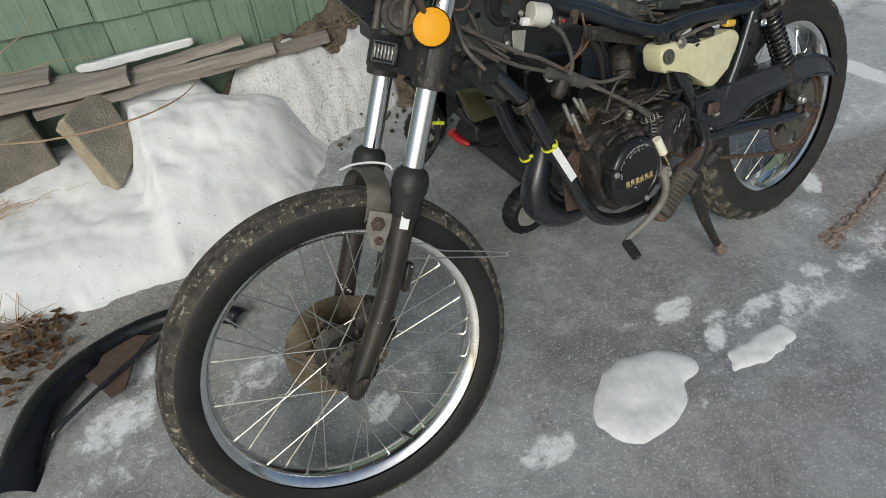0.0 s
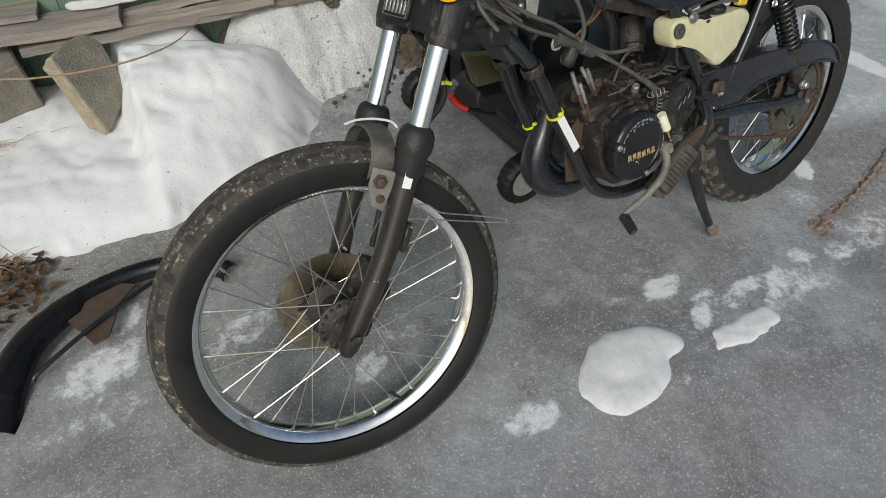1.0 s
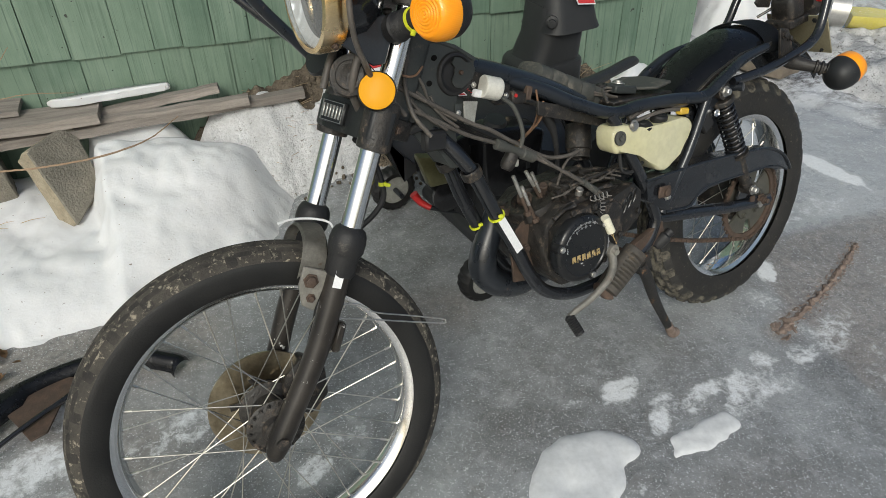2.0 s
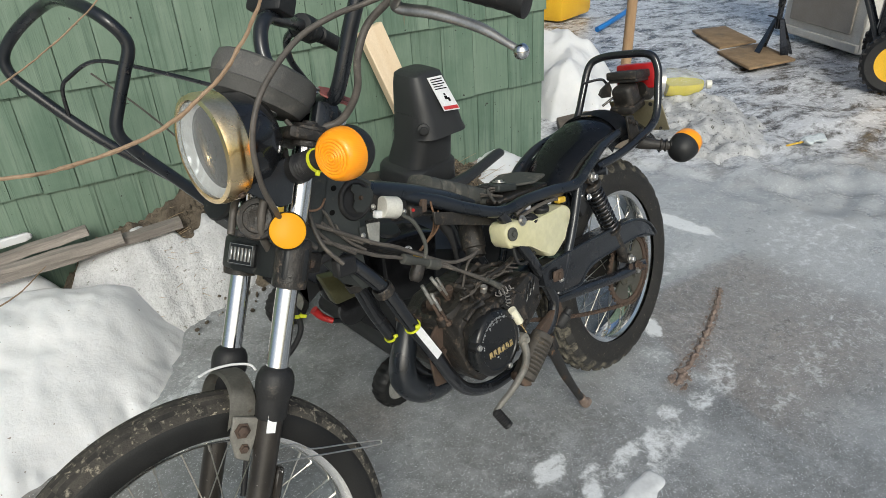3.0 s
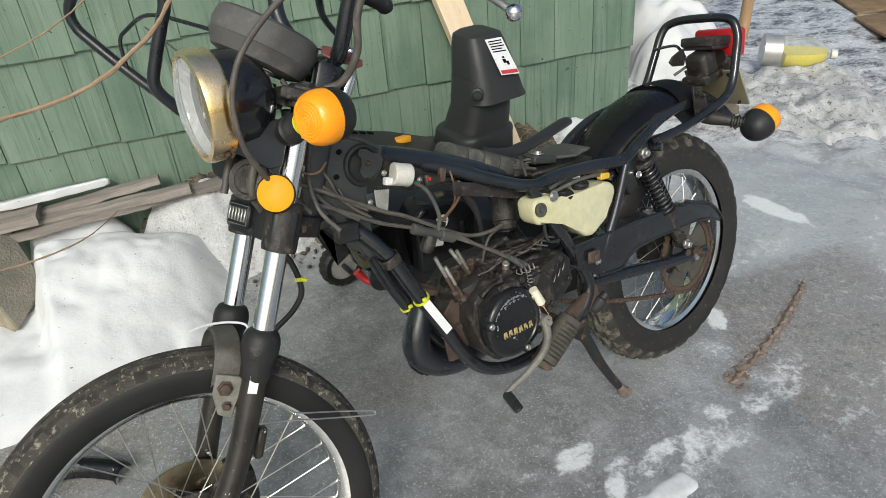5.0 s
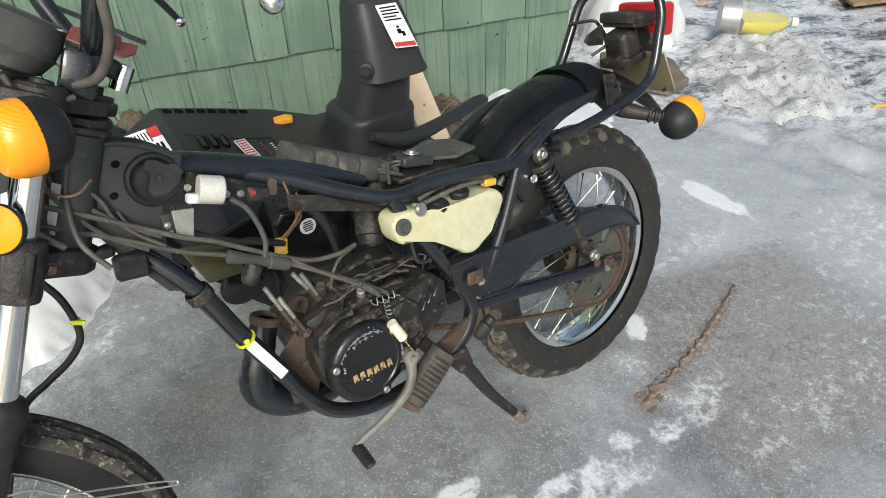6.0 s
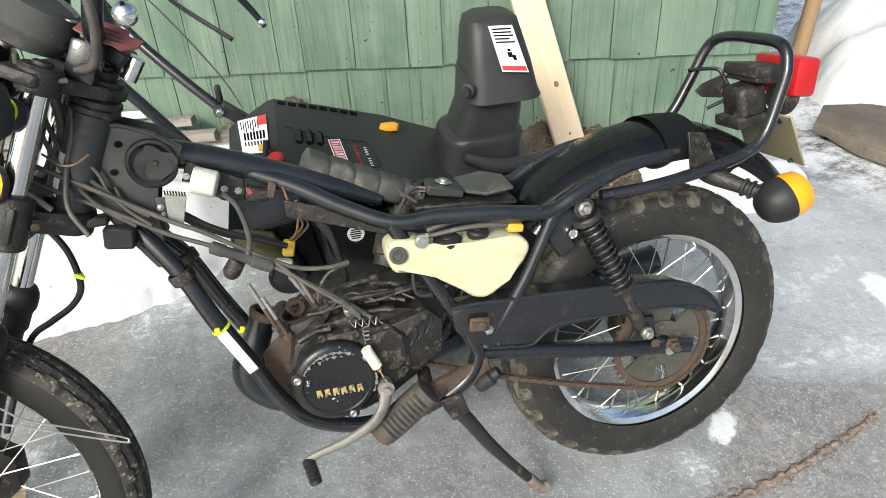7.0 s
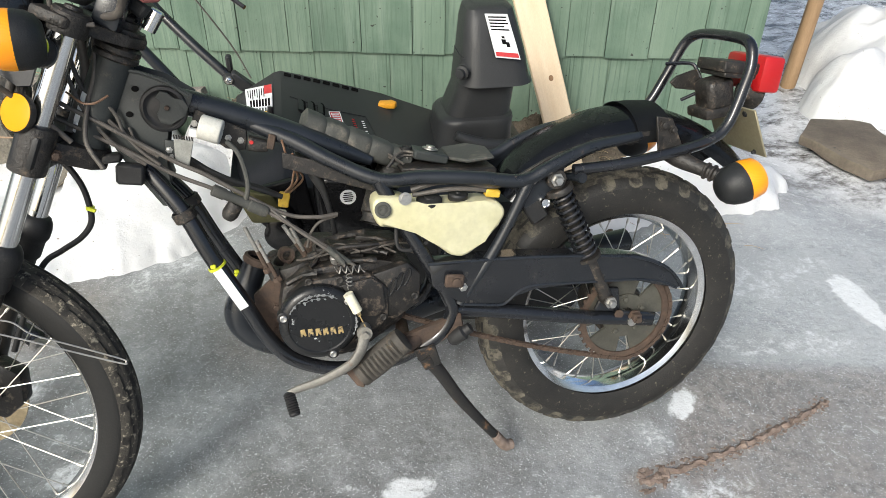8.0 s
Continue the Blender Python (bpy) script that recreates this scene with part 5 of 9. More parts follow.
    prism(bm, [(-0.252, 0.304), (-0.185, 0.322), (-0.150, 0.338), (-0.158, 0.286), (-0.225, 0.252)], y(-0.2, 0.080), y(-0.2, 0.084), bevel=0.001, segs=1)
    part("rear_stay", bm, frame_paint, frame_ob)
bm = bmesh.new()
c0 = Vector((-0.746, centre(-0.74) - 0.0628, 0.212))
c1 = Vector((-0.714, centre(-0.71) - 0.0663, 0.140))
ax_ = (c1 - c0).normalized()
sideways = ax_.cross(Vector((0, 1, 0))).normalized() * 0.0078
quad_plate(bm, [c0 - sideways, c0 + sideways, c1 + sideways, c1 - sideways], 0.001)
part("sticker", bm, sticker_white, frame_ob, "white paper sticker on the down tube")
bm = bmesh.new()
for y0, y1 in ((-0.046, -0.042), (0.004, 0.008)):
    prism(bm, [(-0.871, 0.469), (-0.840, 0.520), (-0.820, 0.531), (-0.774, 0.512), (-0.738, 0.485), (-0.744, 0.471), (-0.760, 0.454), (-0.783, 0.437), (-0.793, 0.393), (-0.796, 0.347), (-0.785, 0.312), (-0.812, 0.318), (-0.849, 0.386), (-0.872, 0.440)], y0, y1, bevel=0.0015, segs=2)
prism(bm, [(-0.849, 0.386), (-0.812, 0.320), (-0.79, 0.36), (-0.80, 0.42), (-0.86, 0.45)], -0.042, 0.004, bevel=0.001, segs=1)
tube(bm, [(-0.866, -0.0465, 0.470), (-0.838, -0.0465, 0.516), (-0.818, -0.0465, 0.526), (-0.776, -0.0465, 0.508), (-0.744, -0.0465, 0.483)], 0.0028, 8, 4)
HOLES = ((-0.816, 0.500), (-0.831, 0.464))
gusset = part("gusset_plate", bm, gusset_paint, frame_ob, "dark grey pressed steel gusset with two black discs for holes")
bm = bmesh.new()
lathe(bm, [(0.0345, 0.0), (0.0325, 0.004), (0.0285, 0.0055), (0.0265, 0.004), (0.0240, 0.0015), (0.0200, 0.0010), (0.0150, 0.0035), (0.0, 0.004)], axis((-0.782, -0.046, 0.468), (0, -1, 0)), 40)
for v in bm.verts:
    v.co += 0.0012 * noise.noise_vector(v.co * 40)
part("rubber_mount", bm, rubber_soft, gusset, "round pressed dish for the tank mount")
bm = bmesh.new()
FLAP = [(-0.790, 0.487), (-0.783, 0.479), (-0.786, 0.470), (-0.793, 0.461), (-0.789, 0.449), (-0.776, 0.444), (-0.764, 0.450), (-0.753, 0.455), (-0.746, 0.468), (-0.751, 0.480), (-0.764, 0.482), (-0.772, 0.492), (-0.782, 0.495)]
prism(bm, FLAP, -0.0540, -0.0515, bevel=0.0008, segs=1)
bmesh.ops.subdivide_edges(bm, edges=[e for e in bm.edges if e.calc_length() > 0.008], cuts=2, use_grid_fill=True)
for v in bm.verts:
    v.co.y += 0.0045 * noise.noise(v.co * 55)
flap = part("mount_flap", bm, gusset_paint, gusset, "torn rubber flap")
bm = bmesh.new()
bolt(bm, (-0.776, -0.053, 0.470), (0, -1, 0), 0.0038)
lathe(bm, [(0.002, 0.0), (0.002, 0.0022), (0, 0.0024)], axis((-0.784, -0.052, 0.468), (0, -1, 0)), 10)
part("mount_bolt", bm, rust, gusset, "small rusty bolt")
# nothing is cut through: the dark of each hole is a flat black disc
for x, z in HOLES:
    bm = bmesh.new()
    lathe(bm, [(0.0052, 0.0), (0.0052, 0.0010), (0.0, 0.0010)], axis((x, -0.0462, z), (0, -1, 0)), 18, wide=0.85)
    part("hole", bm, ink_hole_black, gusset, "flat black disc in place of a punched hole")
bm = bmesh.new()
prism(bm, [(-0.790, 0.422), (-0.772, 0.419), (-0.775, 0.388), (-0.794, 0.392)], -0.0500, -0.0470, bevel=0.002, segs=2)
tab = part("gusset_tab", bm, gusset_paint, gusset, "small black rounded tab")
for x, z, r in ((-0.786, 0.406, 0.0035), (-0.784, 0.396, 0.0025)):
    bm = bmesh.new()
    bolt(bm, (x, -0.0500, z), (0, -1, 0), r, 0.003)
    part("tab_screw", bm, steel, gusset, "bright screw")
bm = bmesh.new()
tube(bm, [(-0.858, -0.052, 0.474), (-0.854, -0.056, 0.478), (-0.847, -0.056, 0.462), (-0.842, -0.058, 0.440), (-0.824, -0.062, 0.412), (-0.800, -0.066, 0.388)], 0.0026, 8, 5)
part("thin_wire", bm, cable_black, motorcycle, "thin dusty wire hooked over the gusset")

# electrical bits hung under the backbone
bm = bmesh.new()
lathe(bm, [(0.0, -0.017), (0.0175, -0.017), (0.0190, -0.0155), (0.0192, 0.013), (0.0180, 0.0155), (0.0165, 0.0162), (0.0150, 0.0150), (0.0, 0.0150)], axis((-0.720, -0.054, 0.432), (0.92, -0.12, -0.37)), 32)
rel = part("flasher_can", bm, white_plastic, motorcycle, "white cylindrical relay can with a stained lower edge")
bm = bmesh.new()
box(bm, (-0.744, -0.050, 0.428), (0.018, 0.012, 0.013), Matrix.Rotation(radians(20), 4, "Y"), bevel=0.002)
part("can_terminal", bm, sticker_white, rel, "cream terminal block")
bm = bmesh.new()
prism(bm, [(-0.776, 0.424), (-0.748, 0.417), (-0.761, 0.378), (-0.780, 0.387)], -0.0545, -0.0515, bevel=0.001, segs=1)
fin = part("rectifier_fin", bm, mottled_zinc, motorcycle, "mottled grey finned rectifier plate")
for k in range(8):
    bm = bmesh.new()
    box(bm, (-0.775 + 0.0036 * k, -0.0530, 0.4265 - 0.0009 * k), (0.0018, 0.003, 0.006), bevel=0)
    part("fin_tooth", bm, case_paint, fin)
bm = bmesh.new()
prism(bm, [(-0.739, 0.464), (-0.728, 0.454), (-0.668, 0.424), (-0.674, 0.392), (-0.704, 0.397), (-0.716, 0.41), (-0.752, 0.434)], -0.0400, -0.0365, bevel=0.0015, segs=1)
relay_bracket = part("relay_bracket", bm, case_paint, motorcycle, "black relay bracket with three screws")
for x, z in ((-0.744, 0.441), (-0.698, 0.414), (-0.680, 0.408)):
    bm = bmesh.new()
    bolt(bm, (x, -0.0400, z), (0, -1, 0), 0.0036, 0.004)
    part("bracket_screw", bm, steel, relay_bracket)
bm = bmesh.new()
prism(bm, [(-0.668, 0.414), (-0.638, 0.402), (-0.642, 0.386), (-0.672, 0.391)], -0.046, -0.028, bevel=0.002, segs=1)
bmesh.ops.subdivide_edges(bm, edges=bm.edges[:], cuts=2, use_grid_fill=True)
for v in bm.verts:
    v.co += 0.0018 * noise.noise_vector(v.co * 90)
terminal = part("terminal_block", bm, greasy, motorcycle, "crusted brown terminal block with a red spot")
bm = bmesh.new()
lathe(bm, [(0.0032, 0.0), (0.0032, 0.002), (0.0, 0.0022)], axis((-0.664, -0.0465, 0.405), (0, -1, 0)), 12)
part("red_spot", bm, red_plastic, terminal, "round red spot")
for k in range(4):
    bm = bmesh.new()
    tube(bm, [(-0.775, -0.020 + 0.006 * k, 0.392 - 0.004 * k), (-0.757, -0.022 + 0.006 * k, 0.378 - 0.005 * k), (-0.735, -0.024 + 0.006 * k, 0.360 - 0.004 * k), (-0.704, -0.022 + 0.005 * k, 0.340 - 0.003 * k), (-0.672, -0.018 + 0.004 * k, 0.323), (-0.63, -0.01, 0.300)], 0.0048, 8, 4)
    part("thick_wire", bm, rubber_soft, motorcycle, "thick black wire under the backbone")
bm = bmesh.new()
box(bm, (-0.634, -0.042, 0.402), (0.012, 0.012, 0.024), Matrix.Rotation(radians(18), 4, "Y"), bevel=0.002)
part("rusty_clip", bm, rust, motorcycle, "small rusty clip on the backbone")
# rear tray and rubber battery cover between the rails
bm = bmesh.new()
loft_pts = []
for k in range(31):
    q = k / 30
    g = 0.88 if k % 6 == 0 and 0 < k < 30 else 1.0
    hh, ww = (0.026 - 0.010 * q) * g, (0.036 - 0.008 * q) * g
    if k in (0, 30):
        hh, ww = hh * 0.6, ww * 0.6
    cx, cz = -0.585 + 0.185 * q, 0.414 - 0.085 * q
    loft_pts.append([Vector((cx + 0.4 * hh * math.copysign(abs(math.sin(b_)) ** 0.55, math.sin(b_)), 0.020 + ww * math.copysign(abs(math.cos(b_)) ** 0.55, math.cos(b_)), cz + hh * math.copysign(abs(math.sin(b_)) ** 0.55, math.sin(b_)))) for b_ in [2 * math.pi * j / 20 for j in range(20)]])
vs_ = [[bm.verts.new(p) for p in ring] for ring in loft_pts]
for a, b in zip(vs_, vs_[1:]):
    for j in range(20):
        bm.faces.new((a[j], a[(j + 1) % 20], b[(j + 1) % 20], b[j]))
bm.faces.new(vs_[0]), bm.faces.new(vs_[-1])
part("ribbed_rubber_cover", bm, dusty_rubber, motorcycle, "ribbed black rubber cover over the wiring")
bm = bmesh.new()
prism(bm, [(-0.62, 0.385), (-0.45, 0.320), (-0.452, 0.292), (-0.622, 0.360)], -0.052, -0.046, bevel=0.001, segs=1)
prism(bm, [(-0.60, 0.372), (-0.44, 0.305), (-0.44, 0.300), (-0.60, 0.366)], -0.05, 0.04, bevel=0.0008, segs=1)
part("wiring_channel", bm, greasy, motorcycle, "oily brown pressed channel under the frame")
bm = bmesh.new()
box(bm, (-0.345, 0.02, 0.322), (0.17, 0.13, 0.010), Matrix.Rotation(radians(6), 4, "Y"), bevel=0.003)
tray = part("battery_tray", bm, greasy, motorcycle, "dusty black battery tray")
bm = bmesh.new()
box(bm, (-0.372, 0.0, 0.343), (0.062, 0.050, 0.016), Matrix.Rotation(radians(16), 4, "Y"), bevel=0.003)
part("tray_bracket", bm, gusset_paint, tray, "blue-black bent bracket")
bm = bmesh.new()
lathe(bm, [(0.014, 0), (0.014, 0.002), (0.008, 0.003), (0.008, 0.006), (0, 0.0065)], axis((-0.368, 0.002, 0.352), (0.27, 0, 0.96)), 20)
part("tray_washer", bm, steel, tray, "round steel washer and bolt")
bm = bmesh.new()
lathe(bm, [(0.011, 0), (0.011, 0.016), (0.0075, 0.016), (0.0075, 0.004), (0, 0.004)], axis((-0.412, 0.005, 0.345), (0.1, 0, 1)), 20)
part("rubber_socket", bm, rubber_soft, tray, "open rubber socket")
bm = bmesh.new()
flap_poly = [(-0.335, 0.060), (-0.285, 0.070), (-0.258, 0.030), (-0.265, -0.045), (-0.315, -0.052), (-0.340, -0.020)]
prism(bm, flap_poly, 0.334, 0.340, Matrix.Identity(4), 0.002, 1)
part("rubber_flap", bm, dusty_rubber, tray, "torn dusty rubber flap")
bm = bmesh.new()
for k in range(9):
    a = 2.1 * k
    tube(bm, [(-0.44 + 0.03 * math.cos(a), -0.01 + 0.05 * math.sin(a), 0.342), (-0.43 + 0.02 * math.cos(a + 1), 0.012 * math.sin(a), 0.352 + 0.004 * math.sin(k)), (-0.41 + 0.03 * math.cos(a + 2), -0.02 + 0.04 * math.sin(a + 2), 0.346)], 0.0022, 6, 4)
part("wire_tangle", bm, cable_black, tray, "tangle of dusty thin wires")
bm = bmesh.new()
tube(bm, [(-0.42, -0.072, 0.305), (-0.38, -0.080, 0.316), (-0.33, -0.086, 0.312), (-0.29, -0.086, 0.302), (-0.27, -0.086, 0.300)], 0.006, 8, 5)
tube(bm, [(-0.42, -0.080, 0.298), (-0.36, -0.090, 0.304), (-0.31, -0.090, 0.298), (-0.285, -0.088, 0.290)], 0.004, 8, 5)
part("wiring_loom", bm, cable_black, motorcycle, "black taped wiring loom")
bm = bmesh.new()
box(bm, (-0.284, -0.088, 0.288), (0.026, 0.014, 0.013), Matrix.Rotation(radians(12), 4, "Y"), bevel=0.002)
part("yellow_connector", bm, yellow_plug, motorcycle, "yellow wiring connector")

# oil tank
TANK = [(-0.490, 0.296), (-0.484, 0.305), (-0.472, 0.308), (-0.438, 0.302), (-0.420, 0.286), (-0.404, 0.279), (-0.346, 0.282), (-0.300, 0.280), (-0.277, 0.275), (-0.265, 0.262), (-0.264, 0.250), (-0.276, 0.230), (-0.302, 0.206), (-0.330, 0.186), (-0.346, 0.182), (-0.364, 0.188), (-0.395, 0.217), (-0.416, 0.243), (-0.436, 0.252), (-0.480, 0.254), (-0.489, 0.270)]
bm = bmesh.new()
prism(bm, TANK, -0.100, -0.052, bevel=0.0075, segs=3)
oil_tank = part("oil_tank", bm, tank_plastic, motorcycle, "translucent yellowed plastic oil tank")
bm = bmesh.new()
lathe(bm, [(0.0135, 0.0), (0.0135, 0.004), (0.012, 0.005), (0.009, 0.005), (0.008, 0.003), (0, 0.003)], axis((-0.474, -0.101, 0.286), (0, -1, 0.1)), 24)
lathe(bm, [(0.0045, 0.003), (0.0045, 0.006), (0.0, 0.0062)], axis((-0.474, -0.101, 0.286), (0, -1, 0.1)), 6)
part("tank_plug", bm, dusty_rubber, oil_tank, "grey rubber plug")
for x, z, r in ((-0.392, 0.280, 0.022), (-0.342, 0.284, 0.017)):
    bm = bmesh.new()
    lathe(bm, [(r * 0.9, -0.004), (r, 0.0), (r, 0.008), (r * 0.85, 0.011), (r * 0.4, 0.0115), (r * 0.35, 0.013), (0, 0.0135)], axis((x, -0.078, z), (0.05, -0.25, 1)), 24)
    part("tank_cap", bm, rubber_soft, oil_tank, "black rubber cap")
bm = bmesh.new()
lathe(bm, [(0.011, 0.0), (0.011, 0.002), (0.007, 0.002), (0.007, 0.007), (0, 0.007)], axis((-0.436, -0.100, 0.300), (0, -1, 0.1)), 12)
part("tank_bolt", bm, steel, oil_tank, "bright bolt and washer")

# ---- engine: crankcase without cylinder
bm = bmesh.new()
CASE = [(-0.662, 0.115), (-0.650, 0.165), (-0.612, 0.192), (-0.545, 0.196), (-0.49, 0.186), (-0.440, 0.188), (-0.424, 0.165), (-0.428, 0.118), (-0.455, 0.070), (-0.512, 0.040), (-0.56, 0.020), (-0.62, 0.025), (-0.650, 0.065)]
prism(bm, CASE, -0.085, 0.075, bevel=0.008, segs=2)
engine = part("engine", bm, greasy, motorcycle, "oily black two-stroke crankcase with the cylinder removed")
bm = bmesh.new()
prism(bm, [(-0.655, 0.10), (-0.645, 0.158), (-0.605, 0.184), (-0.545, 0.186), (-0.500, 0.178), (-0.476, 0.150), (-0.480, 0.095), (-0.515, 0.060), (-0.560, 0.040), (-0.620, 0.045)], -0.112, -0.084, bevel=0.007, segs=2)
part("left_case", bm, case_paint, engine, "black painted crankcase half")
bm = bmesh.new()
prism(bm, [(-0.505, 0.176), (-0.440, 0.190), (-0.418, 0.165), (-0.424, 0.112), (-0.470, 0.085), (-0.500, 0.098)], -0.106, -0.080, bevel=0.006, segs=2)
sprocket_cover = part("sprocket_cover", bm, case_paint, engine, "black sprocket cover with embossed loops")
for k in range(3):
    bm = bmesh.new()
    c = Vector((-0.470 + 0.013 * k, -0.107, 0.150 + 0.007 * k))
    loop_ = [c + Vector((0.0052 * math.cos(a) + 0.013 * math.sin(a) * 0.45, 0, 0.015 * math.sin(a))) for a in [2 * math.pi * j / 14 for j in range(15)]]
    tube(bm, loop_, 0.0019, 6, 2)
    part("embossed_loop", bm, cover_paint, sprocket_cover, "scraped embossed loop")
bm = bmesh.new()
prism(bm, [(-0.560, 0.170), (-0.505, 0.176), (-0.486, 0.162), (-0.484, 0.118), (-0.500, 0.104), (-0.528, 0.108), (-0.540, 0.150)], -0.1165, -0.110, bevel=0.003, segs=2)
part("boss_plate", bm, case_paint, engine, "flat raised boss on the crankcase")
for x, z, y, r in ((-0.642, 0.150, -0.112, 0.0065), (-0.606, 0.183, -0.110, 0.006), (-0.556, 0.180, -0.112, 0.006), (-0.490, 0.100, -0.112, 0.006), (-0.535, 0.062, -0.112, 0.006), (-0.432, 0.128, -0.106, 0.006)):
    bm = bmesh.new()
    lathe(bm, [(r, 0), (r, 0.004), (r * 0.8, 0.005), (r * 0.4, 0.004), (0, 0.004)], axis((x, y, z), (0, -1, 0)), 14)
    part("case_screw", bm, greasy, engine, "oily case screw")
COVER = axis((-0.597, -0.112, 0.112), (0, -1, 0))
bm = bmesh.new()
lathe(bm, [(0.066, -0.006), (0.066, 0.010), (0.063, 0.015), (0.056, 0.018), (0.052, 0.0185), (0.050, 0.0165), (0.0, 0.0165)], COVER, 56)
ignition_cover = part("ignition_cover", bm, cover_paint, engine, "round black engine cover with chipped paint and gold marks")
for a in (35, 160, 285):
    bm = bmesh.new()
    lathe(bm, [(0.010, 0.0), (0.010, 0.017), (0.008, 0.018), (0.0, 0.018)], COVER @ Matrix.Translation((0.060 * math.cos(radians(a)), 0.060 * math.sin(radians(a)), 0)), 18)
    part("screw_boss", bm, cover_paint, ignition_cover)
SCRAPE = random.Random(4)
for a0, a1, rr in ((52, 150, 0.0535), (-30, 28, 0.0600), (70, 118, 0.0470)):
    bm = bmesh.new()
    rows = []
    n_row = max(6, int((a1 - a0) / 3))
    for k in range(n_row + 1):
        a = radians(a0 + (a1 - a0) * k / n_row)
        w = 0.0004 + SCRAPE.random() ** 2 * 0.0045
        up = 0.0187 if rr < 0.056 else 0.0172
        rows.append([bm.verts.new(COVER @ Vector((q * math.cos(a), q * math.sin(a), up))) for q in (rr - w, rr + w * SCRAPE.uniform(0.2, 0.8))])
    for p, q in zip(rows, rows[1:]):
        bm.faces.new((p[0], p[1], q[1], q[0]))
    bmesh.ops.solidify(bm, geom=bm.faces[:], thickness=0.0006)
    part("scraped_edge", bm, bare_alloy, ignition_cover, "bare scraped metal where the paint is gone")
for a in (35, 160, 285):
    bm = bmesh.new()
    c = COVER @ Vector((0.060 * math.cos(radians(a)), 0.060 * math.sin(radians(a)), 0.018))
    lathe(bm, [(0.0058, 0), (0.0058, 0.003), (0.0045, 0.004), (0.002, 0.003), (0, 0.003)], axis(c, (0, -1, 0)), 14)
    part("cover_screw", bm, steel, ignition_cover, "bright cover screw")
for k in range(6):
    bm = bmesh.new()
    prism(bm, [(-0.0046, -0.0065), (-0.0014, -0.0065), (-0.0006, -0.0020), (0.0012, -0.0020), (0.0018, -0.0065), (0.0048, -0.0065), (0.0040, 0.0065), (-0.0034, 0.0065)], 0.0, 0.0016, SIDE, 0.0004, 1)
    part("gold_mark", bm, gold_paint, ignition_cover, "worn gold raised mark", Matrix.Translation((-0.626 + 0.0122 * k, -0.1300, 0.1005 - 0.0010 * k)) @ Matrix.Rotation(radians(-4), 4, "Y"))
# crankcase mouth, studs
MOUTH = axis((-0.628, -0.012, 0.200), (-0.26, 0, 0.965))
bm = bmesh.new()
lathe(bm, [(0.052, -0.03), (0.052, -0.012), (0.050, -0.008), (0.036, -0.007), (0.034, -0.010), (0.033, -0.035), (0.0, -0.036)], MOUTH, 40)
for x, y in ((-0.04, -0.035), (0.04, -0.035), (-0.04, 0.035), (0.04, 0.035)):
    lathe(bm, [(0.011, -0.02), (0.011, -0.004), (0.008, -0.002), (0, -0.002)], MOUTH @ Matrix.Translation((x, y, 0)), 16)
box(bm, (-0.548, -0.02, 0.203), (0.09, 0.09, 0.022), Matrix.Rotation(radians(8), 4, "Y"), bevel=0.006)
box(bm, (-0.52, -0.05, 0.208), (0.10, 0.04, 0.012), Matrix.Rotation(radians(12), 4, "Y"), bevel=0.004)
lathe(bm, [(0.014, 0.0), (0.014, 0.02), (0.011, 0.022), (0.011, 0.016), (0, 0.016)], axis((-0.575, -0.055, 0.200), (0, -0.2, 1)), 16)
part("cylinder_base", bm, greasy, engine, "open crankcase mouth with rusty gasket face")
bm = bmesh.new()
lathe(bm, [(0.0085, -0.008), (0.0135, -0.008), (0.0135, 0.008), (0.0085, 0.008)], axis((-0.637, -0.012, 0.196), (0.25, -0.95, 0.1)), 28, ring=True)
tube(bm, [(-0.633, -0.012, 0.184), (-0.628, -0.012, 0.165), (-0.625, -0.012, 0.150)], [0.006, 0.007, 0.009], 10, 3, flat=0.6)
part("con_rod", bm, rust, engine, "rusty connecting rod end")
for a, b in (((-0.669, -0.060, 0.190), (-0.695, -0.060, 0.271)), ((-0.655, -0.062, 0.172), (-0.680, -0.062, 0.247)), ((-0.604, -0.020, 0.188), (-0.635, -0.020, 0.253)), ((-0.593, -0.022, 0.165), (-0.623, -0.022, 0.247))):
    a, b = Vector(a), Vector(b)
    bm = bmesh.new()
    rod(bm, a.lerp(b, 0.45), b, 0.0034, n=10)
    for k in range(9):
        lathe(bm, [(0.0034, 0), (0.0040, 0.0007), (0.0034, 0.0014)], axis(a.lerp(b, 0.70 + 0.034 * k), b - a), 10)
    stud = part("stud", bm, dull_steel, engine, "bare grey cylinder stud")
    bm = bmesh.new()
    rod(bm, a, a.lerp(b, 0.46), 0.0036, n=10)
    lathe(bm, [(0.008, -0.002), (0.008, 0.004), (0.0065, 0.006), (0.0036, 0.006)], axis(a, b - a), 6)
    part("rusted_foot", bm, rust, stud, "rusted foot of the stud")
# casting ribs, bosses and loose wires over the top of the case
CAST = random.Random(12)
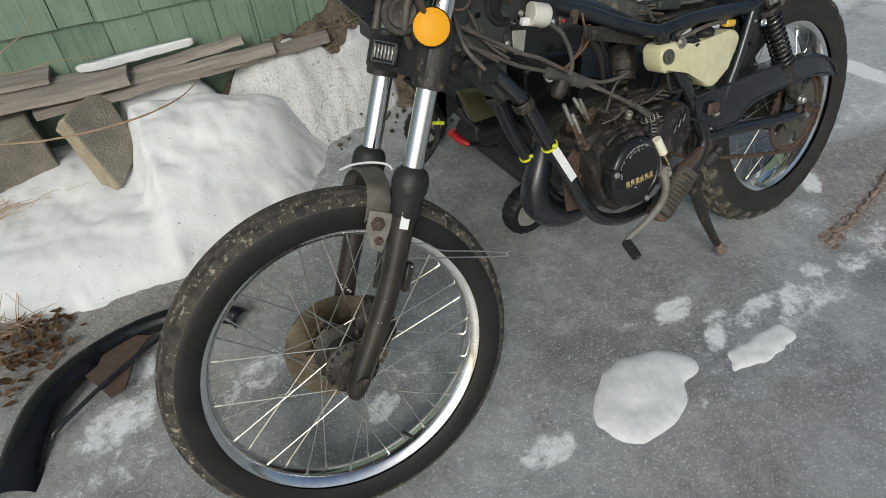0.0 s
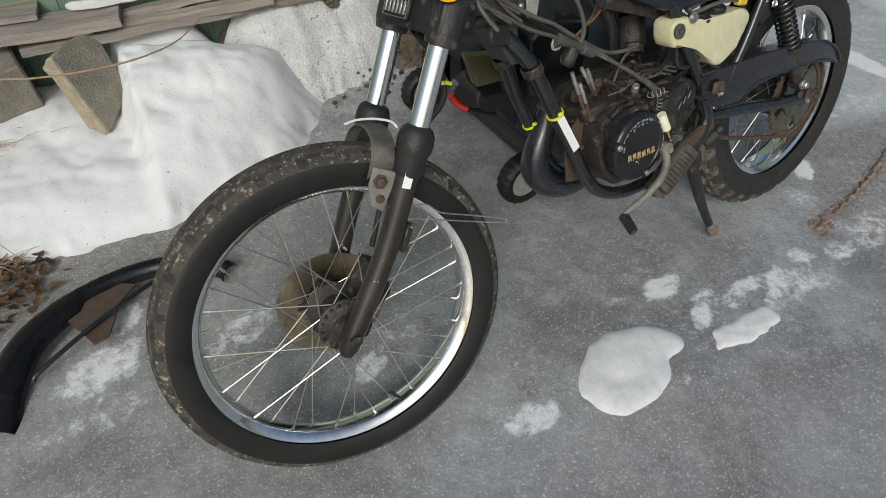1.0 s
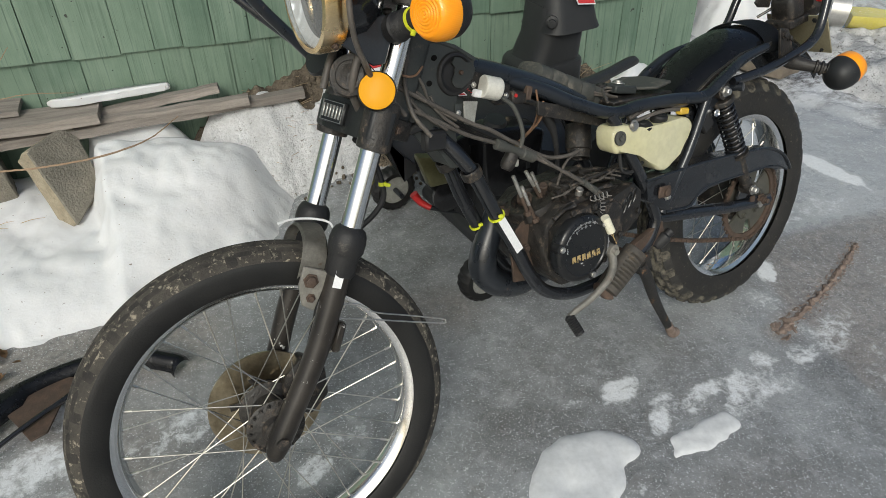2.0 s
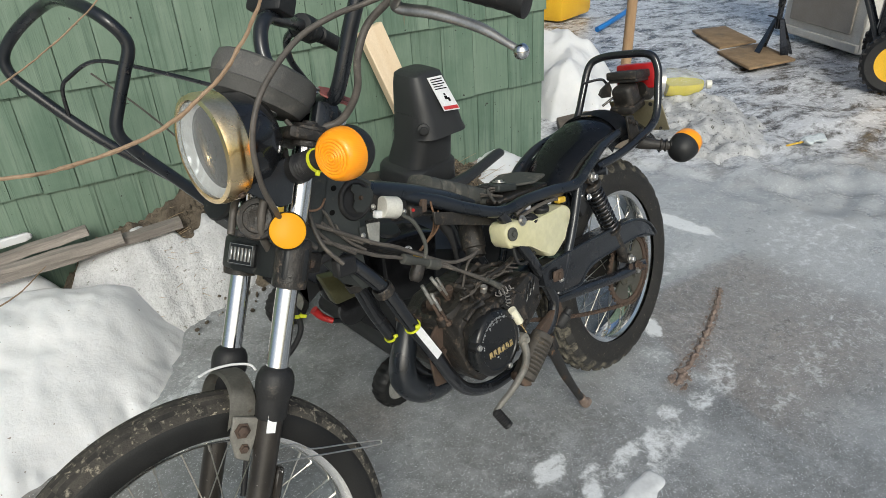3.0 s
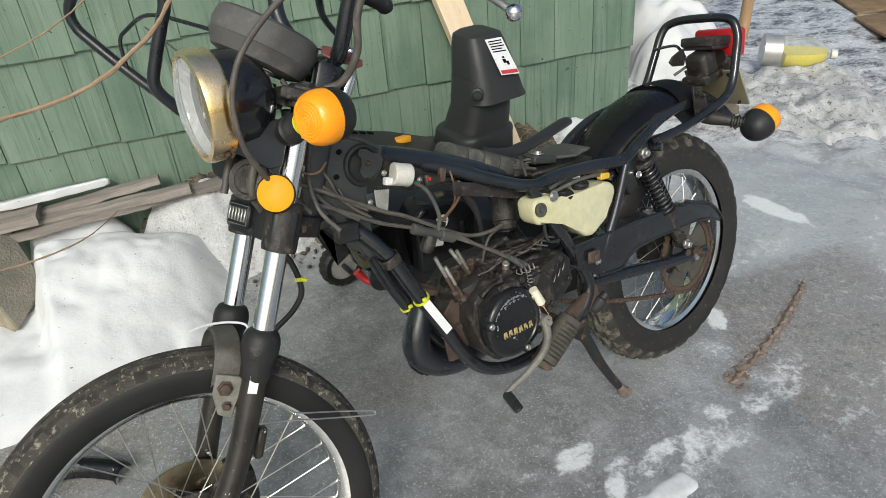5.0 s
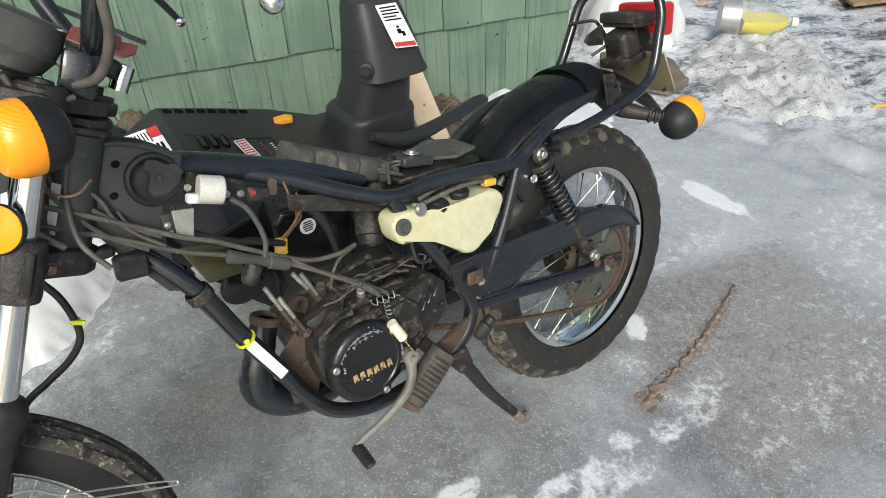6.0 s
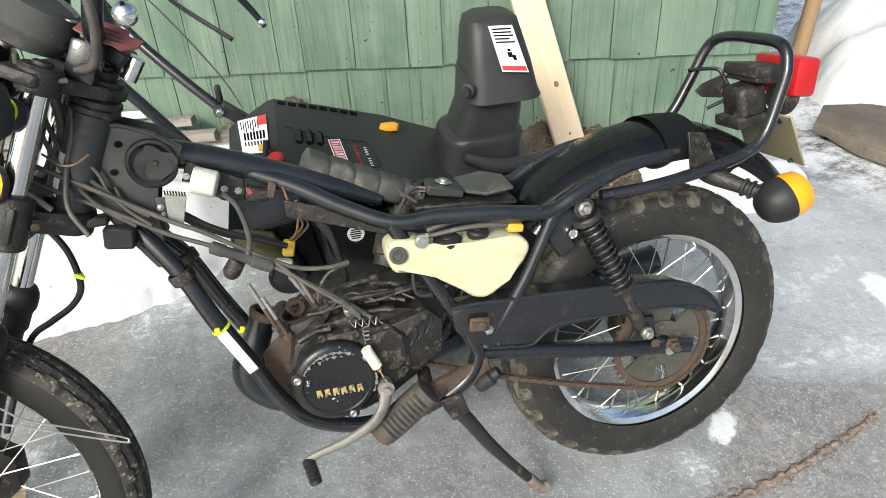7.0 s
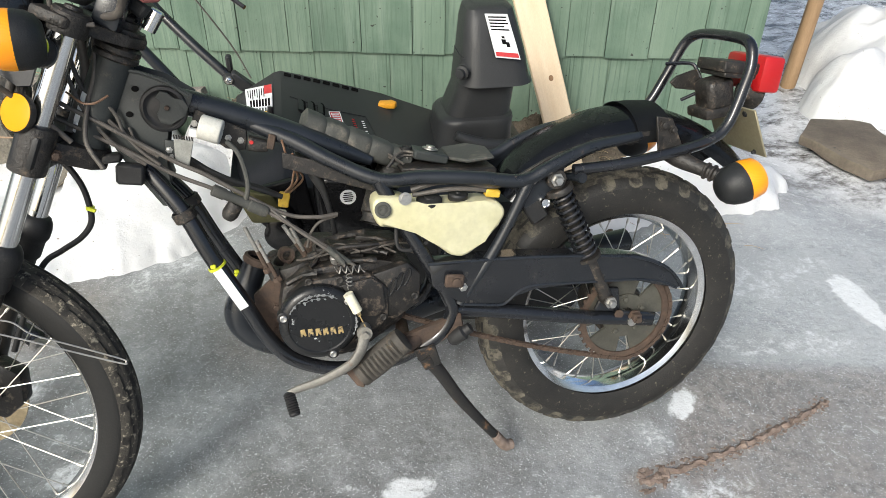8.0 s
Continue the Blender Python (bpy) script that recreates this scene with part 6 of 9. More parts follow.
for x0, y0, z0, x1, y1, z1, r in ((-0.640, -0.095, 0.178, -0.590, -0.098, 0.190, 0.006), (-0.600, -0.060, 0.205, -0.520, -0.062, 0.212, 0.007), (-0.585, -0.030, 0.214, -0.500, -0.020, 0.220, 0.008), (-0.555, -0.088, 0.196, -0.490, -0.092, 0.196, 0.006), (-0.535, -0.052, 0.214, -0.470, -0.080, 0.200, 0.005), (-0.600, -0.080, 0.194, -0.566, -0.050, 0.210, 0.006), (-0.515, -0.030, 0.216, -0.455, -0.045, 0.205, 0.007)):
    bm = bmesh.new()
    tube(bm, [(x0, y0, z0), ((x0 + x1) / 2, (y0 + y1) / 2, (z0 + z1) / 2 + 0.004), (x1, y1, z1)], [r, r * 0.8, r], 8, 5)
    for v in bm.verts:
        v.co += 0.0022 * noise.noise_vector(v.co * 70)
    part("casting_rib", bm, greasy, engine, "oily casting rib")
for k in range(9):
    p = Vector((CAST.uniform(-0.61, -0.46), CAST.uniform(-0.095, -0.02), 0.0))
    p.z = 0.200 + 0.10 * (p.y + 0.06) + 0.006
    bm = bmesh.new()
    r = CAST.uniform(0.005, 0.009)
    lathe(bm, [(r, -0.02), (r, 0.004), (r * 0.75, 0.006), (r * 0.4, 0.005), (0, 0.005)], axis(p, (CAST.uniform(-0.3, 0.3), -0.5, 1)), 12)
    part("case_boss", bm, CAST.choice([greasy, greasy, dull_steel, rust]), engine, "dirty bolt boss")
for k in range(5):
    x = -0.60 + 0.03 * k
    bm = bmesh.new()
    tube(bm, [(x - 0.02, -0.07, 0.206), (x + 0.01, -0.085 + 0.01 * (k % 3), 0.214), (x + 0.05, -0.06, 0.222 - 0.004 * k), (x + 0.085, -0.085, 0.212 - 0.005 * k)], 0.0019, 6, 6)
    part("loose_wire", bm, cable_black, engine, "thin dirty wire over the crankcase")
# neutral switch: white pin and spring lying on the case
bm = bmesh.new()
tube(bm, [(-0.5465, -0.130, 0.160), (-0.534, -0.133, 0.127)], 0.0085, 16, 1)
pin = part("nylon_plug", bm, cream, motorcycle, "cream nylon plug with a metal pin")
bm = bmesh.new()
tube(bm, [(-0.534, -0.133, 0.127), (-0.531, -0.134, 0.119)], [0.004, 0.003], 10, 1)
rod(bm, (-0.532, -0.134, 0.120), (-0.524, -0.137, 0.099), 0.0011, n=6)
part("pin", bm, gold_paint, pin, "thin brass pin")
bm = bmesh.new()
tube(bm, [(-0.562 + 0.0034 * k, -0.112 + 0.006 * math.sin(2.1 * k), 0.196 + 0.006 * math.cos(2.1 * k) - 0.0003 * k) for k in range(15)], 0.0011, 6, 3)
part("spring", bm, dull_steel, motorcycle, "small loose coil spring on the engine")
bm = bmesh.new()
tube(bm, [(-0.541 + 0.0055 * math.cos(1.9 * k), -0.120 + 0.005 * math.sin(1.9 * k), 0.190 - 0.0021 * k) for k in range(13)], 0.0009, 6, 3)
part("spring", bm, dull_steel, motorcycle, "stretched coil spring over the nylon plug")

# exhaust stub and bracket at the front of the engine
bm = bmesh.new()
tube(bm, [(-0.690, 0.012, 0.182), (-0.705, 0.012, 0.150), (-0.730, 0.012, 0.100), (-0.728, 0.015, 0.062), (-0.690, 0.02, 0.020), (-0.62, 0.03, -0.004), (-0.50, 0.06, -0.002), (-0.38, 0.10, 0.01), (-0.2, 0.13, 0.03), (0.10, 0.14, 0.06)], [0.021, 0.023, 0.027, 0.028, 0.027, 0.026, 0.030, 0.034, 0.034, 0.030], 20, 6)
exhaust = part("exhaust_pipe", bm, frame_paint, motorcycle, "dull black exhaust pipe under the engine")
bm = bmesh.new()
lathe(bm, [(0.0205, 0.0), (0.0255, 0.001), (0.0265, 0.006), (0.0255, 0.012), (0.0205, 0.014), (0.0190, 0.012), (0.0185, 0.003)], axis((-0.689, 0.012, 0.178), (0.42, 0, 0.90)), 28, ring=True)
part("exhaust_flange", bm, rust, exhaust, "rusty rim of the open exhaust mouth")
# the tube is capped; a black disc paints the darkness of its open mouth
bm = bmesh.new()
lathe(bm, [(0.0, 0.0), (0.0185, 0.0), (0.0185, 0.002), (0.0, 0.002)], axis((-0.6885, 0.012, 0.1815), (0.42, 0, 0.90)), 24)
part("exhaust_bore", bm, ink_hole_black, exhaust, "flat black disc painted as the dark inside of the exhaust")
bm = bmesh.new()
prism(bm, [(-0.70, 0.14), (-0.655, 0.175), (-0.64, 0.09), (-0.66, 0.04), (-0.70, 0.05)], -0.04, -0.034, bevel=0.001, segs=1)
bolt(bm, (-0.665, -0.041, 0.112), (0, -1, 0), 0.006)
bolt(bm, (-0.668, -0.041, 0.068), (0, -1, 0), 0.006)
part("engine_mount", bm, rust, motorcycle, "rusty engine mount plate")

# carburettor hose, intake duct
bm = bmesh.new()
lathe(bm, [(0.026, 0), (0.026, 0.05), (0.023, 0.052), (0.021, 0.06), (0.0225, 0.064), (0.0225, 0.068), (0.017, 0.068), (0.016, 0.02), (0, 0.02)], axis((-0.455, 0.028, 0.285), (-0.35, -0.35, -0.80)), 28)
tube(bm, [(-0.45, 0.03, 0.29), (-0.42, 0.04, 0.32), (-0.36, 0.05, 0.31)], [0.026, 0.03, 0.035], 16, 5)
part("intake_hose", bm, greasy, motorcycle, "brown dusty rubber intake hose, open at the end")
bm = bmesh.new()
tube(bm, [(-0.585, -0.01, 0.36), (-0.57, -0.02, 0.33), (-0.56, -0.02, 0.30), (-0.552, -0.015, 0.255), (-0.549, -0.01, 0.22)], [0.009, 0.010, 0.006, 0.005, 0.005], 10, 5)
part("breather_hose", bm, rubber_soft, motorcycle, "black breather hose")

# cables along the frame to the engine
RUNS = [
    ([(-0.93, -0.06, 0.50), (-0.86, -0.062, 0.450), (-0.78, -0.066, 0.392), (-0.741, -0.070, 0.369), (-0.698, -0.070, 0.337), (-0.629, -0.072, 0.290), (-0.580, -0.076, 0.279), (-0.545, -0.070, 0.278)], 0.0042, cable_black),
    ([(-0.93, -0.055, 0.47), (-0.85, -0.060, 0.418), (-0.785, -0.064, 0.372), (-0.731, -0.068, 0.343), (-0.66, -0.072, 0.300), (-0.592, -0.090, 0.250), (-0.544, -0.100, 0.209), (-0.528, -0.104, 0.196)], 0.0040, cable_black),
    ([(-0.649, -0.072, 0.300), (-0.62, -0.084, 0.272), (-0.58, -0.096, 0.238), (-0.552, -0.104, 0.214), (-0.545, -0.110, 0.200)], 0.0036, cable_black),
    ([(-0.90, -0.03, 0.58), (-0.885, -0.045, 0.50), (-0.845, -0.055, 0.44), (-0.80, -0.062, 0.40)], 0.0040, cable_black),
    ([(-0.905, -0.045, 0.56), (-0.893, -0.055, 0.49), (-0.862, -0.060, 0.43), (-0.82, -0.064, 0.39)], 0.0036, cable_black),
    ([(-0.835, -0.052, 0.446), (-0.826, -0.056, 0.42), (-0.79, -0.060, 0.375)], 0.0022, cable_black),
    ([(-0.700, -0.055, 0.412), (-0.684, -0.066, 0.390), (-0.678, -0.075, 0.345), (-0.690, -0.070, 0.310)], 0.0045, dusty_rubber),
    ([(-0.445, -0.075, 0.268), (-0.452, -0.080, 0.235), (-0.45, -0.085, 0.21), (-0.43, -0.09, 0.205), (-0.40, -0.09, 0.215)], 0.0042, rubber_soft),
    ([(-0.618, -0.046, 0.404), (-0.612, -0.040, 0.370), (-0.600, -0.010, 0.330), (-0.622, 0.010, 0.300)], 0.0022, wire_brown),
    ([(-0.604, -0.046, 0.380), (-0.600, -0.030, 0.352), (-0.592, -0.004, 0.325), (-0.618, 0.012, 0.298)], 0.0022, wire_brown),
    ([(-0.598, -0.046, 0.376), (-0.606, -0.036, 0.345), (-0.612, -0.008, 0.318), (-0.624, 0.008, 0.302)], 0.0022, wire_brown),
    ([(-0.545, -0.070, 0.276), (-0.575, -0.070, 0.268), (-0.592, -0.070, 0.25), (-0.60, -0.065, 0.225)], 0.0028, cable_black),
    ([(-0.44, -0.060, 0.215), (-0.49, -0.075, 0.218), (-0.54, -0.080, 0.222), (-0.575, -0.070, 0.216)], 0.0050, greasy),
    ([(-0.905, -0.060, 0.505), (-0.885, -0.072, 0.49), (-0.868, -0.074, 0.488), (-0.85, -0.066, 0.496)], 0.0020, wire_brown),
]
for pts, r, mt in RUNS:
    bm = bmesh.new()
    tube(bm, pts, r * 0.86, 8, 8)
    part("cable", bm, mt, motorcycle, "brown wires" if mt is wire_brown else "dusty black cable")
bm = bmesh.new()
lathe(bm, [(0.0055, 0.0), (0.0095, 0.002), (0.0095, 0.020), (0.0080, 0.022), (0.0080, 0.060), (0.0100, 0.062), (0.0100, 0.088), (0.0070, 0.092)], axis((-0.733, -0.070, 0.343), (0.83, -0.03, -0.50)), 18)
part("cable_splitter", bm, dusty_rubber, motorcycle, "dusty black rubber cable joint")
for a, b in (((-0.570, -0.096, 0.231), (-0.536, -0.103, 0.203)), ((-0.566, -0.101, 0.228), (-0.546, -0.108, 0.205))):
    bm = bmesh.new()
    rod(bm, a, b, 0.0058, 0.0048, n=12)
    part("cable_end", bm, dusty_rubber, motorcycle, "grey rubber cable end")
bm = bmesh.new()
lathe(bm, [(0.012, 0), (0.013, 0.02), (0.011, 0.026), (0.008, 0.03)], axis((-0.700, -0.070, 0.316), (-0.6, 0, -0.8)), 16)
part("rubber_cap", bm, greasy, motorcycle, "brown perished rubber cap")
bm = bmesh.new()
box(bm, (-0.628, 0.012, 0.288), (0.018, 0.013, 0.026), Matrix.Rotation(radians(15), 4, "Y"), bevel=0.002)
part("yellow_connector", bm, yellow_plug, motorcycle, "yellow connector on brown wires")
bm = bmesh.new()
box(bm, (-0.640, 0.012, 0.264), (0.026, 0.012, 0.014), Matrix.Rotation(radians(15), 4, "Y"), bevel=0.002)
part("white_connector", bm, white_plastic, motorcycle, "white wiring connector")
bm = bmesh.new()
box(bm, (-0.845, -0.060, 0.378), (0.040, 0.020, 0.032), Matrix.Rotation(radians(10), 4, "Y"), bevel=0.004)
box(bm, (-0.870, -0.045, 0.402), (0.03, 0.02, 0.014), bevel=0.003)
part("cable_clip_box", bm, rubber_soft, motorcycle, "black rubber connector box by the steering head")

# ---- footrest, gear lever, stand
bm = bmesh.new()
rod(bm, (-0.455, -0.095, 0.030), (-0.435, 0.08, 0.03), 0.012)
prism(bm, [(-0.462, 0.045), (-0.425, 0.055), (-0.35, 0.075), (-0.345, 0.045), (-0.41, 0.012), (-0.455, 0.008)], -0.100, -0.088, bevel=0.002, segs=1)
bracket = part("footrest_bracket", bm, rust, motorcycle, "rusty footrest bracket")
PEG_X = Vector((0.80, -0.05, 0.60)).normalized()
PEG_Y = (Vector((-0.26, -0.88, 0.40)) - PEG_X * PEG_X.dot(Vector((-0.26, -0.88, 0.40)))).normalized()
PEG = Matrix.Translation((-0.500, -0.124, 0.028)) @ Matrix((PEG_X, PEG_Y, PEG_X.cross(PEG_Y))).transposed().to_4x4()
bm = bmesh.new()
peg_rings = []
for k in range(37):
    q = k / 36
    groove = 1 if 6 <= k <= 30 and k % 3 == 0 else 0
    w, h = 0.0245 * (0.75 if k in (0, 36) else 1.0) * (0.92 + 0.08 * math.sin(math.pi * q)), 0.0225 * (0.6 if k in (0, 36) else 1.0)
    ring = []
    for j in range(24):
        a = 2 * math.pi * j / 24
        c, d = math.copysign(abs(math.cos(a)) ** 0.85, math.cos(a)), math.copysign(abs(math.sin(a)) ** 0.85, math.sin(a))
        g = 0.0045 * groove if d > 0.2 and -0.75 < c < 0.45 else 0.0
        ring.append(bm.verts.new((-0.052 + 0.104 * q, h * d - g, -w * c)))
    peg_rings.append(ring)
for a, b in zip(peg_rings, peg_rings[1:]):
    for j in range(24):
        bm.faces.new((a[j], a[(j + 1) % 24], b[(j + 1) % 24], b[j]))
bm.faces.new(peg_rings[0]), bm.faces.new(peg_rings[-1])
peg = part("footrest", bm, brown_rubber, motorcycle, "dusty dark ribbed rubber footrest with a rusty end", PEG)
bm = bmesh.new()
prism(bm, [(-0.064, -0.020), (-0.054, -0.026), (-0.044, -0.018), (-0.046, 0.012), (-0.056, 0.020), (-0.066, 0.008)], -0.010, 0.008, SIDE, 0.003)
for v in bm.verts:
    v.co += 0.003 * noise.noise_vector(v.co * 90)
part("footrest_end", bm, rust, peg, "rusty broken footrest end")
bm = bmesh.new()
lathe(bm, [(0.0115, 0.0), (0.0135, 0.0), (0.0135, 0.035), (0.0115, 0.035)], axis((-0.462, -0.112, 0.030), (0.75, 0.5, 0.1)), 24, ring=True)
part("footrest_tube", bm, rust, motorcycle, "open rusty tube end")
bm = bmesh.new()
tube(bm, [(-0.526, -0.120, 0.080), (-0.529, -0.130, 0.068), (-0.538, -0.138, 0.052), (-0.558, -0.143, 0.034), (-0.602, -0.147, 0.018), (-0.640, -0.148, 0.010), (-0.662, -0.148, 0.004)], [0.0125, 0.012, 0.0115, 0.0105, 0.0095, 0.0085, 0.0075], 12, 6, flat=0.7)
lathe(bm, [(0.013, -0.012), (0.013, 0.012), (0.006, 0.012), (0.006, 0.02), (0, 0.02)], axis((-0.526, -0.120, 0.082), (0, -1, 0)), 18)
gear = part("gear_lever", bm, dusty_steel, motorcycle, "bent gear lever with worn rusty plating")
bm = bmesh.new()
lathe(bm, [(0.006, 0.0)] + [(0.0088 + 0.0016 * (k % 2), 0.003 + 0.0021 * k) for k in range(17)] + [(0.0095, 0.040), (0.006, 0.042)], axis((-0.663, -0.147, 0.006), (0.16, -0.55, -0.82)), 18)
part("toe_rubber", bm, rubber_soft, gear, "black ribbed toe rubber")
bm = bmesh.new()
tube(bm, [(-0.422, -0.100, 0.004), (-0.394, -0.094, -0.040), (-0.358, -0.082, -0.110), (-0.318, -0.070, -0.176), (-0.276, -0.058, -0.240), (-0.254, -0.052, -0.272)], [0.014, 0.0125, 0.0115, 0.010, 0.0095, 0.009], 14, 4)
prism(bm, [(-0.442, 0.02), (-0.402, 0.025), (-0.392, -0.015), (-0.422, -0.025)], -0.110, -0.086, bevel=0.002, segs=1)
stand = part("side_stand", bm, rusty_paint, motorcycle, "rust-worn black side stand")
bm = bmesh.new()
tube(bm, [(-0.280, -0.060, -0.232), (-0.258, -0.054, -0.268), (-0.240, -0.050, -0.274)], [0.0102, 0.012, 0.011], 12, 4)
part("stand_foot", bm, strip_rust, stand, "pale rusty stand foot")
bm = bmesh.new()
lathe(bm, [(0.009, 0.0), (0.013, 0.006), (0.014, 0.03), (0.010, 0.034), (0.010, 0.046), (0.006, 0.048)], axis((-0.372, -0.098, 0.022), (0.75, -0.2, 0.55)), 16)
part("rubber_boot", bm, rubber_soft, motorcycle, "grey rubber boot by the footrest")

# ---- swing arm, chain guard, rear wheel
for sd in (-1, 1):
    bm = bmesh.new()
    tube(bm, [(-0.36, 0.082 * sd, 0.080), (-0.25, 0.084 * sd, 0.054), (-0.12, 0.086 * sd, 0.022), (-0.03, 0.086 * sd, 0.003), (0.040, 0.086 * sd, -0.008)], [0.015, 0.0145, 0.014, 0.013, 0.010], 16, 4, flat=0.8)
    box(bm, (0.0, 0.087 * sd, -0.002), (0.09, 0.008, 0.030), Matrix.Rotation(radians(12), 4, "Y"), bevel=0.003)
    prism(bm, [(-0.085, 0.028), (-0.030, 0.018), (-0.036, 0.070), (-0.062, 0.074)], 0.084 * sd - 0.004, 0.084 * sd + 0.004, bevel=0.002, segs=1)
    arm = part("swing_arm", bm, black_paint, motorcycle, "black swing arm")
    if sd < 0:
        bm = bmesh.new()
        lathe(bm, [(0.015, 0), (0.015, 0.003), (0.010, 0.003), (0.010, 0.012), (0.006, 0.013), (0.006, 0.02), (0, 0.02)], axis((-0.002, -0.092, 0.005), (0, -1, 0)), 6)
        lathe(bm, [(0.009, 0), (0.009, 0.003), (0.004, 0.003), (0, 0.003)], axis((-0.036, -0.092, 0.016), (0, -1, 0)), 18)
        part("axle_nut", bm, rust, arm, "rusty axle nut")
GUARD = [(-0.405, 0.182), (-0.342, 0.178), (-0.240, 0.170), (-0.140, 0.158), (-0.050, 0.145), (0.000, 0.134), (0.035, 0.118), (0.062, 0.098), (0.082, 0.072), (0.088, 0.060), (0.076, 0.057), (0.040, 0.076), (-0.010, 0.088), (-0.066, 0.094), (-0.138, 0.101), (-0.212, 0.108), (-0.243, 0.101), (-0.262, 0.086), (-0.280, 0.080), (-0.345, 0.092), (-0.40, 0.135)]
bm = bmesh.new()
prism(bm, GUARD, -0.104, -0.066, bevel=0.005, segs=2)
guard = part("chain_guard", bm, black_paint, motorcycle, "long satin black chain guard")
bm = bmesh.new()
tube(bm, [(x, -0.1035, z - 0.002) for x, z in GUARD[:10]], 0.0036, 8, 3)
part("guard_lip", bm, frame_paint, guard, "rolled upper lip of the chain guard")
bm = bmesh.new()
tube(bm, [(x, -0.1035, z + 0.002) for x, z in GUARD[10:20]], 0.0028, 8, 3)
part("guard_lip", bm, frame_paint, guard, "rolled lower lip of the chain guard")
bm = bmesh.new()
bolt(bm, (-0.345, -0.104, 0.128), (0, -1, 0), 0.0055)
part("guard_bolt", bm, steel, guard)
bm = bmesh.new()
box(bm, (-0.362, -0.112, 0.146), (0.034, 0.008, 0.024), Matrix.Rotation(radians(10), 4, "Y"), bevel=0.003)
lathe(bm, [(0.008, 0), (0.008, 0.004), (0.004, 0.005), (0, 0.005)], axis((-0.36, -0.116, 0.145), (0, -1, 0)), 12)
part("rusty_clip", bm, rust, motorcycle, "orange rusted metal clip")
bm = bmesh.new()
lathe(bm, [(0.014, -0.06), (0.017, -0.055), (0.05, -0.052), (0.055, -0.045), (0.055, 0.03), (0.050, 0.040), (0.012, 0.06)], AXLE, 40)
HUB = Matrix.Translation((-0.010, 0, -0.003))
rear_wheel = part("rear_wheel", bm, greasy, motorcycle, "spoked rear wheel with drum brake", HUB)
tyre_ob = part("tyre", tyre(0.285, 0.199, 0.046, "knob", 180), rear_rubber, rear_wheel, "knobby rear tyre with dried mud")
tyre_ob.data.materials.append(block_rubber)
tyre_ob.data.materials.append(dried_mud)
part("rim", rim(0.204, 0.033), rim_chrome, rear_wheel, "chromed steel rim")
lace(rear_wheel, spokes, 36, 0.052, 0.036, 0.180, 0.85)
bm = bmesh.new()
lathe(bm, [(0.082, -0.070), (0.094, -0.070), (0.094, -0.066), (0.082, -0.066)], AXLE, 72, ring=True)
for k in range(40):
    a = 2 * math.pi * k / 40
    box(bm, (0.0955 * math.cos(a), -0.068, 0.0955 * math.sin(a)), (0.007, 0.004, 0.006), Matrix.Rotation(-a, 4, "Y"), bevel=0)
sprocket_ob = part("sprocket", bm, rust, rear_wheel, "rusty rear sprocket ring")
bm = bmesh.new()
lathe(bm, [(0.018, -0.071), (0.046, -0.071), (0.046, -0.065), (0.018, -0.065)], AXLE, 40, ring=True)
for k in range(5):
    a = 2 * math.pi * k / 5 + 0.35
    c, s_ = math.cos(a), math.sin(a)
    t_ = Vector((-s_, 0, c))
    p, q = Vector((0.040 * c, -0.066, 0.040 * s_)), Vector((0.082 * c, -0.066, 0.082 * s_))
    quad_plate(bm, [p - t_ * 0.020, p + t_ * 0.020, q + t_ * 0.038, q - t_ * 0.038], 0.005)
    bolt(bm, (0.036 * c, -0.071, 0.036 * s_), (0, -1, 0), 0.006, 0.005)
part("sprocket_web", bm, plate_grey, sprocket_ob, "dull grey sprocket plate with openings")
bm = bmesh.new()
rod(bm, (0, -0.10, 0), (0, 0.11, 0), 0.0085)
part("axle", bm, steel, rear_wheel)
# chain: link by link, round the sprocket and along the lower run
line = []
for k in range(40):
    a = radians(80 - 170 * k / 39)
    line.append((0.0985 * math.cos(a) - 0.010, 0.0985 * math.sin(a) - 0.003))
x0, z0 = line[-1]
for k in range(1, 29):
    s = k / 28
    line.append((x0 + (-0.455 - x0) * s, z0 + (0.075 - z0) * s - 0.012 * math.sin(math.pi * s)))
pts, acc = [np.array(line[0])], 0.0
for a, b in zip(line, line[1:]):
    a, b = np.array(a), np.array(b)
    L_ = np.linalg.norm(b - a)
    acc += L_
    while acc >= 0.0095:
        acc -= 0.0095
        pts.append(b - (b - a) * acc / L_)
bm = bmesh.new()
for i, (a, b) in enumerate(zip(pts, pts[1:])):
    d = b - a
    ang = math.atan2(d[1], d[0])
    off = 0.0042 if i % 2 else 0.0026
    for sd in (-1, 1):
        box(bm, ((a[0] + b[0]) / 2, -0.068 + sd * off, (a[1] + b[1]) / 2), (0.0125, 0.0012, 0.0078), Matrix.Rotation(-ang, 4, "Y"), bevel=0)
    rod(bm, (a[0], -0.0735, a[1]), (a[0], -0.0625, a[1]), 0.0026, n=6)
part("chain", bm, rust, motorcycle, "rusty drive chain")

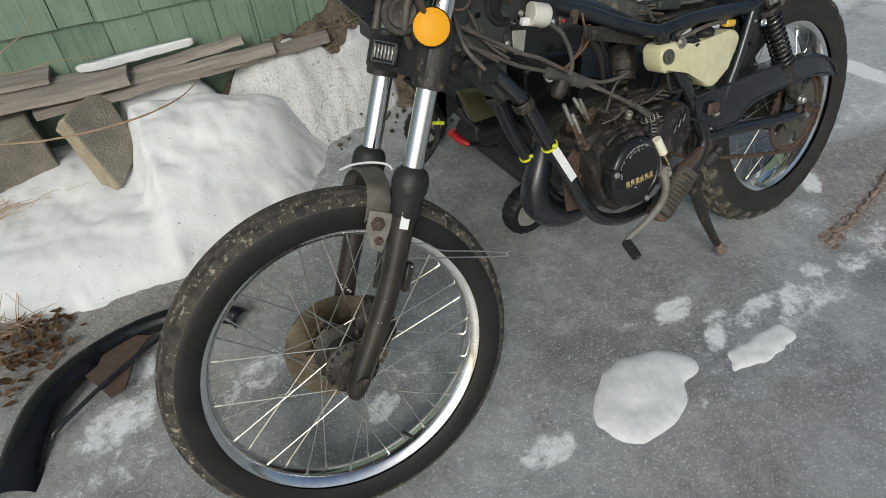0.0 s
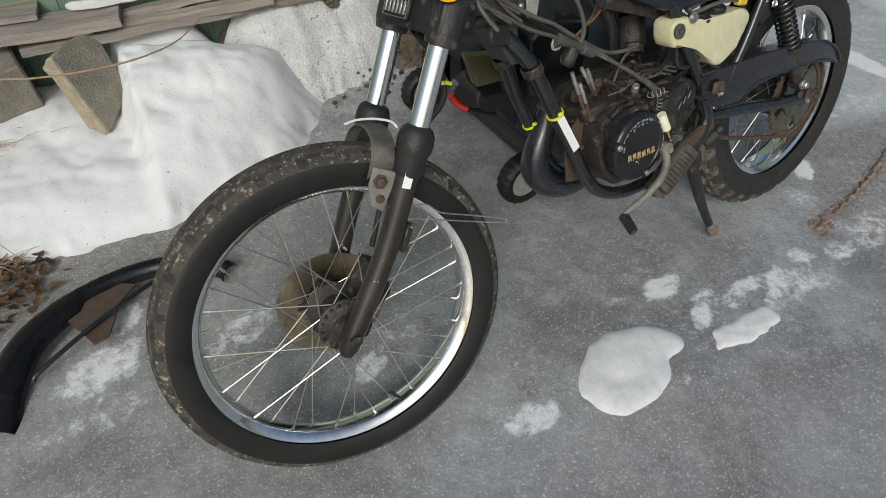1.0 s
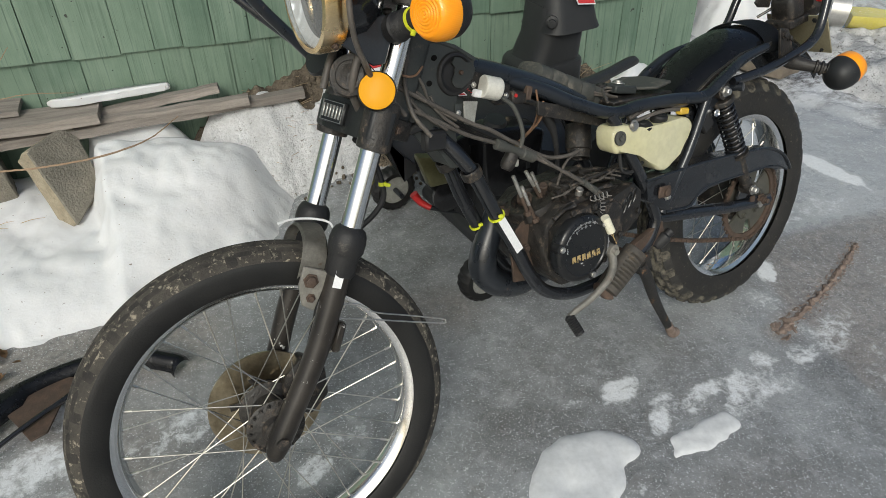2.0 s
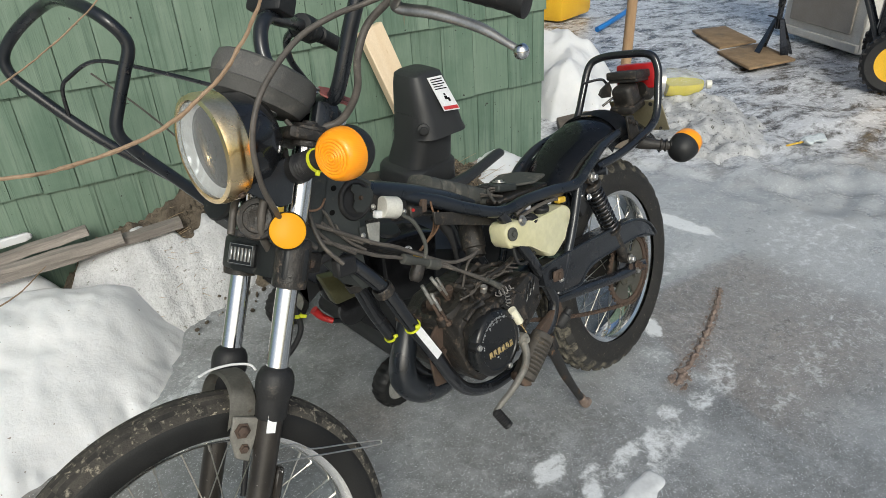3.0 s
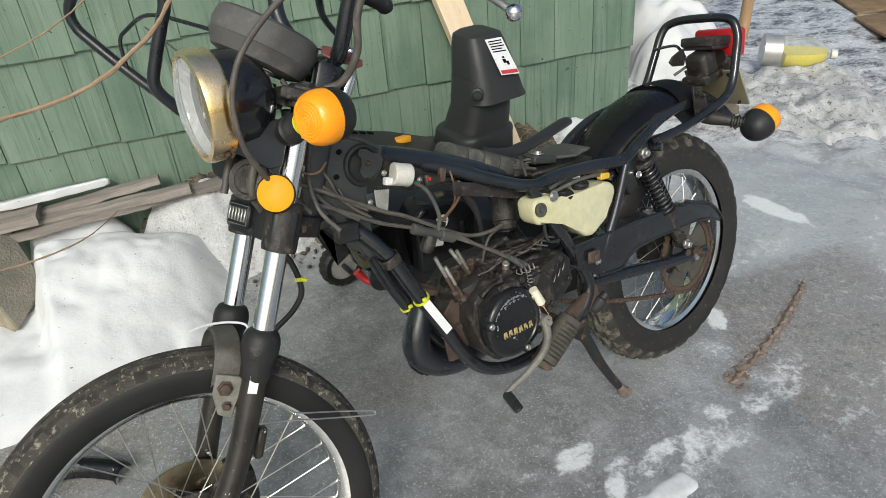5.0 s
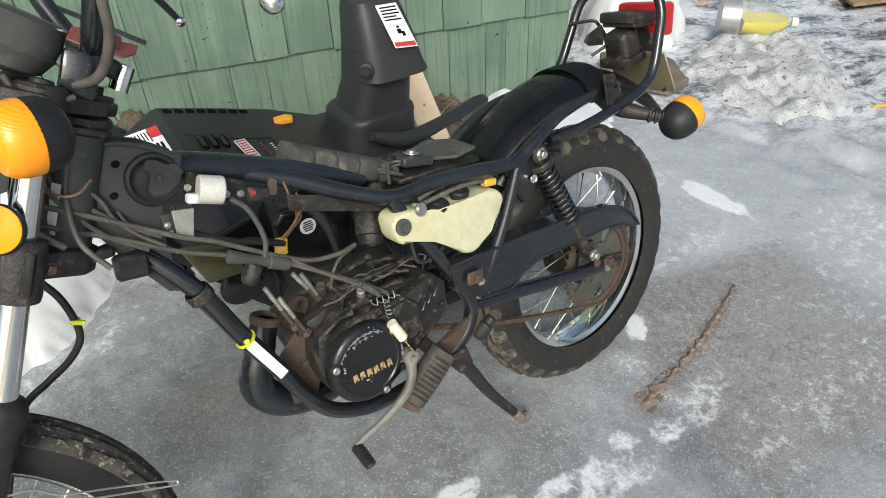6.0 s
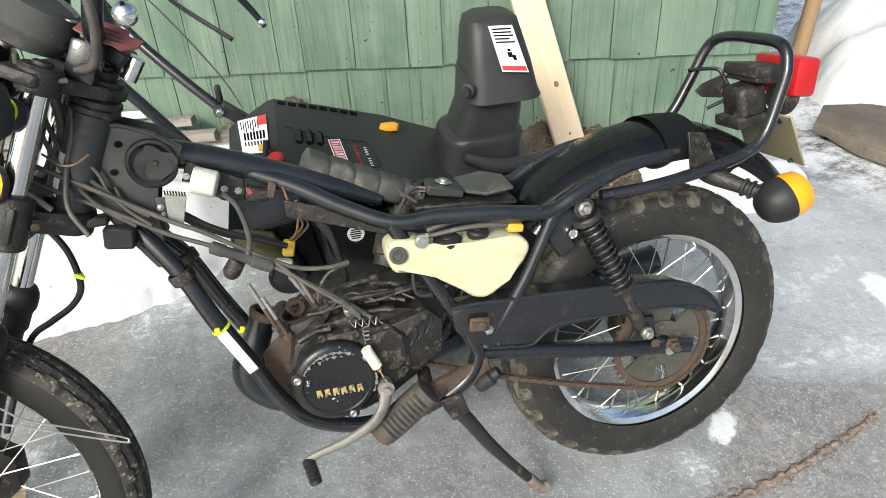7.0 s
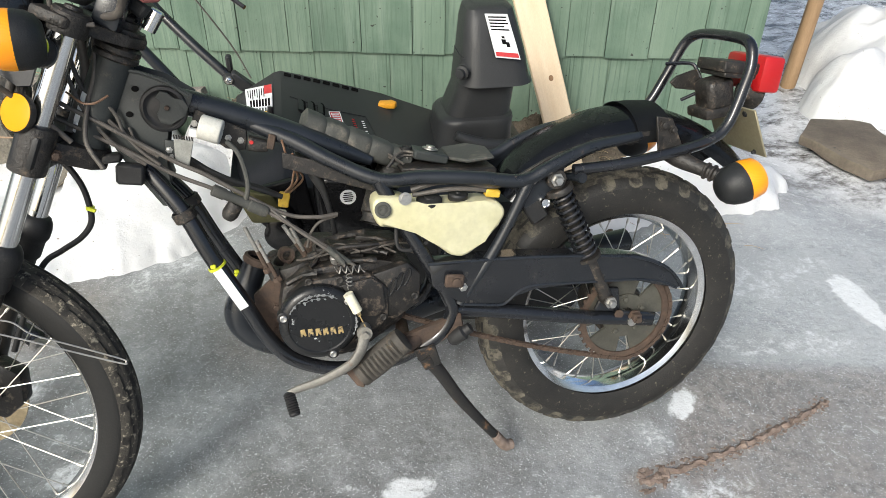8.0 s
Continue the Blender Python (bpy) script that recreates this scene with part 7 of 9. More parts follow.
# shocks
for sd in (-1, 1):
    t_, b_ = Vector((-0.172, 0.088 * sd, 0.302)), Vector((-0.064, 0.096 * sd, 0.054))
    d_ = (b_ - t_).normalized()
    bm = bmesh.new()
    rod(bm, t_ + d_ * 0.02, t_ + d_ * 0.16, 0.011, n=16)
    rod(bm, t_ + d_ * 0.15, b_ - d_ * 0.008, 0.0145, 0.012, n=16)
    lathe(bm, [(0.017, -0.014), (0.017, 0.014)], axis(t_, (0, 1, 0)), 20)
    lathe(bm, [(0.013, -0.014), (0.013, 0.014)], axis(b_, (0, 1, 0)), 20)
    lathe(bm, [(0.023, 0.0), (0.025, 0.003), (0.025, 0.010), (0.012, 0.012)], axis(t_ + d_ * 0.018, d_), 24)
    lathe(bm, [(0.024, 0.0), (0.024, 0.006), (0.014, 0.010)], axis(t_ + d_ * 0.165, d_), 24)
    shock = part("shock_absorber", bm, greasy, motorcycle, "brown rusty rear shock absorber")
    M_ = axis(t_ + d_ * 0.030, d_)
    bm = bmesh.new()
    turns = 11
    tube(bm, [M_ @ Vector((0.0195 * math.cos(2 * math.pi * k / 10), 0.0195 * math.sin(2 * math.pi * k / 10), 0.134 * k / (10 * turns))) for k in range(10 * turns + 1)], 0.0029, 7, 1)
    part("spring", bm, black_paint, shock, "black coil spring")
    for end in (t_, b_):
        bm = bmesh.new()
        bolt(bm, end + Vector((0, 0.014 * sd, 0)), (0, sd, 0), 0.008, 0.011)
        part("shock_bolt", bm, steel, shock)
bm = bmesh.new()
lathe(bm, [(0.009, 0), (0.009, 0.012), (0.0075, 0.014), (0.006, 0.012), (0, 0.012)], axis((-0.192, -0.088, 0.262), (0, -1, 0)), 20)
lock = part("helmet_lock", bm, chrome, motorcycle, "small round chrome lock")
bm = bmesh.new()
box(bm, (-0.205, -0.082, 0.245), (0.035, 0.014, 0.045), Matrix.Rotation(radians(-30), 4, "Y"), bevel=0.004)
part("lock_body", bm, rubber_soft, lock)
bm = bmesh.new()
rod(bm, (-0.150, -0.070, 0.298), (-0.132, -0.110, 0.303), 0.007, n=14)
lathe(bm, [(0.009, 0), (0.009, 0.008), (0.0, 0.009)], axis((-0.133, -0.108, 0.303), (0.3, -0.9, 0.05)), 14)
part("seat_pin", bm, frame_paint, motorcycle, "black stub on the frame")

# rear fender
bm = bmesh.new()
FENDER_TOP = [(-0.262, 0.278), (-0.224, 0.318), (-0.175, 0.354), (-0.115, 0.379), (-0.049, 0.394), (0.020, 0.394), (0.088, 0.380), (0.155, 0.350), (0.215, 0.308), (0.255, 0.268)]
line = glide(FENDER_TOP, 4)
rows = []
for i, q in enumerate(line):
    s = i / (len(line) - 1)
    d = line[min(i + 1, len(line) - 1)] - line[max(i - 1, 0)]
    nx, nz = -d[1] / np.linalg.norm(d), d[0] / np.linalg.norm(d)
    wdt = 0.070 + 0.004 * math.sin(math.pi * s)
    row = []
    for k in range(17):
        a = radians(-100 + 200 * k / 16)
        y = wdt * math.sin(a) / math.sin(radians(80)) if abs(a) < 1.4 else wdt * math.copysign(1.0, a)
        drop = 0.038 * (1 - math.cos(a)) if abs(a) < 1.4 else 0.038 * (1 - math.cos(1.4)) + 0.05 * (abs(a) - 1.4)
        row.append(bm.verts.new((q[0] - nx * drop, y + centre(q[0]), q[1] - nz * drop)))
    rows.append(row)
for a, b in zip(rows, rows[1:]):
    for k in range(16):
        bm.faces.new((a[k], a[k + 1], b[k + 1], b[k]))
bmesh.ops.solidify(bm, geom=bm.faces[:], thickness=0.003)
fender = part("rear_fender", bm, black_paint, motorcycle, "glossy black rear fender")
bm = bmesh.new()
prism(bm, [(-0.252, 0.302), (-0.18, 0.336), (-0.09, 0.360), (0.01, 0.365), (0.01, 0.347), (-0.09, 0.340), (-0.18, 0.318), (-0.245, 0.286)], -0.082, -0.074, bevel=0.001, segs=1)
part("fender_flange", bm, greasy, fender, "dirty fender flange")
bm = bmesh.new()
prev = None
for k in range(17):
    a = radians(-95 + 190 * k / 16)
    row = [bm.verts.new((x, 0.083 * math.sin(a), 0.348 + 0.055 * math.cos(a) - 0.1 * max(0, x - 0.02))) for x in (-0.012, 0.018, 0.055)]
    if prev:
        for i in range(2):
            bm.faces.new((prev[i], prev[i + 1], row[i + 1], row[i]))
    prev = row
bmesh.ops.solidify(bm, geom=bm.faces[:], thickness=-0.004)
part("seat_strap_mount", bm, plastic, fender, "black bent sheet over the fender")
# grab rail
for_rail = [(-0.140, -0.096, 0.314), (-0.05, -0.106, 0.318), (0.035, -0.108, 0.328), (0.108, -0.107, 0.341), (0.146, -0.105, 0.366), (0.172, -0.101, 0.425), (0.186, -0.097, 0.470), (0.190, -0.075, 0.502), (0.188, 0.0, 0.508), (0.184, 0.065, 0.504), (0.172, 0.092, 0.484), (0.142, 0.100, 0.424), (0.108, 0.102, 0.372), (0.06, 0.104, 0.336), (-0.04, 0.102, 0.322), (-0.140, 0.092, 0.314)]
bm = bmesh.new()
tube(bm, for_rail, 0.0098, 14, 6)
tube(bm, [(0.140, 0.097, 0.45), (0.17, 0.06, 0.452), (0.178, 0.048, 0.44), (0.185, 0.04, 0.42)], 0.0035, 8, 5)
tube(bm, [(0.15, 0.05, 0.385), (0.17, 0.03, 0.40), (0.185, 0.01, 0.415)], 0.0035, 8, 5)
rail = part("grab_rail", bm, black_paint, motorcycle, "black tubular grab rail")
bm = bmesh.new()
prism(bm, [(0.012, 0.392), (0.042, 0.386), (0.066, 0.335), (0.020, 0.326)], -0.098, -0.092, bevel=0.001, segs=1)
bolt(bm, (0.026, -0.099, 0.376), (0, -1, 0), 0.007)
bolt(bm, (0.044, -0.099, 0.366), (0, -1, 0), 0.005)
part("rail_bracket", bm, greasy, rail, "rust-edged steel bracket")
# tail light, plate
bm = bmesh.new()
box(bm, (0.186, -0.002, 0.402), (0.056, 0.058, 0.062), Matrix.Rotation(radians(-10), 4, "Y"), bevel=0.014, segs=3)
box(bm, (0.190, -0.002, 0.372), (0.078, 0.066, 0.020), Matrix.Rotation(radians(-6), 4, "Y"), bevel=0.005, segs=2)
box(bm, (0.212, 0.0, 0.451), (0.080, 0.088, 0.021), Matrix.Rotation(radians(8), 4, "Y"), bevel=0.005, segs=2)
box(bm, (0.214, 0.0, 0.437), (0.074, 0.080, 0.010), Matrix.Rotation(radians(8), 4, "Y"), bevel=0.002)
lathe(bm, [(0.0, 0.0), (0.020, 0.0), (0.030, 0.018), (0.031, 0.028), (0.0, 0.03)], axis((0.235, -0.015, 0.405), (0.95, 0, -0.25)), 24)
prism(bm, [(0.125, 0.435), (0.165, 0.445), (0.175, 0.425), (0.165, 0.405), (0.125, 0.412), (0.112, 0.424)], 0.030, 0.036, bevel=0.001, segs=1)
tail = part("tail_light", bm, greasy, motorcycle, "black tail light housing with a red lens")
bm = bmesh.new()
box(bm, (0.266, 0.0, 0.436), (0.046, 0.112, 0.066), Matrix.Rotation(radians(8), 4, "Y"), bevel=0.008, segs=2)
part("tail_lens", bm, red_lens, tail, "red tail light lens")
bm = bmesh.new()
box(bm, (0.238, -0.005, 0.335), (0.004, 0.150, 0.098), Matrix.Rotation(radians(-22), 4, "Y"), bevel=0.001)
plate = part("plate", bm, plate_metal, motorcycle, "faded brown metal plate seen from behind")
for q, r in (((0.226, -0.05, 0.37), 0.006), ((0.244, -0.062, 0.298), 0.003)):
    bm = bmesh.new()
    bolt(bm, q, (-1, 0, -0.3), r)
    part("plate_bolt", bm, rubber_soft, plate)
# rear turn signals
for sd in (-1, 1):
    bm = bmesh.new()
    tube(bm, [(0.045, 0.090 * sd, 0.325), (0.062, 0.100 * sd, 0.312), (0.085, 0.128 * sd, 0.300), (0.108, 0.158 * sd, 0.290)], [0.017, 0.016, 0.0125, 0.0115], 16, 5)
    for k in range(3):
        lathe(bm, [(0.0125, 0), (0.0155, 0.002), (0.0155, 0.005), (0.0125, 0.007)], axis(Vector((0.085, 0.128 * sd, 0.300)).lerp(Vector((0.108, 0.158 * sd, 0.290)), 0.2 + 0.3 * k), (0.5, 0.8 * sd, -0.25)), 18)
    stalk = part("turn_signal", bm, greasy, motorcycle, "rear turn signal with an amber lens")
    SG = axis((0.122, 0.176 * sd, 0.280), (0.93, 0.10 * sd, 0.30))
    bm = bmesh.new()
    lathe(bm, [(0.0, -0.034), (0.010, -0.0335), (0.019, -0.030), (0.027, -0.023), (0.0325, -0.013), (0.0355, -0.001), (0.0362, 0.004), (0.0362, 0.012), (0.0, 0.012)], SG, 36)
    part("signal_body", bm, plastic, stalk, "round black signal body")
    bm = bmesh.new()
    lathe(bm, [(0.0355, 0.012), (0.036, 0.020), (0.033, 0.038), (0.027, 0.044), (0.0, 0.045)], SG, 32)
    part("signal_lens", bm, amber, stalk, "amber lens")


# ---- the snow blower behind the motorcycle
# its own axes: x ahead (to its chute), y to its left, z up
BLOWER = pose(0.762, 2.062, 0.0, 0, 0, 12.8)
blower = thing("snow_blower", "black single-stage snow blower with tall chute and tube handle", "snow blower", BLOWER)
RIDGE = [(-0.215, 0.470), (-0.195, 0.505), (-0.165, 0.524), (-0.078, 0.573), (-0.062, 0.577), (0.05, 0.545), (0.18, 0.504), (0.25, 0.474), (0.352, 0.432), (0.45, 0.40), (0.55, 0.36)]


def hood_z(x, y):
    z = float(np.interp(x, [r[0] for r in RIDGE], [r[1] for r in RIDGE]))
    fall = 0.25 * (0.09 - y) if y < 0.118 else -0.007 + 0.7 * (y - 0.118) + 1.5 * (y - 0.118) ** 2
    return z - fall - 0.03 * step01(-y, 0.16, 0.235)


bm = bmesh.new()
cols = []
XS = sorted(list(np.linspace(-0.172, 0.55, 40)) + [-0.082, -0.074, -0.066, -0.060])
for x in XS:
    row = [(y, hood_z(x, y)) for y in list(np.linspace(-0.235, 0.07, 16)) + [0.09, 0.11, 0.116, 0.120, 0.126, 0.135, 0.145, 0.155]]
    low = float(np.interp(x, [-0.215, -0.17, -0.08, 0.0, 0.15, 0.55], [0.50, 0.47, 0.38, 0.25, 0.06, 0.05]))
    row = [(-0.238, low)] + row + [(0.158, low)]
    cols.append([bm.verts.new((x, y, z)) for y, z in row])
for a, b in zip(cols, cols[1:]):
    for k in range(len(a) - 1):
        bm.faces.new((a[k], a[k + 1], b[k + 1], b[k]))
bm.faces.new(cols[0]), bm.faces.new(cols[-1])
for a, b in zip(cols, cols[1:]):
    bm.faces.new((a[0], a[-1], b[-1], b[0]))
hood = part("engine_hood", bm, blower_plastic, blower, "black moulded plastic hood", sharp=0.35)
# black bars give the shaded insides of the slots as colour
for k in range(8):
    x = -0.045 + 0.0225 * k
    bm = bmesh.new()
    box(bm, (x, 0.104, hood_z(x, 0.104) + 0.0005), (0.017, 0.012, 0.005), Matrix.Rotation(radians(20), 4, "Y"), bevel=0.001)
    part("cooling_slot", bm, ink_hole_black, hood, "narrow black bar in place of a cooling slot")


def on_hood(pts, lift):
    return [Vector((x, y, hood_z(x, y) + lift)) for x, y in pts]


# raised grey line round the panel, vents as black ovals, labels
bm = bmesh.new()
line_ = on_hood([(-0.042, 0.022), (0.0, 0.010), (0.060, 0.002), (0.122, 0.004), (0.132, -0.004), (0.146, -0.062), (0.142, -0.074), (0.110, -0.085)], 0.001)
tube(bm, line_, 0.0012, 6, 3)
part("trim_line", bm, plastic, hood, "thin grey outline moulded on the hood")
# each vent's dark inside is a black oval on the closed hood
for k in range(3):
    bm = bmesh.new()
    c = Vector((-0.016 + 0.0215 * k, -0.008 + 0.001 * k, 0))
    ring_lo = on_hood([(c.x + 0.0085 * math.cos(a) + 0.05 * 0.024 * math.sin(a), c.y + 0.024 * math.copysign(abs(math.sin(a)) ** 0.6, math.sin(a))) for a in [2 * math.pi * j / 20 for j in range(20)]], 0.0022)
    vs = [bm.verts.new(q) for q in ring_lo]
    vs2 = [bm.verts.new(q - Vector((0, 0, 0.004))) for q in ring_lo]
    bm.faces.new(vs)
    for j in range(20):
        bm.faces.new((vs[j], vs[(j + 1) % 20], vs2[(j + 1) % 20], vs2[j]))
    vent = part("vent", bm, ink_hole_black, hood, "raised black oval in place of a dark vent")
    bm = bmesh.new()
    lou = on_hood([(c.x - 0.006, c.y + 0.020), (c.x + 0.004, c.y + 0.016), (c.x + 0.004, c.y - 0.016), (c.x - 0.007, c.y - 0.020)], 0.0030)
    quad_plate(bm, [q + Vector((0, 0, 0.004 if j in (0, 3) else 0)) for j, q in enumerate(lou)], 0.002)
    part("louvre", bm, blower_plastic, vent)
bm = bmesh.new()
BRAND = [(0.044, -0.014), (0.055, -0.092), (0.079, -0.088), (0.068, -0.006)]
quad_plate(bm, on_hood(BRAND, 0.003), 0.0012)
brand = part("label", bm, ink_red, hood, "red label with a white border")
bm = bmesh.new()
for a, b in zip(BRAND, BRAND[1:] + BRAND[:1]):
    p, q = on_hood([a, b], 0.0048)
    tube(bm, [p, q], 0.0013, 4, 1)
for k in range(9):
    u = 0.09 + 0.098 * k
    p, q = on_hood([(0.048 + 0.011 * u, -0.014 - 0.077 * u), (0.065 + 0.011 * u, -0.008 - 0.080 * u)], 0.0048)
    tube(bm, [p, q], 0.0019, 4, 1)
part("label_marks", bm, sticker_white, brand)
for xo, mt, nm, lbl in ((0.094, ink_red, "red_print", "column of dull red marks"), (0.116, sticker_white, "small_print", "column of small white marks")):
    bm = bmesh.new()
    for k in range(9):
        u = 0.10 + 0.1 * k
        if nm == "small_print" and k == 4:
            continue
        p, q = on_hood([(xo + 0.010 * u, -0.012 - 0.070 * u), (xo + 0.006 + 0.010 * u, -0.010 - 0.071 * u)], 0.002)
        tube(bm, [p, q], 0.0012, 4, 1)
    part(nm, bm, mt, hood, lbl)
WL = [Vector((-0.149, 0.112, 0)), Vector((-0.139, -0.010, 0)), Vector((-0.080, -0.062, 0)), Vector((-0.081, 0.066, 0))]


def label_at(s, t, lift=0.004):
    q = WL[0].lerp(WL[3], s).lerp(WL[1].lerp(WL[2], s), t)
    return Vector((q.x, q.y, hood_z(q.x, q.y) + lift))


def label_patch(s0, s1, t0, t1, lift):
    return [label_at(s0, t0, lift), label_at(s0, t1, lift), label_at(s1, t1, lift), label_at(s1, t0, lift)]


bm = bmesh.new()
quad_plate(bm, label_patch(0, 1, 0, 1, 0.004), 0.0012)
lab = part("warning_label", bm, sticker_white, hood, "white warning label with red corner and black print")
bm = bmesh.new()
for k in range(8):
    s_ = 0.08 + 0.085 * k
    quad_plate(bm, label_patch(s_, s_ + 0.030, 0.08, 0.30 + 0.05 * (k % 3), 0.0056), 0.0005)
for k in range(7):
    s_ = 0.14 + 0.115 * k
    quad_plate(bm, label_patch(s_, s_ + 0.070, 0.42, 0.64, 0.0056), 0.0005)
    quad_plate(bm, label_patch(s_, s_ + 0.045, 0.69, 0.80, 0.0056), 0.0005)
part("label_print", bm, ink_hole_black, lab)
bm = bmesh.new()
quad_plate(bm, label_patch(0.70, 0.985, 0.015, 0.27, 0.0058), 0.0006)
part("label_corner", bm, ink_red, lab, "red label corner")
bm = bmesh.new()
quad_plate(bm, label_patch(0.62, 0.95, 0.80, 0.97, 0.0062), 0.0006)
part("label_triangle", bm, yellow_plug, lab, "yellow label field")
bm = bmesh.new()
lathe(bm, [(0.019, 0), (0.020, 0.010), (0.016, 0.015), (0, 0.016)], axis((-0.068, -0.092, hood_z(-0.068, -0.092) - 0.002), (-0.3, -0.3, 1)), 22)
part("primer_knob", bm, red_plastic, blower, "red rubber primer knob")
bm = bmesh.new()
tube(bm, [(-0.090, -0.066, 0.530), (-0.084, -0.064, 0.556), (-0.082, -0.062, 0.566)], 0.0065, 10, 3)
part("choke_lever", bm, rubber_soft, blower, "grey-black lever")
bm = bmesh.new()
prism(bm, [(0.164, 0.060), (0.205, 0.052), (0.212, 0.066), (0.200, 0.082), (0.170, 0.082)], hood_z(0.188, 0.07) - 0.002, hood_z(0.188, 0.07) + 0.012, Matrix.Identity(4), 0.003)
part("safety_key", bm, orange_key, blower, "orange plastic safety key")
# fuel tank and shroud on the near side
bm = bmesh.new()
prism(bm, [(0.000, 0.335), (0.155, 0.300), (0.165, 0.470), (0.115, 0.490), (0.020, 0.505), (-0.005, 0.480)], -0.292, -0.215, bevel=0.014, segs=3)
tank = part("fuel_tank", bm, tank_black, blower, "shiny black plastic fuel tank")
bm = bmesh.new()
lathe(bm, [(0.024, 0.0)] + [(0.026 - 0.0012 * (k % 2), 0.002 + 0.002 * k) for k in range(8)] + [(0.022, 0.022), (0, 0.023)], axis((0.045, -0.255, 0.492), (0, -0.25, 1)), 24)
part("fuel_cap", bm, blower_plastic, tank, "black ribbed filler cap")
bm = bmesh.new()
WARN = axis((0.064, -0.2925, 0.455), (0, -1, 0.05))
lathe(bm, [(0.0165, 0.0), (0.0165, 0.0012), (0, 0.0012)], WARN, 28)
wn_ = part("round_sticker", bm, sticker_white, tank, "round white sticker with black print")
bm = bmesh.new()
for k in range(5):
    box(bm, WARN @ Vector((0, 0.0095 - 0.0045 * k, 0.0016)), (0.022 - 0.003 * abs(k - 2), 0.0022, 0.001), WARN, bevel=0)
part("sticker_print", bm, ink_hole_black, wn_)
bm = bmesh.new()
box(bm, (0.118, -0.291, 0.410), (0.012, 0.004, 0.055), bevel=0.002)
part("grey_tab", bm, plastic, tank, "grey plastic tab")
bm = bmesh.new()
prism(bm, [(-0.15, 0.462), (-0.02, 0.49), (0.00, 0.33), (0.0, 0.24), (-0.05, 0.30), (-0.14, 0.41)], -0.255, -0.236, bevel=0.005)
tube(bm, [(-0.12, -0.262, 0.455), (-0.07, -0.268, 0.42), (-0.045, -0.262, 0.36)], 0.014, 12, 4)
lathe(bm, [(0.040, 0), (0.042, 0.010), (0.030, 0.016), (0, 0.016)], axis((-0.075, -0.254, 0.36), (0, -1, 0)), 28)
part("engine_shroud", bm, tank_black, blower, "dark engine side under the hood")
bm = bmesh.new()
prism(bm, [(-0.165, 0.490), (-0.085, 0.470), (-0.060, 0.400), (-0.135, 0.405)], -0.285, -0.257, bevel=0.008)
part("muffler_guard", bm, surf("olive_metal", (0.10, 0.095, 0.045), (0.17, 0.16, 0.08), 0.3, 0.6, 14, 200, 0.05), blower, "shiny olive metal engine cover")
# auger housing
bm = bmesh.new()
prism(bm, [(0.30, 0.06), (0.58, 0.03), (0.62, 0.08), (0.62, 0.26), (0.55, 0.37), (0.36, 0.40), (0.25, 0.30)], -0.262, 0.262, bevel=0.012)
part("auger_housing", bm, blower_plastic, blower, "black auger housing")


def rounded(cx, cy, sx, sy, z, m=6):
    """A rounded rectangle at height z."""
    out = []
    r = min(sx, sy) * 0.28
    for qx, qy, a0 in ((1, 1, 0), (-1, 1, 90), (-1, -1, 180), (1, -1, 270)):
        for k in range(m):
            a = radians(a0 + 90 * k / (m - 1))
            out.append((cx + qx * (sx / 2 - r) + r * math.cos(a), cy + qy * (sy / 2 - r) + r * math.sin(a), z))
    return out


def loft(bm, rings):
    vs = [[bm.verts.new(p) for p in ring] for ring in rings]
    n = len(vs[0])
    for a, b in zip(vs, vs[1:]):
        for k in range(n):
            bm.faces.new((a[k], a[(k + 1) % n], b[(k + 1) % n], b[k]))
    bm.faces.new(vs[0]), bm.faces.new(vs[-1])


bm = bmesh.new()
loft(bm, [rounded(0.372, 0.020, 0.215, 0.200, 0.34), rounded(0.376, 0.020, 0.196, 0.186, 0.42), rounded(0.382, 0.019, 0.184, 0.176, 0.478), rounded(0.384, 0.019, 0.184, 0.176, 0.488), rounded(0.386, 0.018, 0.176, 0.166, 0.496), rounded(0.390, 0.017, 0.156, 0.144, 0.500), rounded(0.404, 0.014, 0.140, 0.132, 0.56), rounded(0.410, 0.012, 0.138, 0.130, 0.64)])
chute = part("chute", bm, blower_plastic, blower, "tall black plastic discharge chute", Matrix.Translation((0.010, 0.010, 0)))
bm = bmesh.new()
loft(bm, [rounded(0.424, 0.006, 0.176, 0.166, 0.580), rounded(0.422, 0.006, 0.164, 0.154, 0.597), rounded(0.418, 0.014, 0.146, 0.138, 0.655), rounded(0.413, 0.026, 0.122, 0.115, 0.714), rounded(0.413, 0.032, 0.108, 0.102, 0.738), rounded(0.413, 0.036, 0.078, 0.078, 0.745)])
deflector = part("deflector", bm, blower_plastic, chute, "hinged black chute deflector")
bm = bmesh.new()
lathe(bm, [(0.016, 0), (0.016, 0.008), (0.010, 0.010), (0.010, 0.02), (0, 0.021)], axis((0.342, -0.060, 0.615), (-0.6, -0.8, 0)), 16)
part("hinge_knob", bm, blower_plastic, deflector)
bm = bmesh.new()
LB = [q + Vector((0.0, -0.006, 0.001)) for q in (Vector((0.394, -0.021, 0.732)), Vector((0.446, -0.021, 0.729)), Vector((0.472, -0.062, 0.638)), Vector((0.414, -0.062, 0.646)))]
quad_plate(bm, LB[::-1], 0.002)
lb = part("warning_label", bm, sticker_white, deflector, "white label with black print and a red strip")


def on_label(s0, s1, t0, t1):
    f = lambda s, t: LB[0].lerp(LB[1], s).lerp(LB[3].lerp(LB[2], s), t) + Vector((0, -0.0028, 0.0014))
    return [f(s0, t0), f(s0, t1), f(s1, t1), f(s1, t0)]


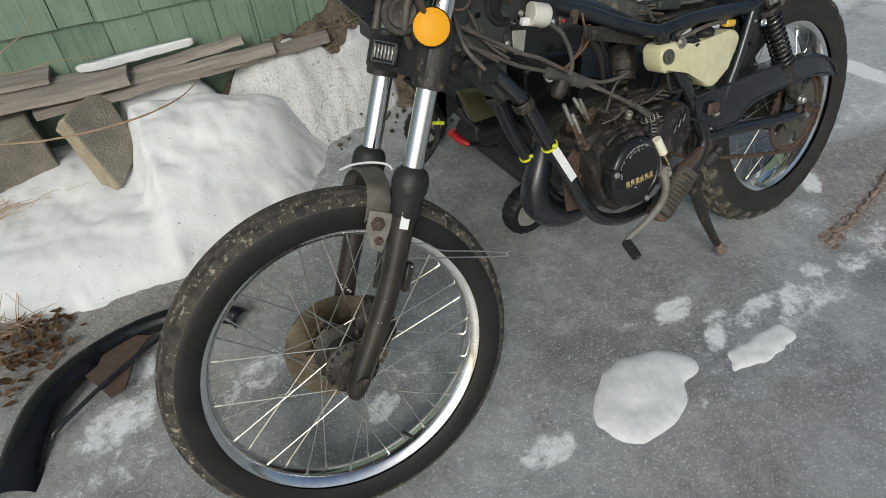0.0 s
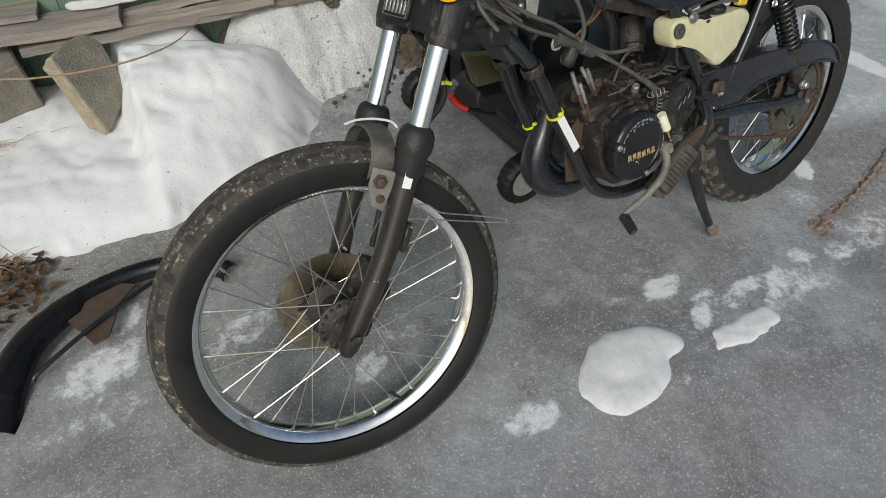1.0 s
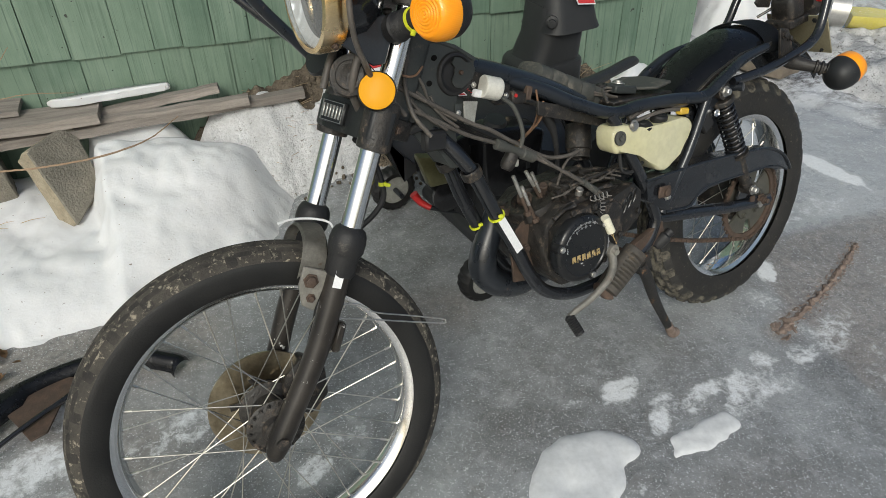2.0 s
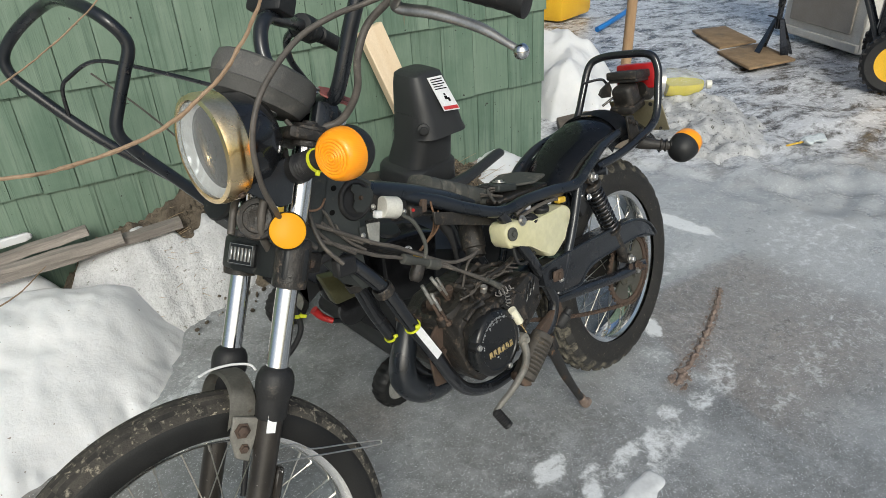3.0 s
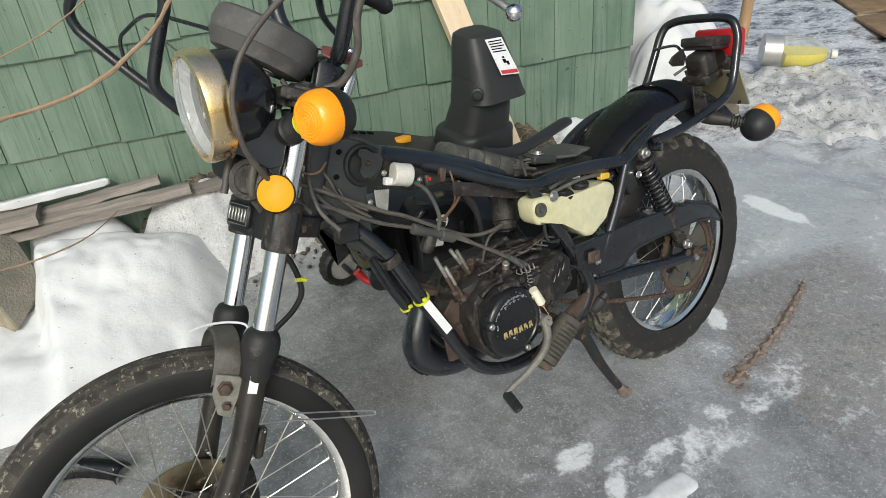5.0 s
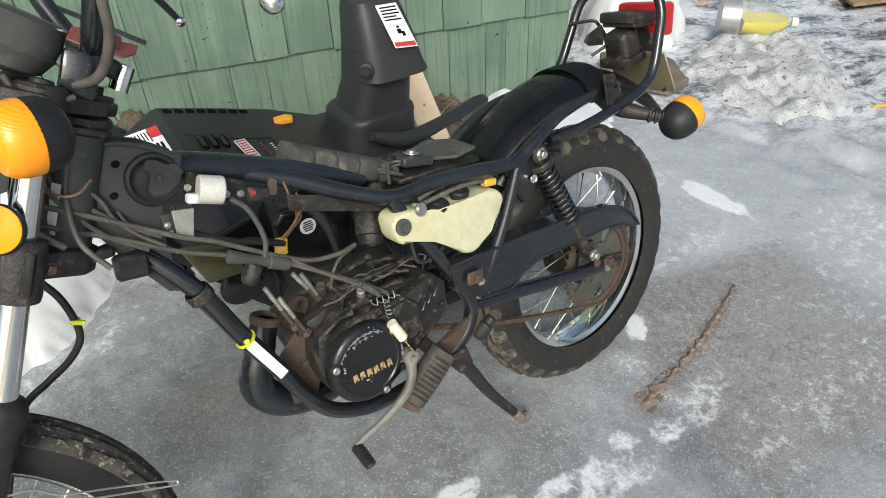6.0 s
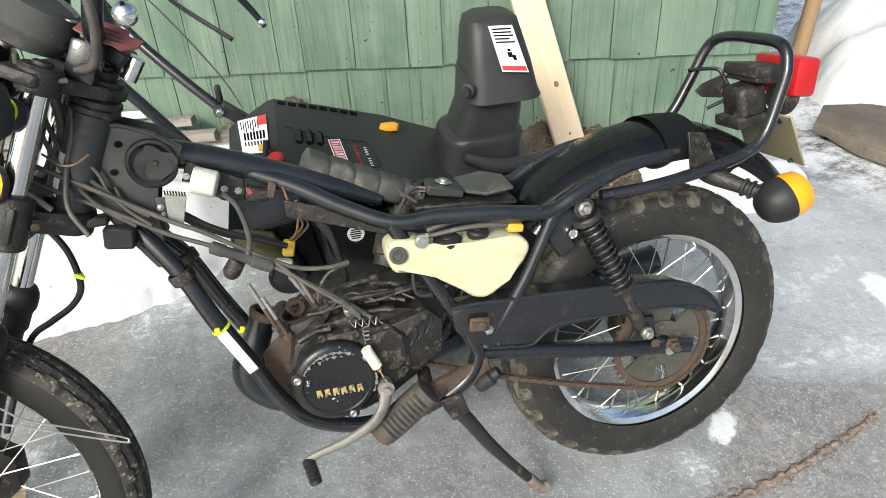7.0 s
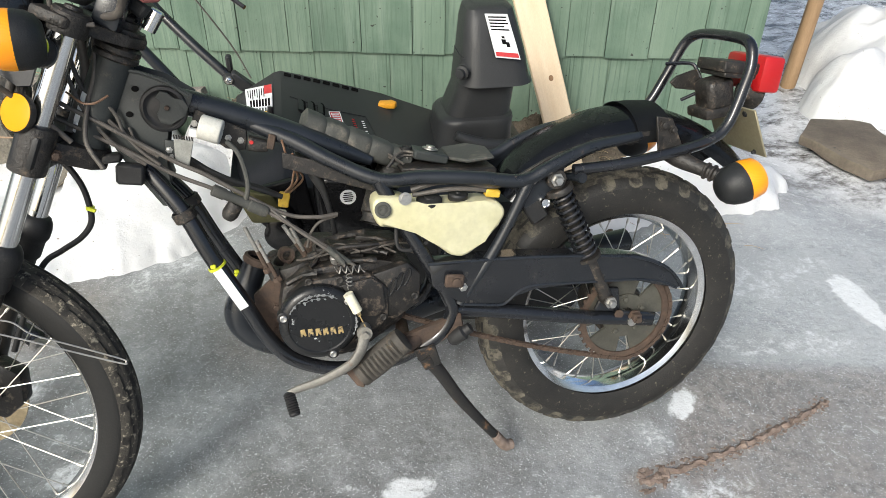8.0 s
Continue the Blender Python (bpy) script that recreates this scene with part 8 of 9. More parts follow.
for bars, mt, nm in (([(0.10, 0.90, 0.06, 0.09), (0.10, 0.86, 0.13, 0.16), (0.10, 0.90, 0.20, 0.23), (0.10, 0.70, 0.27, 0.30), (0.10, 0.88, 0.34, 0.37), (0.46, 0.58, 0.50, 0.55), (0.42, 0.60, 0.57, 0.68), (0.58, 0.72, 0.63, 0.74)], ink_hole_black, "label_print"), ([(0.04, 0.96, 0.87, 0.97)], ink_red, "label_strip")):
    bm = bmesh.new()
    for q in bars:
        quad_plate(bm, on_label(*q), -0.0006)
    part(nm, bm, mt, lb)
bm = bmesh.new()
tube(bm, [(0.33, -0.085, 0.475), (0.40, -0.088, 0.445), (0.47, -0.070, 0.432), (0.58, -0.035, 0.425), (0.70, 0.00, 0.425), (0.73, 0.005, 0.420)], [0.012, 0.019, 0.018, 0.016, 0.016, 0.010], 14, 5)
part("chute_crank", bm, blower_plastic, blower, "black chute turning bar")
# wheels
for y in (-0.248, 0.262):
    bm = bmesh.new()
    wm = Matrix.Translation((0.035, y, 0.072)) @ AXLE
    rings = []
    for k in range(80):
        a = 2 * math.pi * k / 80
        g = 0.003 if k % 4 in (0, 1) else 0.0
        rings.append([bm.verts.new(wm @ Vector((r * math.cos(a), r * math.sin(a), h))) for r, h in ((0.046, -0.022), (0.060, -0.024), (0.069 - g, -0.018), (0.072 - g, -0.006), (0.072 - g, 0.006), (0.069 - g, 0.018), (0.060, 0.024), (0.046, 0.022))])
    for k in range(80):
        p, q = rings[k], rings[(k + 1) % 80]
        for j in range(8):
            bm.faces.new((p[j], p[(j + 1) % 8], q[(j + 1) % 8], q[j]))
    wh = part("wheel", bm, rubber, blower, "small black rubber wheel")
    bm = bmesh.new()
    lathe(bm, [(0.048, -0.016), (0.048, 0.016), (0.02, 0.010), (0.012, 0.018), (0, 0.018)], wm, 28)
    part("rim", bm, mottled_zinc, wh, "dirty grey wheel disc")
for y0, y1 in ((-0.25, -0.19), (0.20, 0.26)):
    bm = bmesh.new()
    rod(bm, (0.035, y0, 0.072), (0.035, y1, 0.072), 0.008)
    part("wheel_axle", bm, frame_paint, blower, "black wheel axle stub")
bm = bmesh.new()
prism(bm, [(0.10, 0.05), (0.30, 0.05), (0.30, 0.24), (0.20, 0.17), (0.10, 0.08)], -0.20, 0.20, bevel=0.01)
part("chassis", bm, blower_plastic, blower, "black blower chassis")
bm = bmesh.new()
tube(bm, [(-0.035, -0.01, 0.215), (-0.02, -0.02, 0.19), (0.0, -0.04, 0.175)], [0.012, 0.010, 0.008], 10, 3)
red_lever = part("red_lever", bm, red_plastic, blower, "red plastic lever end")
bm = bmesh.new()
tube(bm, [(-0.004, -0.036, 0.177), (0.08, -0.06, 0.15), (0.20, -0.08, 0.14)], [0.007, 0.007, 0.007], 8, 3)
part("lever_arm", bm, frame_paint, red_lever, "black lever arm")

# handle: two side tubes and a tall loop
HANDLE = [(0.560, 2.175, 0.545), (0.458, 2.20, 0.634), (0.36, 2.235, 0.725), (0.27, 2.285, 0.828), (0.240, 2.302, 0.872), (0.243, 2.300, 0.915), (0.285, 2.27, 0.965), (0.345, 2.19, 1.015), (0.375, 2.04, 1.033), (0.415, 1.96, 1.010), (0.442, 1.945, 0.965), (0.424, 1.945, 0.915), (0.402, 1.945, 0.865), (0.385, 1.945, 0.812), (0.410, 1.945, 0.765), (0.47, 1.942, 0.690), (0.56, 1.935, 0.575), (0.62, 1.93, 0.50)]
inv = BLOWER.inverted()
bm = bmesh.new()
tube(bm, [inv @ Vector(p) for p in HANDLE], 0.0118, 14, 5)
handle = part("handle", bm, frame_paint, blower, "black bent steel tube handle")
bm = bmesh.new()
tube(bm, [inv @ Vector(p) for p in [(0.322, 2.25, 0.775), (0.325, 2.24, 0.835), (0.345, 2.225, 0.862), (0.40, 2.18, 0.895), (0.48, 2.08, 0.885), (0.60, 1.95, 0.850), (0.70, 1.90, 0.80)]], 0.0045, 8, 5)
part("control_bail", bm, black_paint, handle, "thin black control rod")
bm = bmesh.new()
tube(bm, [inv @ Vector(p) for p in [(0.385, 2.20, 0.868), (0.47, 2.19, 0.77), (0.56, 2.18, 0.64), (0.60, 2.17, 0.56)]], 0.0022, 6, 4)
part("control_cable", bm, cable_black, handle)
bm = bmesh.new()
HJ = inv @ Vector((0.548, 2.162, 0.560))
lathe(bm, [(0.014, -0.008), (0.014, 0.008), (0.008, 0.010), (0, 0.011)], axis(HJ, (0.2, -0.95, 0.2)), 18)
box(bm, inv @ Vector((0.575, 2.175, 0.545)), (0.07, 0.026, 0.030), Matrix.Rotation(radians(42), 4, "Y"), bevel=0.004)
box(bm, inv @ Vector((0.545, 2.19, 0.590)), (0.014, 0.02, 0.04), bevel=0.004)
part("handle_knuckle", bm, blower_plastic, handle, "black plastic knuckle with a bright bolt")
bm = bmesh.new()
bolt(bm, HJ + Vector((0, -0.010, 0)), (0.2, -0.95, 0.2), 0.007, 0.005)
part("knuckle_bolt", bm, chrome, handle)


# ---- timber, blocks and litter along the shed
def plank(label, a, b, width, thick, turn=0.0, mat=None):
    """A sawn board from a to b, with uneven ends."""
    a, b = Vector(a), Vector(b)
    d = b - a
    n = 14
    bm = bmesh.new()
    rows = []
    for i in range(n + 1):
        s = i / n
        jag = 0.006 * noise.noise(Vector((s * 7, a.x * 5, a.y))) 
        rows.append([bm.verts.new((s * d.length + (0.004 * noise.noise(Vector((k, s, a.x * 9))) if i in (0, n) else 0), y + jag, z + jag * 0.7)) for k, (y, z) in enumerate(((-width / 2, 0), (-width / 2 + 0.004, thick), (0, thick + 0.001), (width / 2 - 0.004, thick), (width / 2, 0)))])
    for p, q in zip(rows, rows[1:]):
        for k in range(5):
            bm.faces.new((p[k], p[(k + 1) % 5], q[(k + 1) % 5], q[k]))
    bm.faces.new(rows[0]), bm.faces.new(rows[-1])
    m = Matrix.Translation(a) @ d.to_track_quat("X", "Z").to_matrix().to_4x4() @ Matrix.Rotation(radians(turn), 4, "X")
    ob = part("plank", bm, mat or grey_wood, label=label, m=m, sharp=0.5)
    return tagged(ob, category="plank", group="boards along the shed")


plank("wide weathered grey board lying on concrete blocks", (-1.10, 2.630, 0.292), (-0.062, 2.632, 0.300), 0.115, 0.028, 3)
plank("short split grey board lying on the wide board", (-1.0, 2.665, 0.345), (-0.272, 2.672, 0.336), 0.090, 0.014, 6)
plank("long narrow weathered board beside the shed wall", (-0.25, 2.672, 0.262), (0.282, 2.640, 0.325), 0.045, 0.022, -4)
plank("long narrow weathered board with a broken end", (-0.30, 2.640, 0.258), (0.364, 2.580, 0.302), 0.040, 0.024, 3)
plank("long weathered board pointing at the soil bank", (-0.34, 2.600, 0.250), (0.534, 2.606, 0.290), 0.045, 0.024, 0)
bm = bmesh.new()
TONGUE = [(-0.20, 2.647), (-0.10, 2.668), (0.02, 2.681), (0.115, 2.682), (0.135, 2.668), (0.02, 2.650), (-0.12, 2.634)]
prism(bm, [(float(q[0]), float(q[1])) for q in glide(TONGUE + TONGUE[:1], 6)[:-1]], 0.338, 0.359, Matrix.Identity(4), 0.006, 3)
for v in bm.verts:
    v.co += 0.0022 * noise.noise_vector(v.co * 45)
tagged(part("snow_patch", bm, snow, label="small tongue of snow lying on the boards by the wall", sharp=9), category="snow", kind="stuff")


def concrete_block(label, m, sx, sy, sz):
    """A broken piece of hollow concrete block."""
    bm = bmesh.new()
    box(bm, (0, 0, 0), (sx, sy, sz), bevel=0.006)
    bmesh.ops.subdivide_edges(bm, edges=[e for e in bm.edges if e.calc_length() > 0.05], cuts=5, use_grid_fill=True)
    for v in bm.verts:
        v.co += 0.006 * Vector((noise.noise(v.co * 22), noise.noise(v.co * 22 + Vector((5, 0, 0))), noise.noise(v.co * 22 + Vector((0, 7, 0)))))
    ob = part("concrete_block", bm, concrete, label=label, m=m, sharp=0.6)
    return tagged(ob, category="concrete block", group="blocks under the boards")


# a broken block, face up, its sides coloured paler and tanner than the face
n_ = Vector((0.66, -0.50, 0.56)).normalized()
e1 = Vector((-n_.y, n_.x, 0)).normalized()
bm = bmesh.new()
prism(bm, [(0.037, 0.083), (0.089, 0.067), (0.044, -0.106), (-0.109, -0.163), (-0.075, 0.071)], -0.062, 0.0, Matrix.Identity(4), 0.004, 1)
bmesh.ops.subdivide_edges(bm, edges=[e for e in bm.edges if e.calc_length() > 0.03], cuts=4, use_grid_fill=True)
for v in bm.verts:
    side = 1.0 if v.co.z < -0.006 else 0.25
    v.co += side * (0.010 * noise.noise_vector(v.co * 26) + 0.005 * noise.noise_vector(v.co * 70))
broken = part("concrete_block", bm, concrete, label="broken concrete block tilted in the snow under a board", m=Matrix.Translation((-0.165, 2.505, 0.235)) @ Matrix((e1, n_.cross(e1), n_)).transposed().to_4x4(), sharp=0.6)
broken.data.materials.append(concrete_pale)
for f in broken.data.polygons:
    f.material_index = int(f.normal.z < 0.6)
tagged(broken, category="concrete block", group="blocks under the boards")
concrete_block("grey concrete block under the wide board", Matrix.Translation((-0.455, 2.60, 0.135)) @ Euler((radians(5), radians(-6), radians(18))).to_matrix().to_4x4(), 0.20, 0.19, 0.25)
concrete_block("grey concrete block under the boards", Matrix.Translation((-0.90, 2.60, 0.13)) @ Euler((0, 0, radians(-5))).to_matrix().to_4x4(), 0.22, 0.19, 0.25)

# new pine board leaning on the wall
A_, B_ = Vector((1.462, 2.560, 0.135)), Vector((1.256, 2.672, 0.768))
bm = bmesh.new()
L2 = (B_ - A_).length
box(bm, (0, 0, L2 / 2), (0.089, 0.038, L2), bevel=0.003)
M2 = Matrix.Translation(A_) @ Matrix.Rotation(math.atan2(B_.x - A_.x, B_.z - A_.z), 4, "Y") @ Matrix.Rotation(-math.atan2(B_.y - A_.y, math.hypot(B_.x - A_.x, B_.z - A_.z)), 4, "X") @ Matrix.Rotation(radians(8), 4, "Z")
board = tagged(part("pine_board", bm, pine, label="new pale pine board leaning against the green shed", m=M2), category="board")
knot_wood = surf("knot_wood", (0.22, 0.12, 0.06), (0.34, 0.20, 0.10), 0.6, 0, 60, 200, 0.2)
for x, z, r in ((0.008, 0.30, 0.0075), (0.005, 0.145, 0.004)):
    bm = bmesh.new()
    lathe(bm, [(r, 0), (r * 0.9, 0.0012), (r * 0.4, 0.0006), (0, 0.0012)], axis((x, -0.0185, z), (0, -1, 0)), 16, wide=1.3)
    part("knot", bm, knot_wood, board, "brown knot")


# the torn-off front fender on the ice
bm = bmesh.new()
ARC = [(-0.445, 1.515, 0.018), (-0.425, 1.60, 0.045), (-0.385, 1.70, 0.060), (-0.315, 1.775, 0.064), (-0.225, 1.830, 0.062), (-0.12, 1.858, 0.060), (-0.02, 1.850, 0.058), (0.065, 1.812, 0.050), (0.085, 1.79, 0.042)]
line = glide(ARC, 5)
rows = []
for i, q in enumerate(line):
    d = line[min(i + 1, len(line) - 1)] - line[max(i - 1, 0)]
    side = Vector((d[1], -d[0], 0)).normalized()
    s = i / (len(line) - 1)
    w = 0.055 + 0.035 * (1 - s) ** 2 if s < 0.45 else 0.045
    row = []
    for k in range(11):
        a = radians(-60 + 150 * k / 10)
        row.append(bm.verts.new(Vector(q[:3]) + side * (w * 0.55 * math.sin(a) + w * 0.3) + Vector((0, 0, 0.032 * (math.cos(a) - 1) - 0.008))))
    rows.append(row)
for a, b in zip(rows, rows[1:]):
    for k in range(10):
        bm.faces.new((a[k], a[k + 1], b[k + 1], b[k]))
bmesh.ops.solidify(bm, geom=bm.faces[:], thickness=0.0025)
loose = part("loose_fender", bm, black_paint, label="bent black motorcycle fender lying on the ice")
tagged(loose, category="fender")
loose.location = (0.022, 0.012, 0.0)
bm = bmesh.new()
prism(bm, [(-0.30, 1.79), (-0.20, 1.83), (-0.135, 1.80), (-0.17, 1.755), (-0.19, 1.66), (-0.22, 1.645), (-0.255, 1.70), (-0.29, 1.75)], 0.030, 0.034, Matrix.Identity(4), 0.001, 1)
part("fender_bracket", bm, rust, loose, "rusty pressed fender bracket")
bm = bmesh.new()
tube(bm, [(-0.340, 1.600, 0.020), (-0.325, 1.612, 0.030), (-0.22, 1.690, 0.045), (-0.115, 1.775, 0.040), (-0.06, 1.81, 0.030)], 0.0055, 10, 4)
part("fender_rod", bm, black_paint, loose, "thin black fender rod")

# twigs
TWIGS = [
    ([(-0.42, 2.40, 0.30), (-0.25, 2.35, 0.30), (-0.06, 2.345, 0.305), (0.07, 2.42, 0.30), (0.155, 2.54, 0.305)], [0.0035, 0.0038, 0.004, 0.003, 0.002], "long bare twig arching over the snow"),
    ([(-0.10, 1.55, 0.98), (0.05, 1.36, 1.00), (0.225, 1.25, 1.003), (0.291, 1.245, 1.001), (0.366, 1.24, 1.016), (0.419, 1.24, 1.045), (0.45, 1.24, 1.072), (0.485, 1.24, 1.123), (0.50, 1.24, 1.18)], [0.003, 0.003, 0.003, 0.003, 0.0032, 0.003, 0.003, 0.0025, 0.002], "thin bare branch hanging before the headlight"),
    ([(-0.10, 2.10, 0.84), (0.05, 1.98, 0.87), (0.171, 1.90, 0.916), (0.276, 1.89, 0.961), (0.387, 1.88, 1.034), (0.47, 1.87, 1.11)], [0.002, 0.002, 0.0022, 0.0022, 0.002, 0.0015], "thin bare branch by the blower handle"),
    ([(-0.50, 2.62, 0.40), (-0.40, 2.60, 0.45), (-0.36, 2.60, 0.52), (-0.345, 2.62, 0.62)], [0.004, 0.0035, 0.003, 0.002], "dry weed stalk by the boards"),
    ([(-0.42, 2.60, 0.42), (-0.33, 2.585, 0.40), (-0.22, 2.58, 0.41), (-0.10, 2.575, 0.40)], [0.002, 0.002, 0.002, 0.0012], "thin dry stalk over the boards"),
    ([(-0.40, 2.60, 0.43), (-0.33, 2.60, 0.46), (-0.27, 2.61, 0.49), (-0.23, 2.62, 0.53)], [0.002, 0.002, 0.002, 0.0012], "thin dry stalk by the shed wall"),
]
for pts, r, lbl in TWIGS:
    bm = bmesh.new()
    tube(bm, pts, [0.68 * q for q in r], 7, 22)
    for v in bm.verts:
        v.co += 0.0010 * noise.noise_vector(v.co * 60) + 0.0007 * noise.noise_vector(v.co * 190)
    tagged(part("twig", bm, twig_bark, label=lbl), category="twig")
# the long branches grow from a shrub past the picture's left edge
bm = bmesh.new()
tube(bm, [(-0.75, 2.35, -0.02), (-0.62, 2.25, 0.35), (-0.45, 2.0, 0.70), (-0.25, 1.75, 0.92), (-0.10, 1.55, 0.98)], [0.010, 0.008, 0.006, 0.004, 0.003], 8, 5)
tube(bm, [(-0.62, 2.25, 0.35), (-0.45, 2.25, 0.62), (-0.25, 2.18, 0.78), (-0.10, 2.10, 0.84)], [0.006, 0.005, 0.003, 0.002], 8, 5)
tagged(part("shrub", bm, twig_bark, label="bare leafless shrub standing beside the snow bank"), category="shrub")


def tuft(name, label, cx, cy, n, spread, length, mat, seed, up=0.6, z=None):
    """Dry stems lying and standing about one spot."""
    rg = random.Random(seed)
    bm = bmesh.new()
    for _ in range(n):
        x, y = cx + rg.gauss(0, spread), cy + rg.gauss(0, spread * 0.6)
        z0 = (ground_z(x, y) if z is None else z) - 0.004
        a, l = rg.uniform(0, 6.28), length * rg.uniform(0.5, 1.3)
        e = rg.uniform(0.05, up)
        d = Vector((math.cos(a), math.sin(a), e)) * l
        bend = Vector((rg.gauss(0, 0.2), rg.gauss(0, 0.2), 0.25)) * l * 0.5
        tube(bm, [Vector((x, y, z0)), Vector((x, y, z0)) + d * 0.5 + bend * 0.4, Vector((x, y, z0)) + d], [0.0011, 0.0009, 0.0005], 4, 2)
    return tagged(part(name, bm, mat, label=label), category="dry grass", kind="stuff")


tuft("dry_grass", "tuft of dry grass on the soil bank", 1.50, 2.62, 150, 0.10, 0.10, straw, 1)
tuft("dry_grass", "dead grass on the soil bank behind the snow blower", 0.95, 2.62, 90, 0.14, 0.07, straw, 2)
tuft("dry_grass", "dry stems along the soil bank", 1.75, 2.52, 90, 0.14, 0.07, straw, 3, up=0.3)
tuft("dry_grass", "dry grass by the end of the boards", 0.46, 2.60, 110, 0.07, 0.06, straw, 4)
tuft("dry_leaves", "brown dead stems and leaves at the edge of the snow", -0.48, 1.98, 70, 0.05, 0.10, twig_bark, 5, up=0.5, z=0.02)
tuft("dry_grass", "dry grass under the concrete blocks", -0.52, 2.42, 80, 0.06, 0.08, straw, 6, up=0.4, z=0.10)
LEAF = random.Random(31)
bm = bmesh.new()
for _ in range(150):
    x, y = LEAF.gauss(-0.405, 0.050), LEAF.gauss(1.925, 0.075)
    l, w = LEAF.uniform(0.012, 0.034), LEAF.uniform(0.006, 0.013)
    m_ = Matrix.Translation((x, y, ground_z(x, y) + LEAF.uniform(0.004, 0.026))) @ Euler((LEAF.gauss(0, 0.35), LEAF.gauss(0, 0.35), LEAF.uniform(0, 6.28))).to_matrix().to_4x4()
    curl = LEAF.uniform(0.1, 0.5)
    mid_ = [bm.verts.new(m_ @ Vector((l * u, 0, curl * l * u * u))) for u in (-0.5, -0.2, 0.15, 0.5)]
    for sd in (-1, 1):
        out = [bm.verts.new(m_ @ Vector((l * u, sd * w * k, curl * l * u * u + 0.35 * w * k))) for u, k in ((-0.22, 0.9), (0.15, 0.7))]
        bm.faces.new((mid_[0], mid_[1], out[0]))
        bm.faces.new((mid_[1], mid_[2], out[1], out[0]))
        bm.faces.new((mid_[2], mid_[3], out[1]))
bmesh.ops.solidify(bm, geom=bm.faces[:], thickness=0.0006)
tagged(part("dry_leaves", bm, leaf_brown, label="brown curled dead leaves at the edge of the snow"), category="dead leaves", kind="stuff")
rg = random.Random(9)
bm = bmesh.new()
for _ in range(900):
    x, y = rg.uniform(0.20, 1.64), 2.66 - abs(rg.gauss(0, 0.11))
    s = rg.uniform(0.003, 0.013)
    m_ = Matrix.Translation((x, y, ground_z(x, y) + 0.016 + s * 0.2)) @ Euler((rg.uniform(0, 6), rg.uniform(0, 6), rg.uniform(0, 6))).to_matrix().to_4x4()
    bmesh.ops.create_icosphere(bm, subdivisions=1, radius=s, matrix=m_ @ Matrix.Diagonal((1, rg.uniform(0.5, 1), rg.uniform(0.4, 0.8), 1)))
tagged(part("clods", bm, soil, label="crumbled soil clods and pebbles on the bank"), category="soil", kind="stuff")


def berm_sheet():
    xs_, ys_ = np.arange(0.0, 2.22, 0.009), np.arange(2.45, 2.70, 0.009)

    def h(x, y):
        e = step01(y, 2.48, 2.56) * step01(x, 0.05, 0.25) * (1 - step01(x, 1.58, 1.76))
        return ground_z(x, y) - 0.012 + e * (0.036 + 0.036 * noise.noise(Vector((x * 24, y * 24, 0))) + 0.024 * noise.noise(Vector((x * 55, y * 55, 3))))
    return grid_sheet(list(xs_), list(ys_), h)


tagged(part("soil_bank", berm_sheet(), soil, label="bank of crumbling brown soil along the shed foot", sharp=9), category="soil", kind="structure")

# rusty strip frozen into the ice, slab edge, flat stone
bm = bmesh.new()
FLAKES = random.Random(17)
ridge = []
for k in range(61):
    u = k / 60
    x, y = 1.500 + 0.470 * u, 1.475 + 0.237 * u - 0.018 * math.sin(math.pi * u)
    ridge.append((x + FLAKES.gauss(0, 0.0015), y + FLAKES.gauss(0, 0.0025), ground_z(x, y) - 0.001))
tube(bm, ridge, [FLAKES.uniform(0.005, 0.011) for _ in ridge], 7, 2, flat=0.8)
for k in range(460):
    u = FLAKES.random()
    r = FLAKES.uniform(0.001, 0.0040) * (2.0 if u < 0.12 else 1.0)
    q = Vector((1.500 + 0.470 * u + FLAKES.gauss(0, 0.005), 1.475 + 0.237 * u - 0.018 * math.sin(math.pi * u) + FLAKES.gauss(0, 0.010 if u > 0.12 else 0.018), 0.0))
    q.z = ground_z(q.x, q.y) + 0.001
    bmesh.ops.create_icosphere(bm, subdivisions=1, radius=r, matrix=Matrix.Translation(q) @ Matrix.Rotation(0.455 + FLAKES.gauss(0, 0.5), 4, "Z") @ Matrix.Diagonal((1.6, 0.7, 0.5, 1)))
for v in bm.verts:
    v.co += 0.0018 * noise.noise_vector(v.co * 150)
tagged(part("rusty_strip", bm, strip_rust, label="crumbling rusty metal strip frozen into the ice"), category="scrap metal", kind="stuff")
bm = bmesh.new()
prism(bm, [(2.400, 3.01), (2.485, 2.80), (2.53, 2.72), (2.66, 2.76), (2.73, 2.95), (2.71, 3.12), (2.63, 3.17), (2.50, 3.16)], 0.030, 0.072, Matrix.Identity(4), 0.006)
bmesh.ops.subdivide_edges(bm, edges=[e for e in bm.edges if e.calc_length() > 0.08], cuts=3, use_grid_fill=True)
for v in bm.verts:
    v.co += 0.010 * noise.noise_vector(v.co * 9)
tagged(part("flat_stone", bm, slate, label="flat brown stone slab in the trodden snow"), category="stone")
bm = bmesh.new()
prism(bm, [(2.46, 3.06), (2.53, 2.79), (2.63, 2.81), (2.67, 3.08)], -0.03, 0.05, Matrix.Identity(4), 0.01)
tagged(part("stone", bm, soil, label="dark rubble under the flat stone slab"), category="stone")

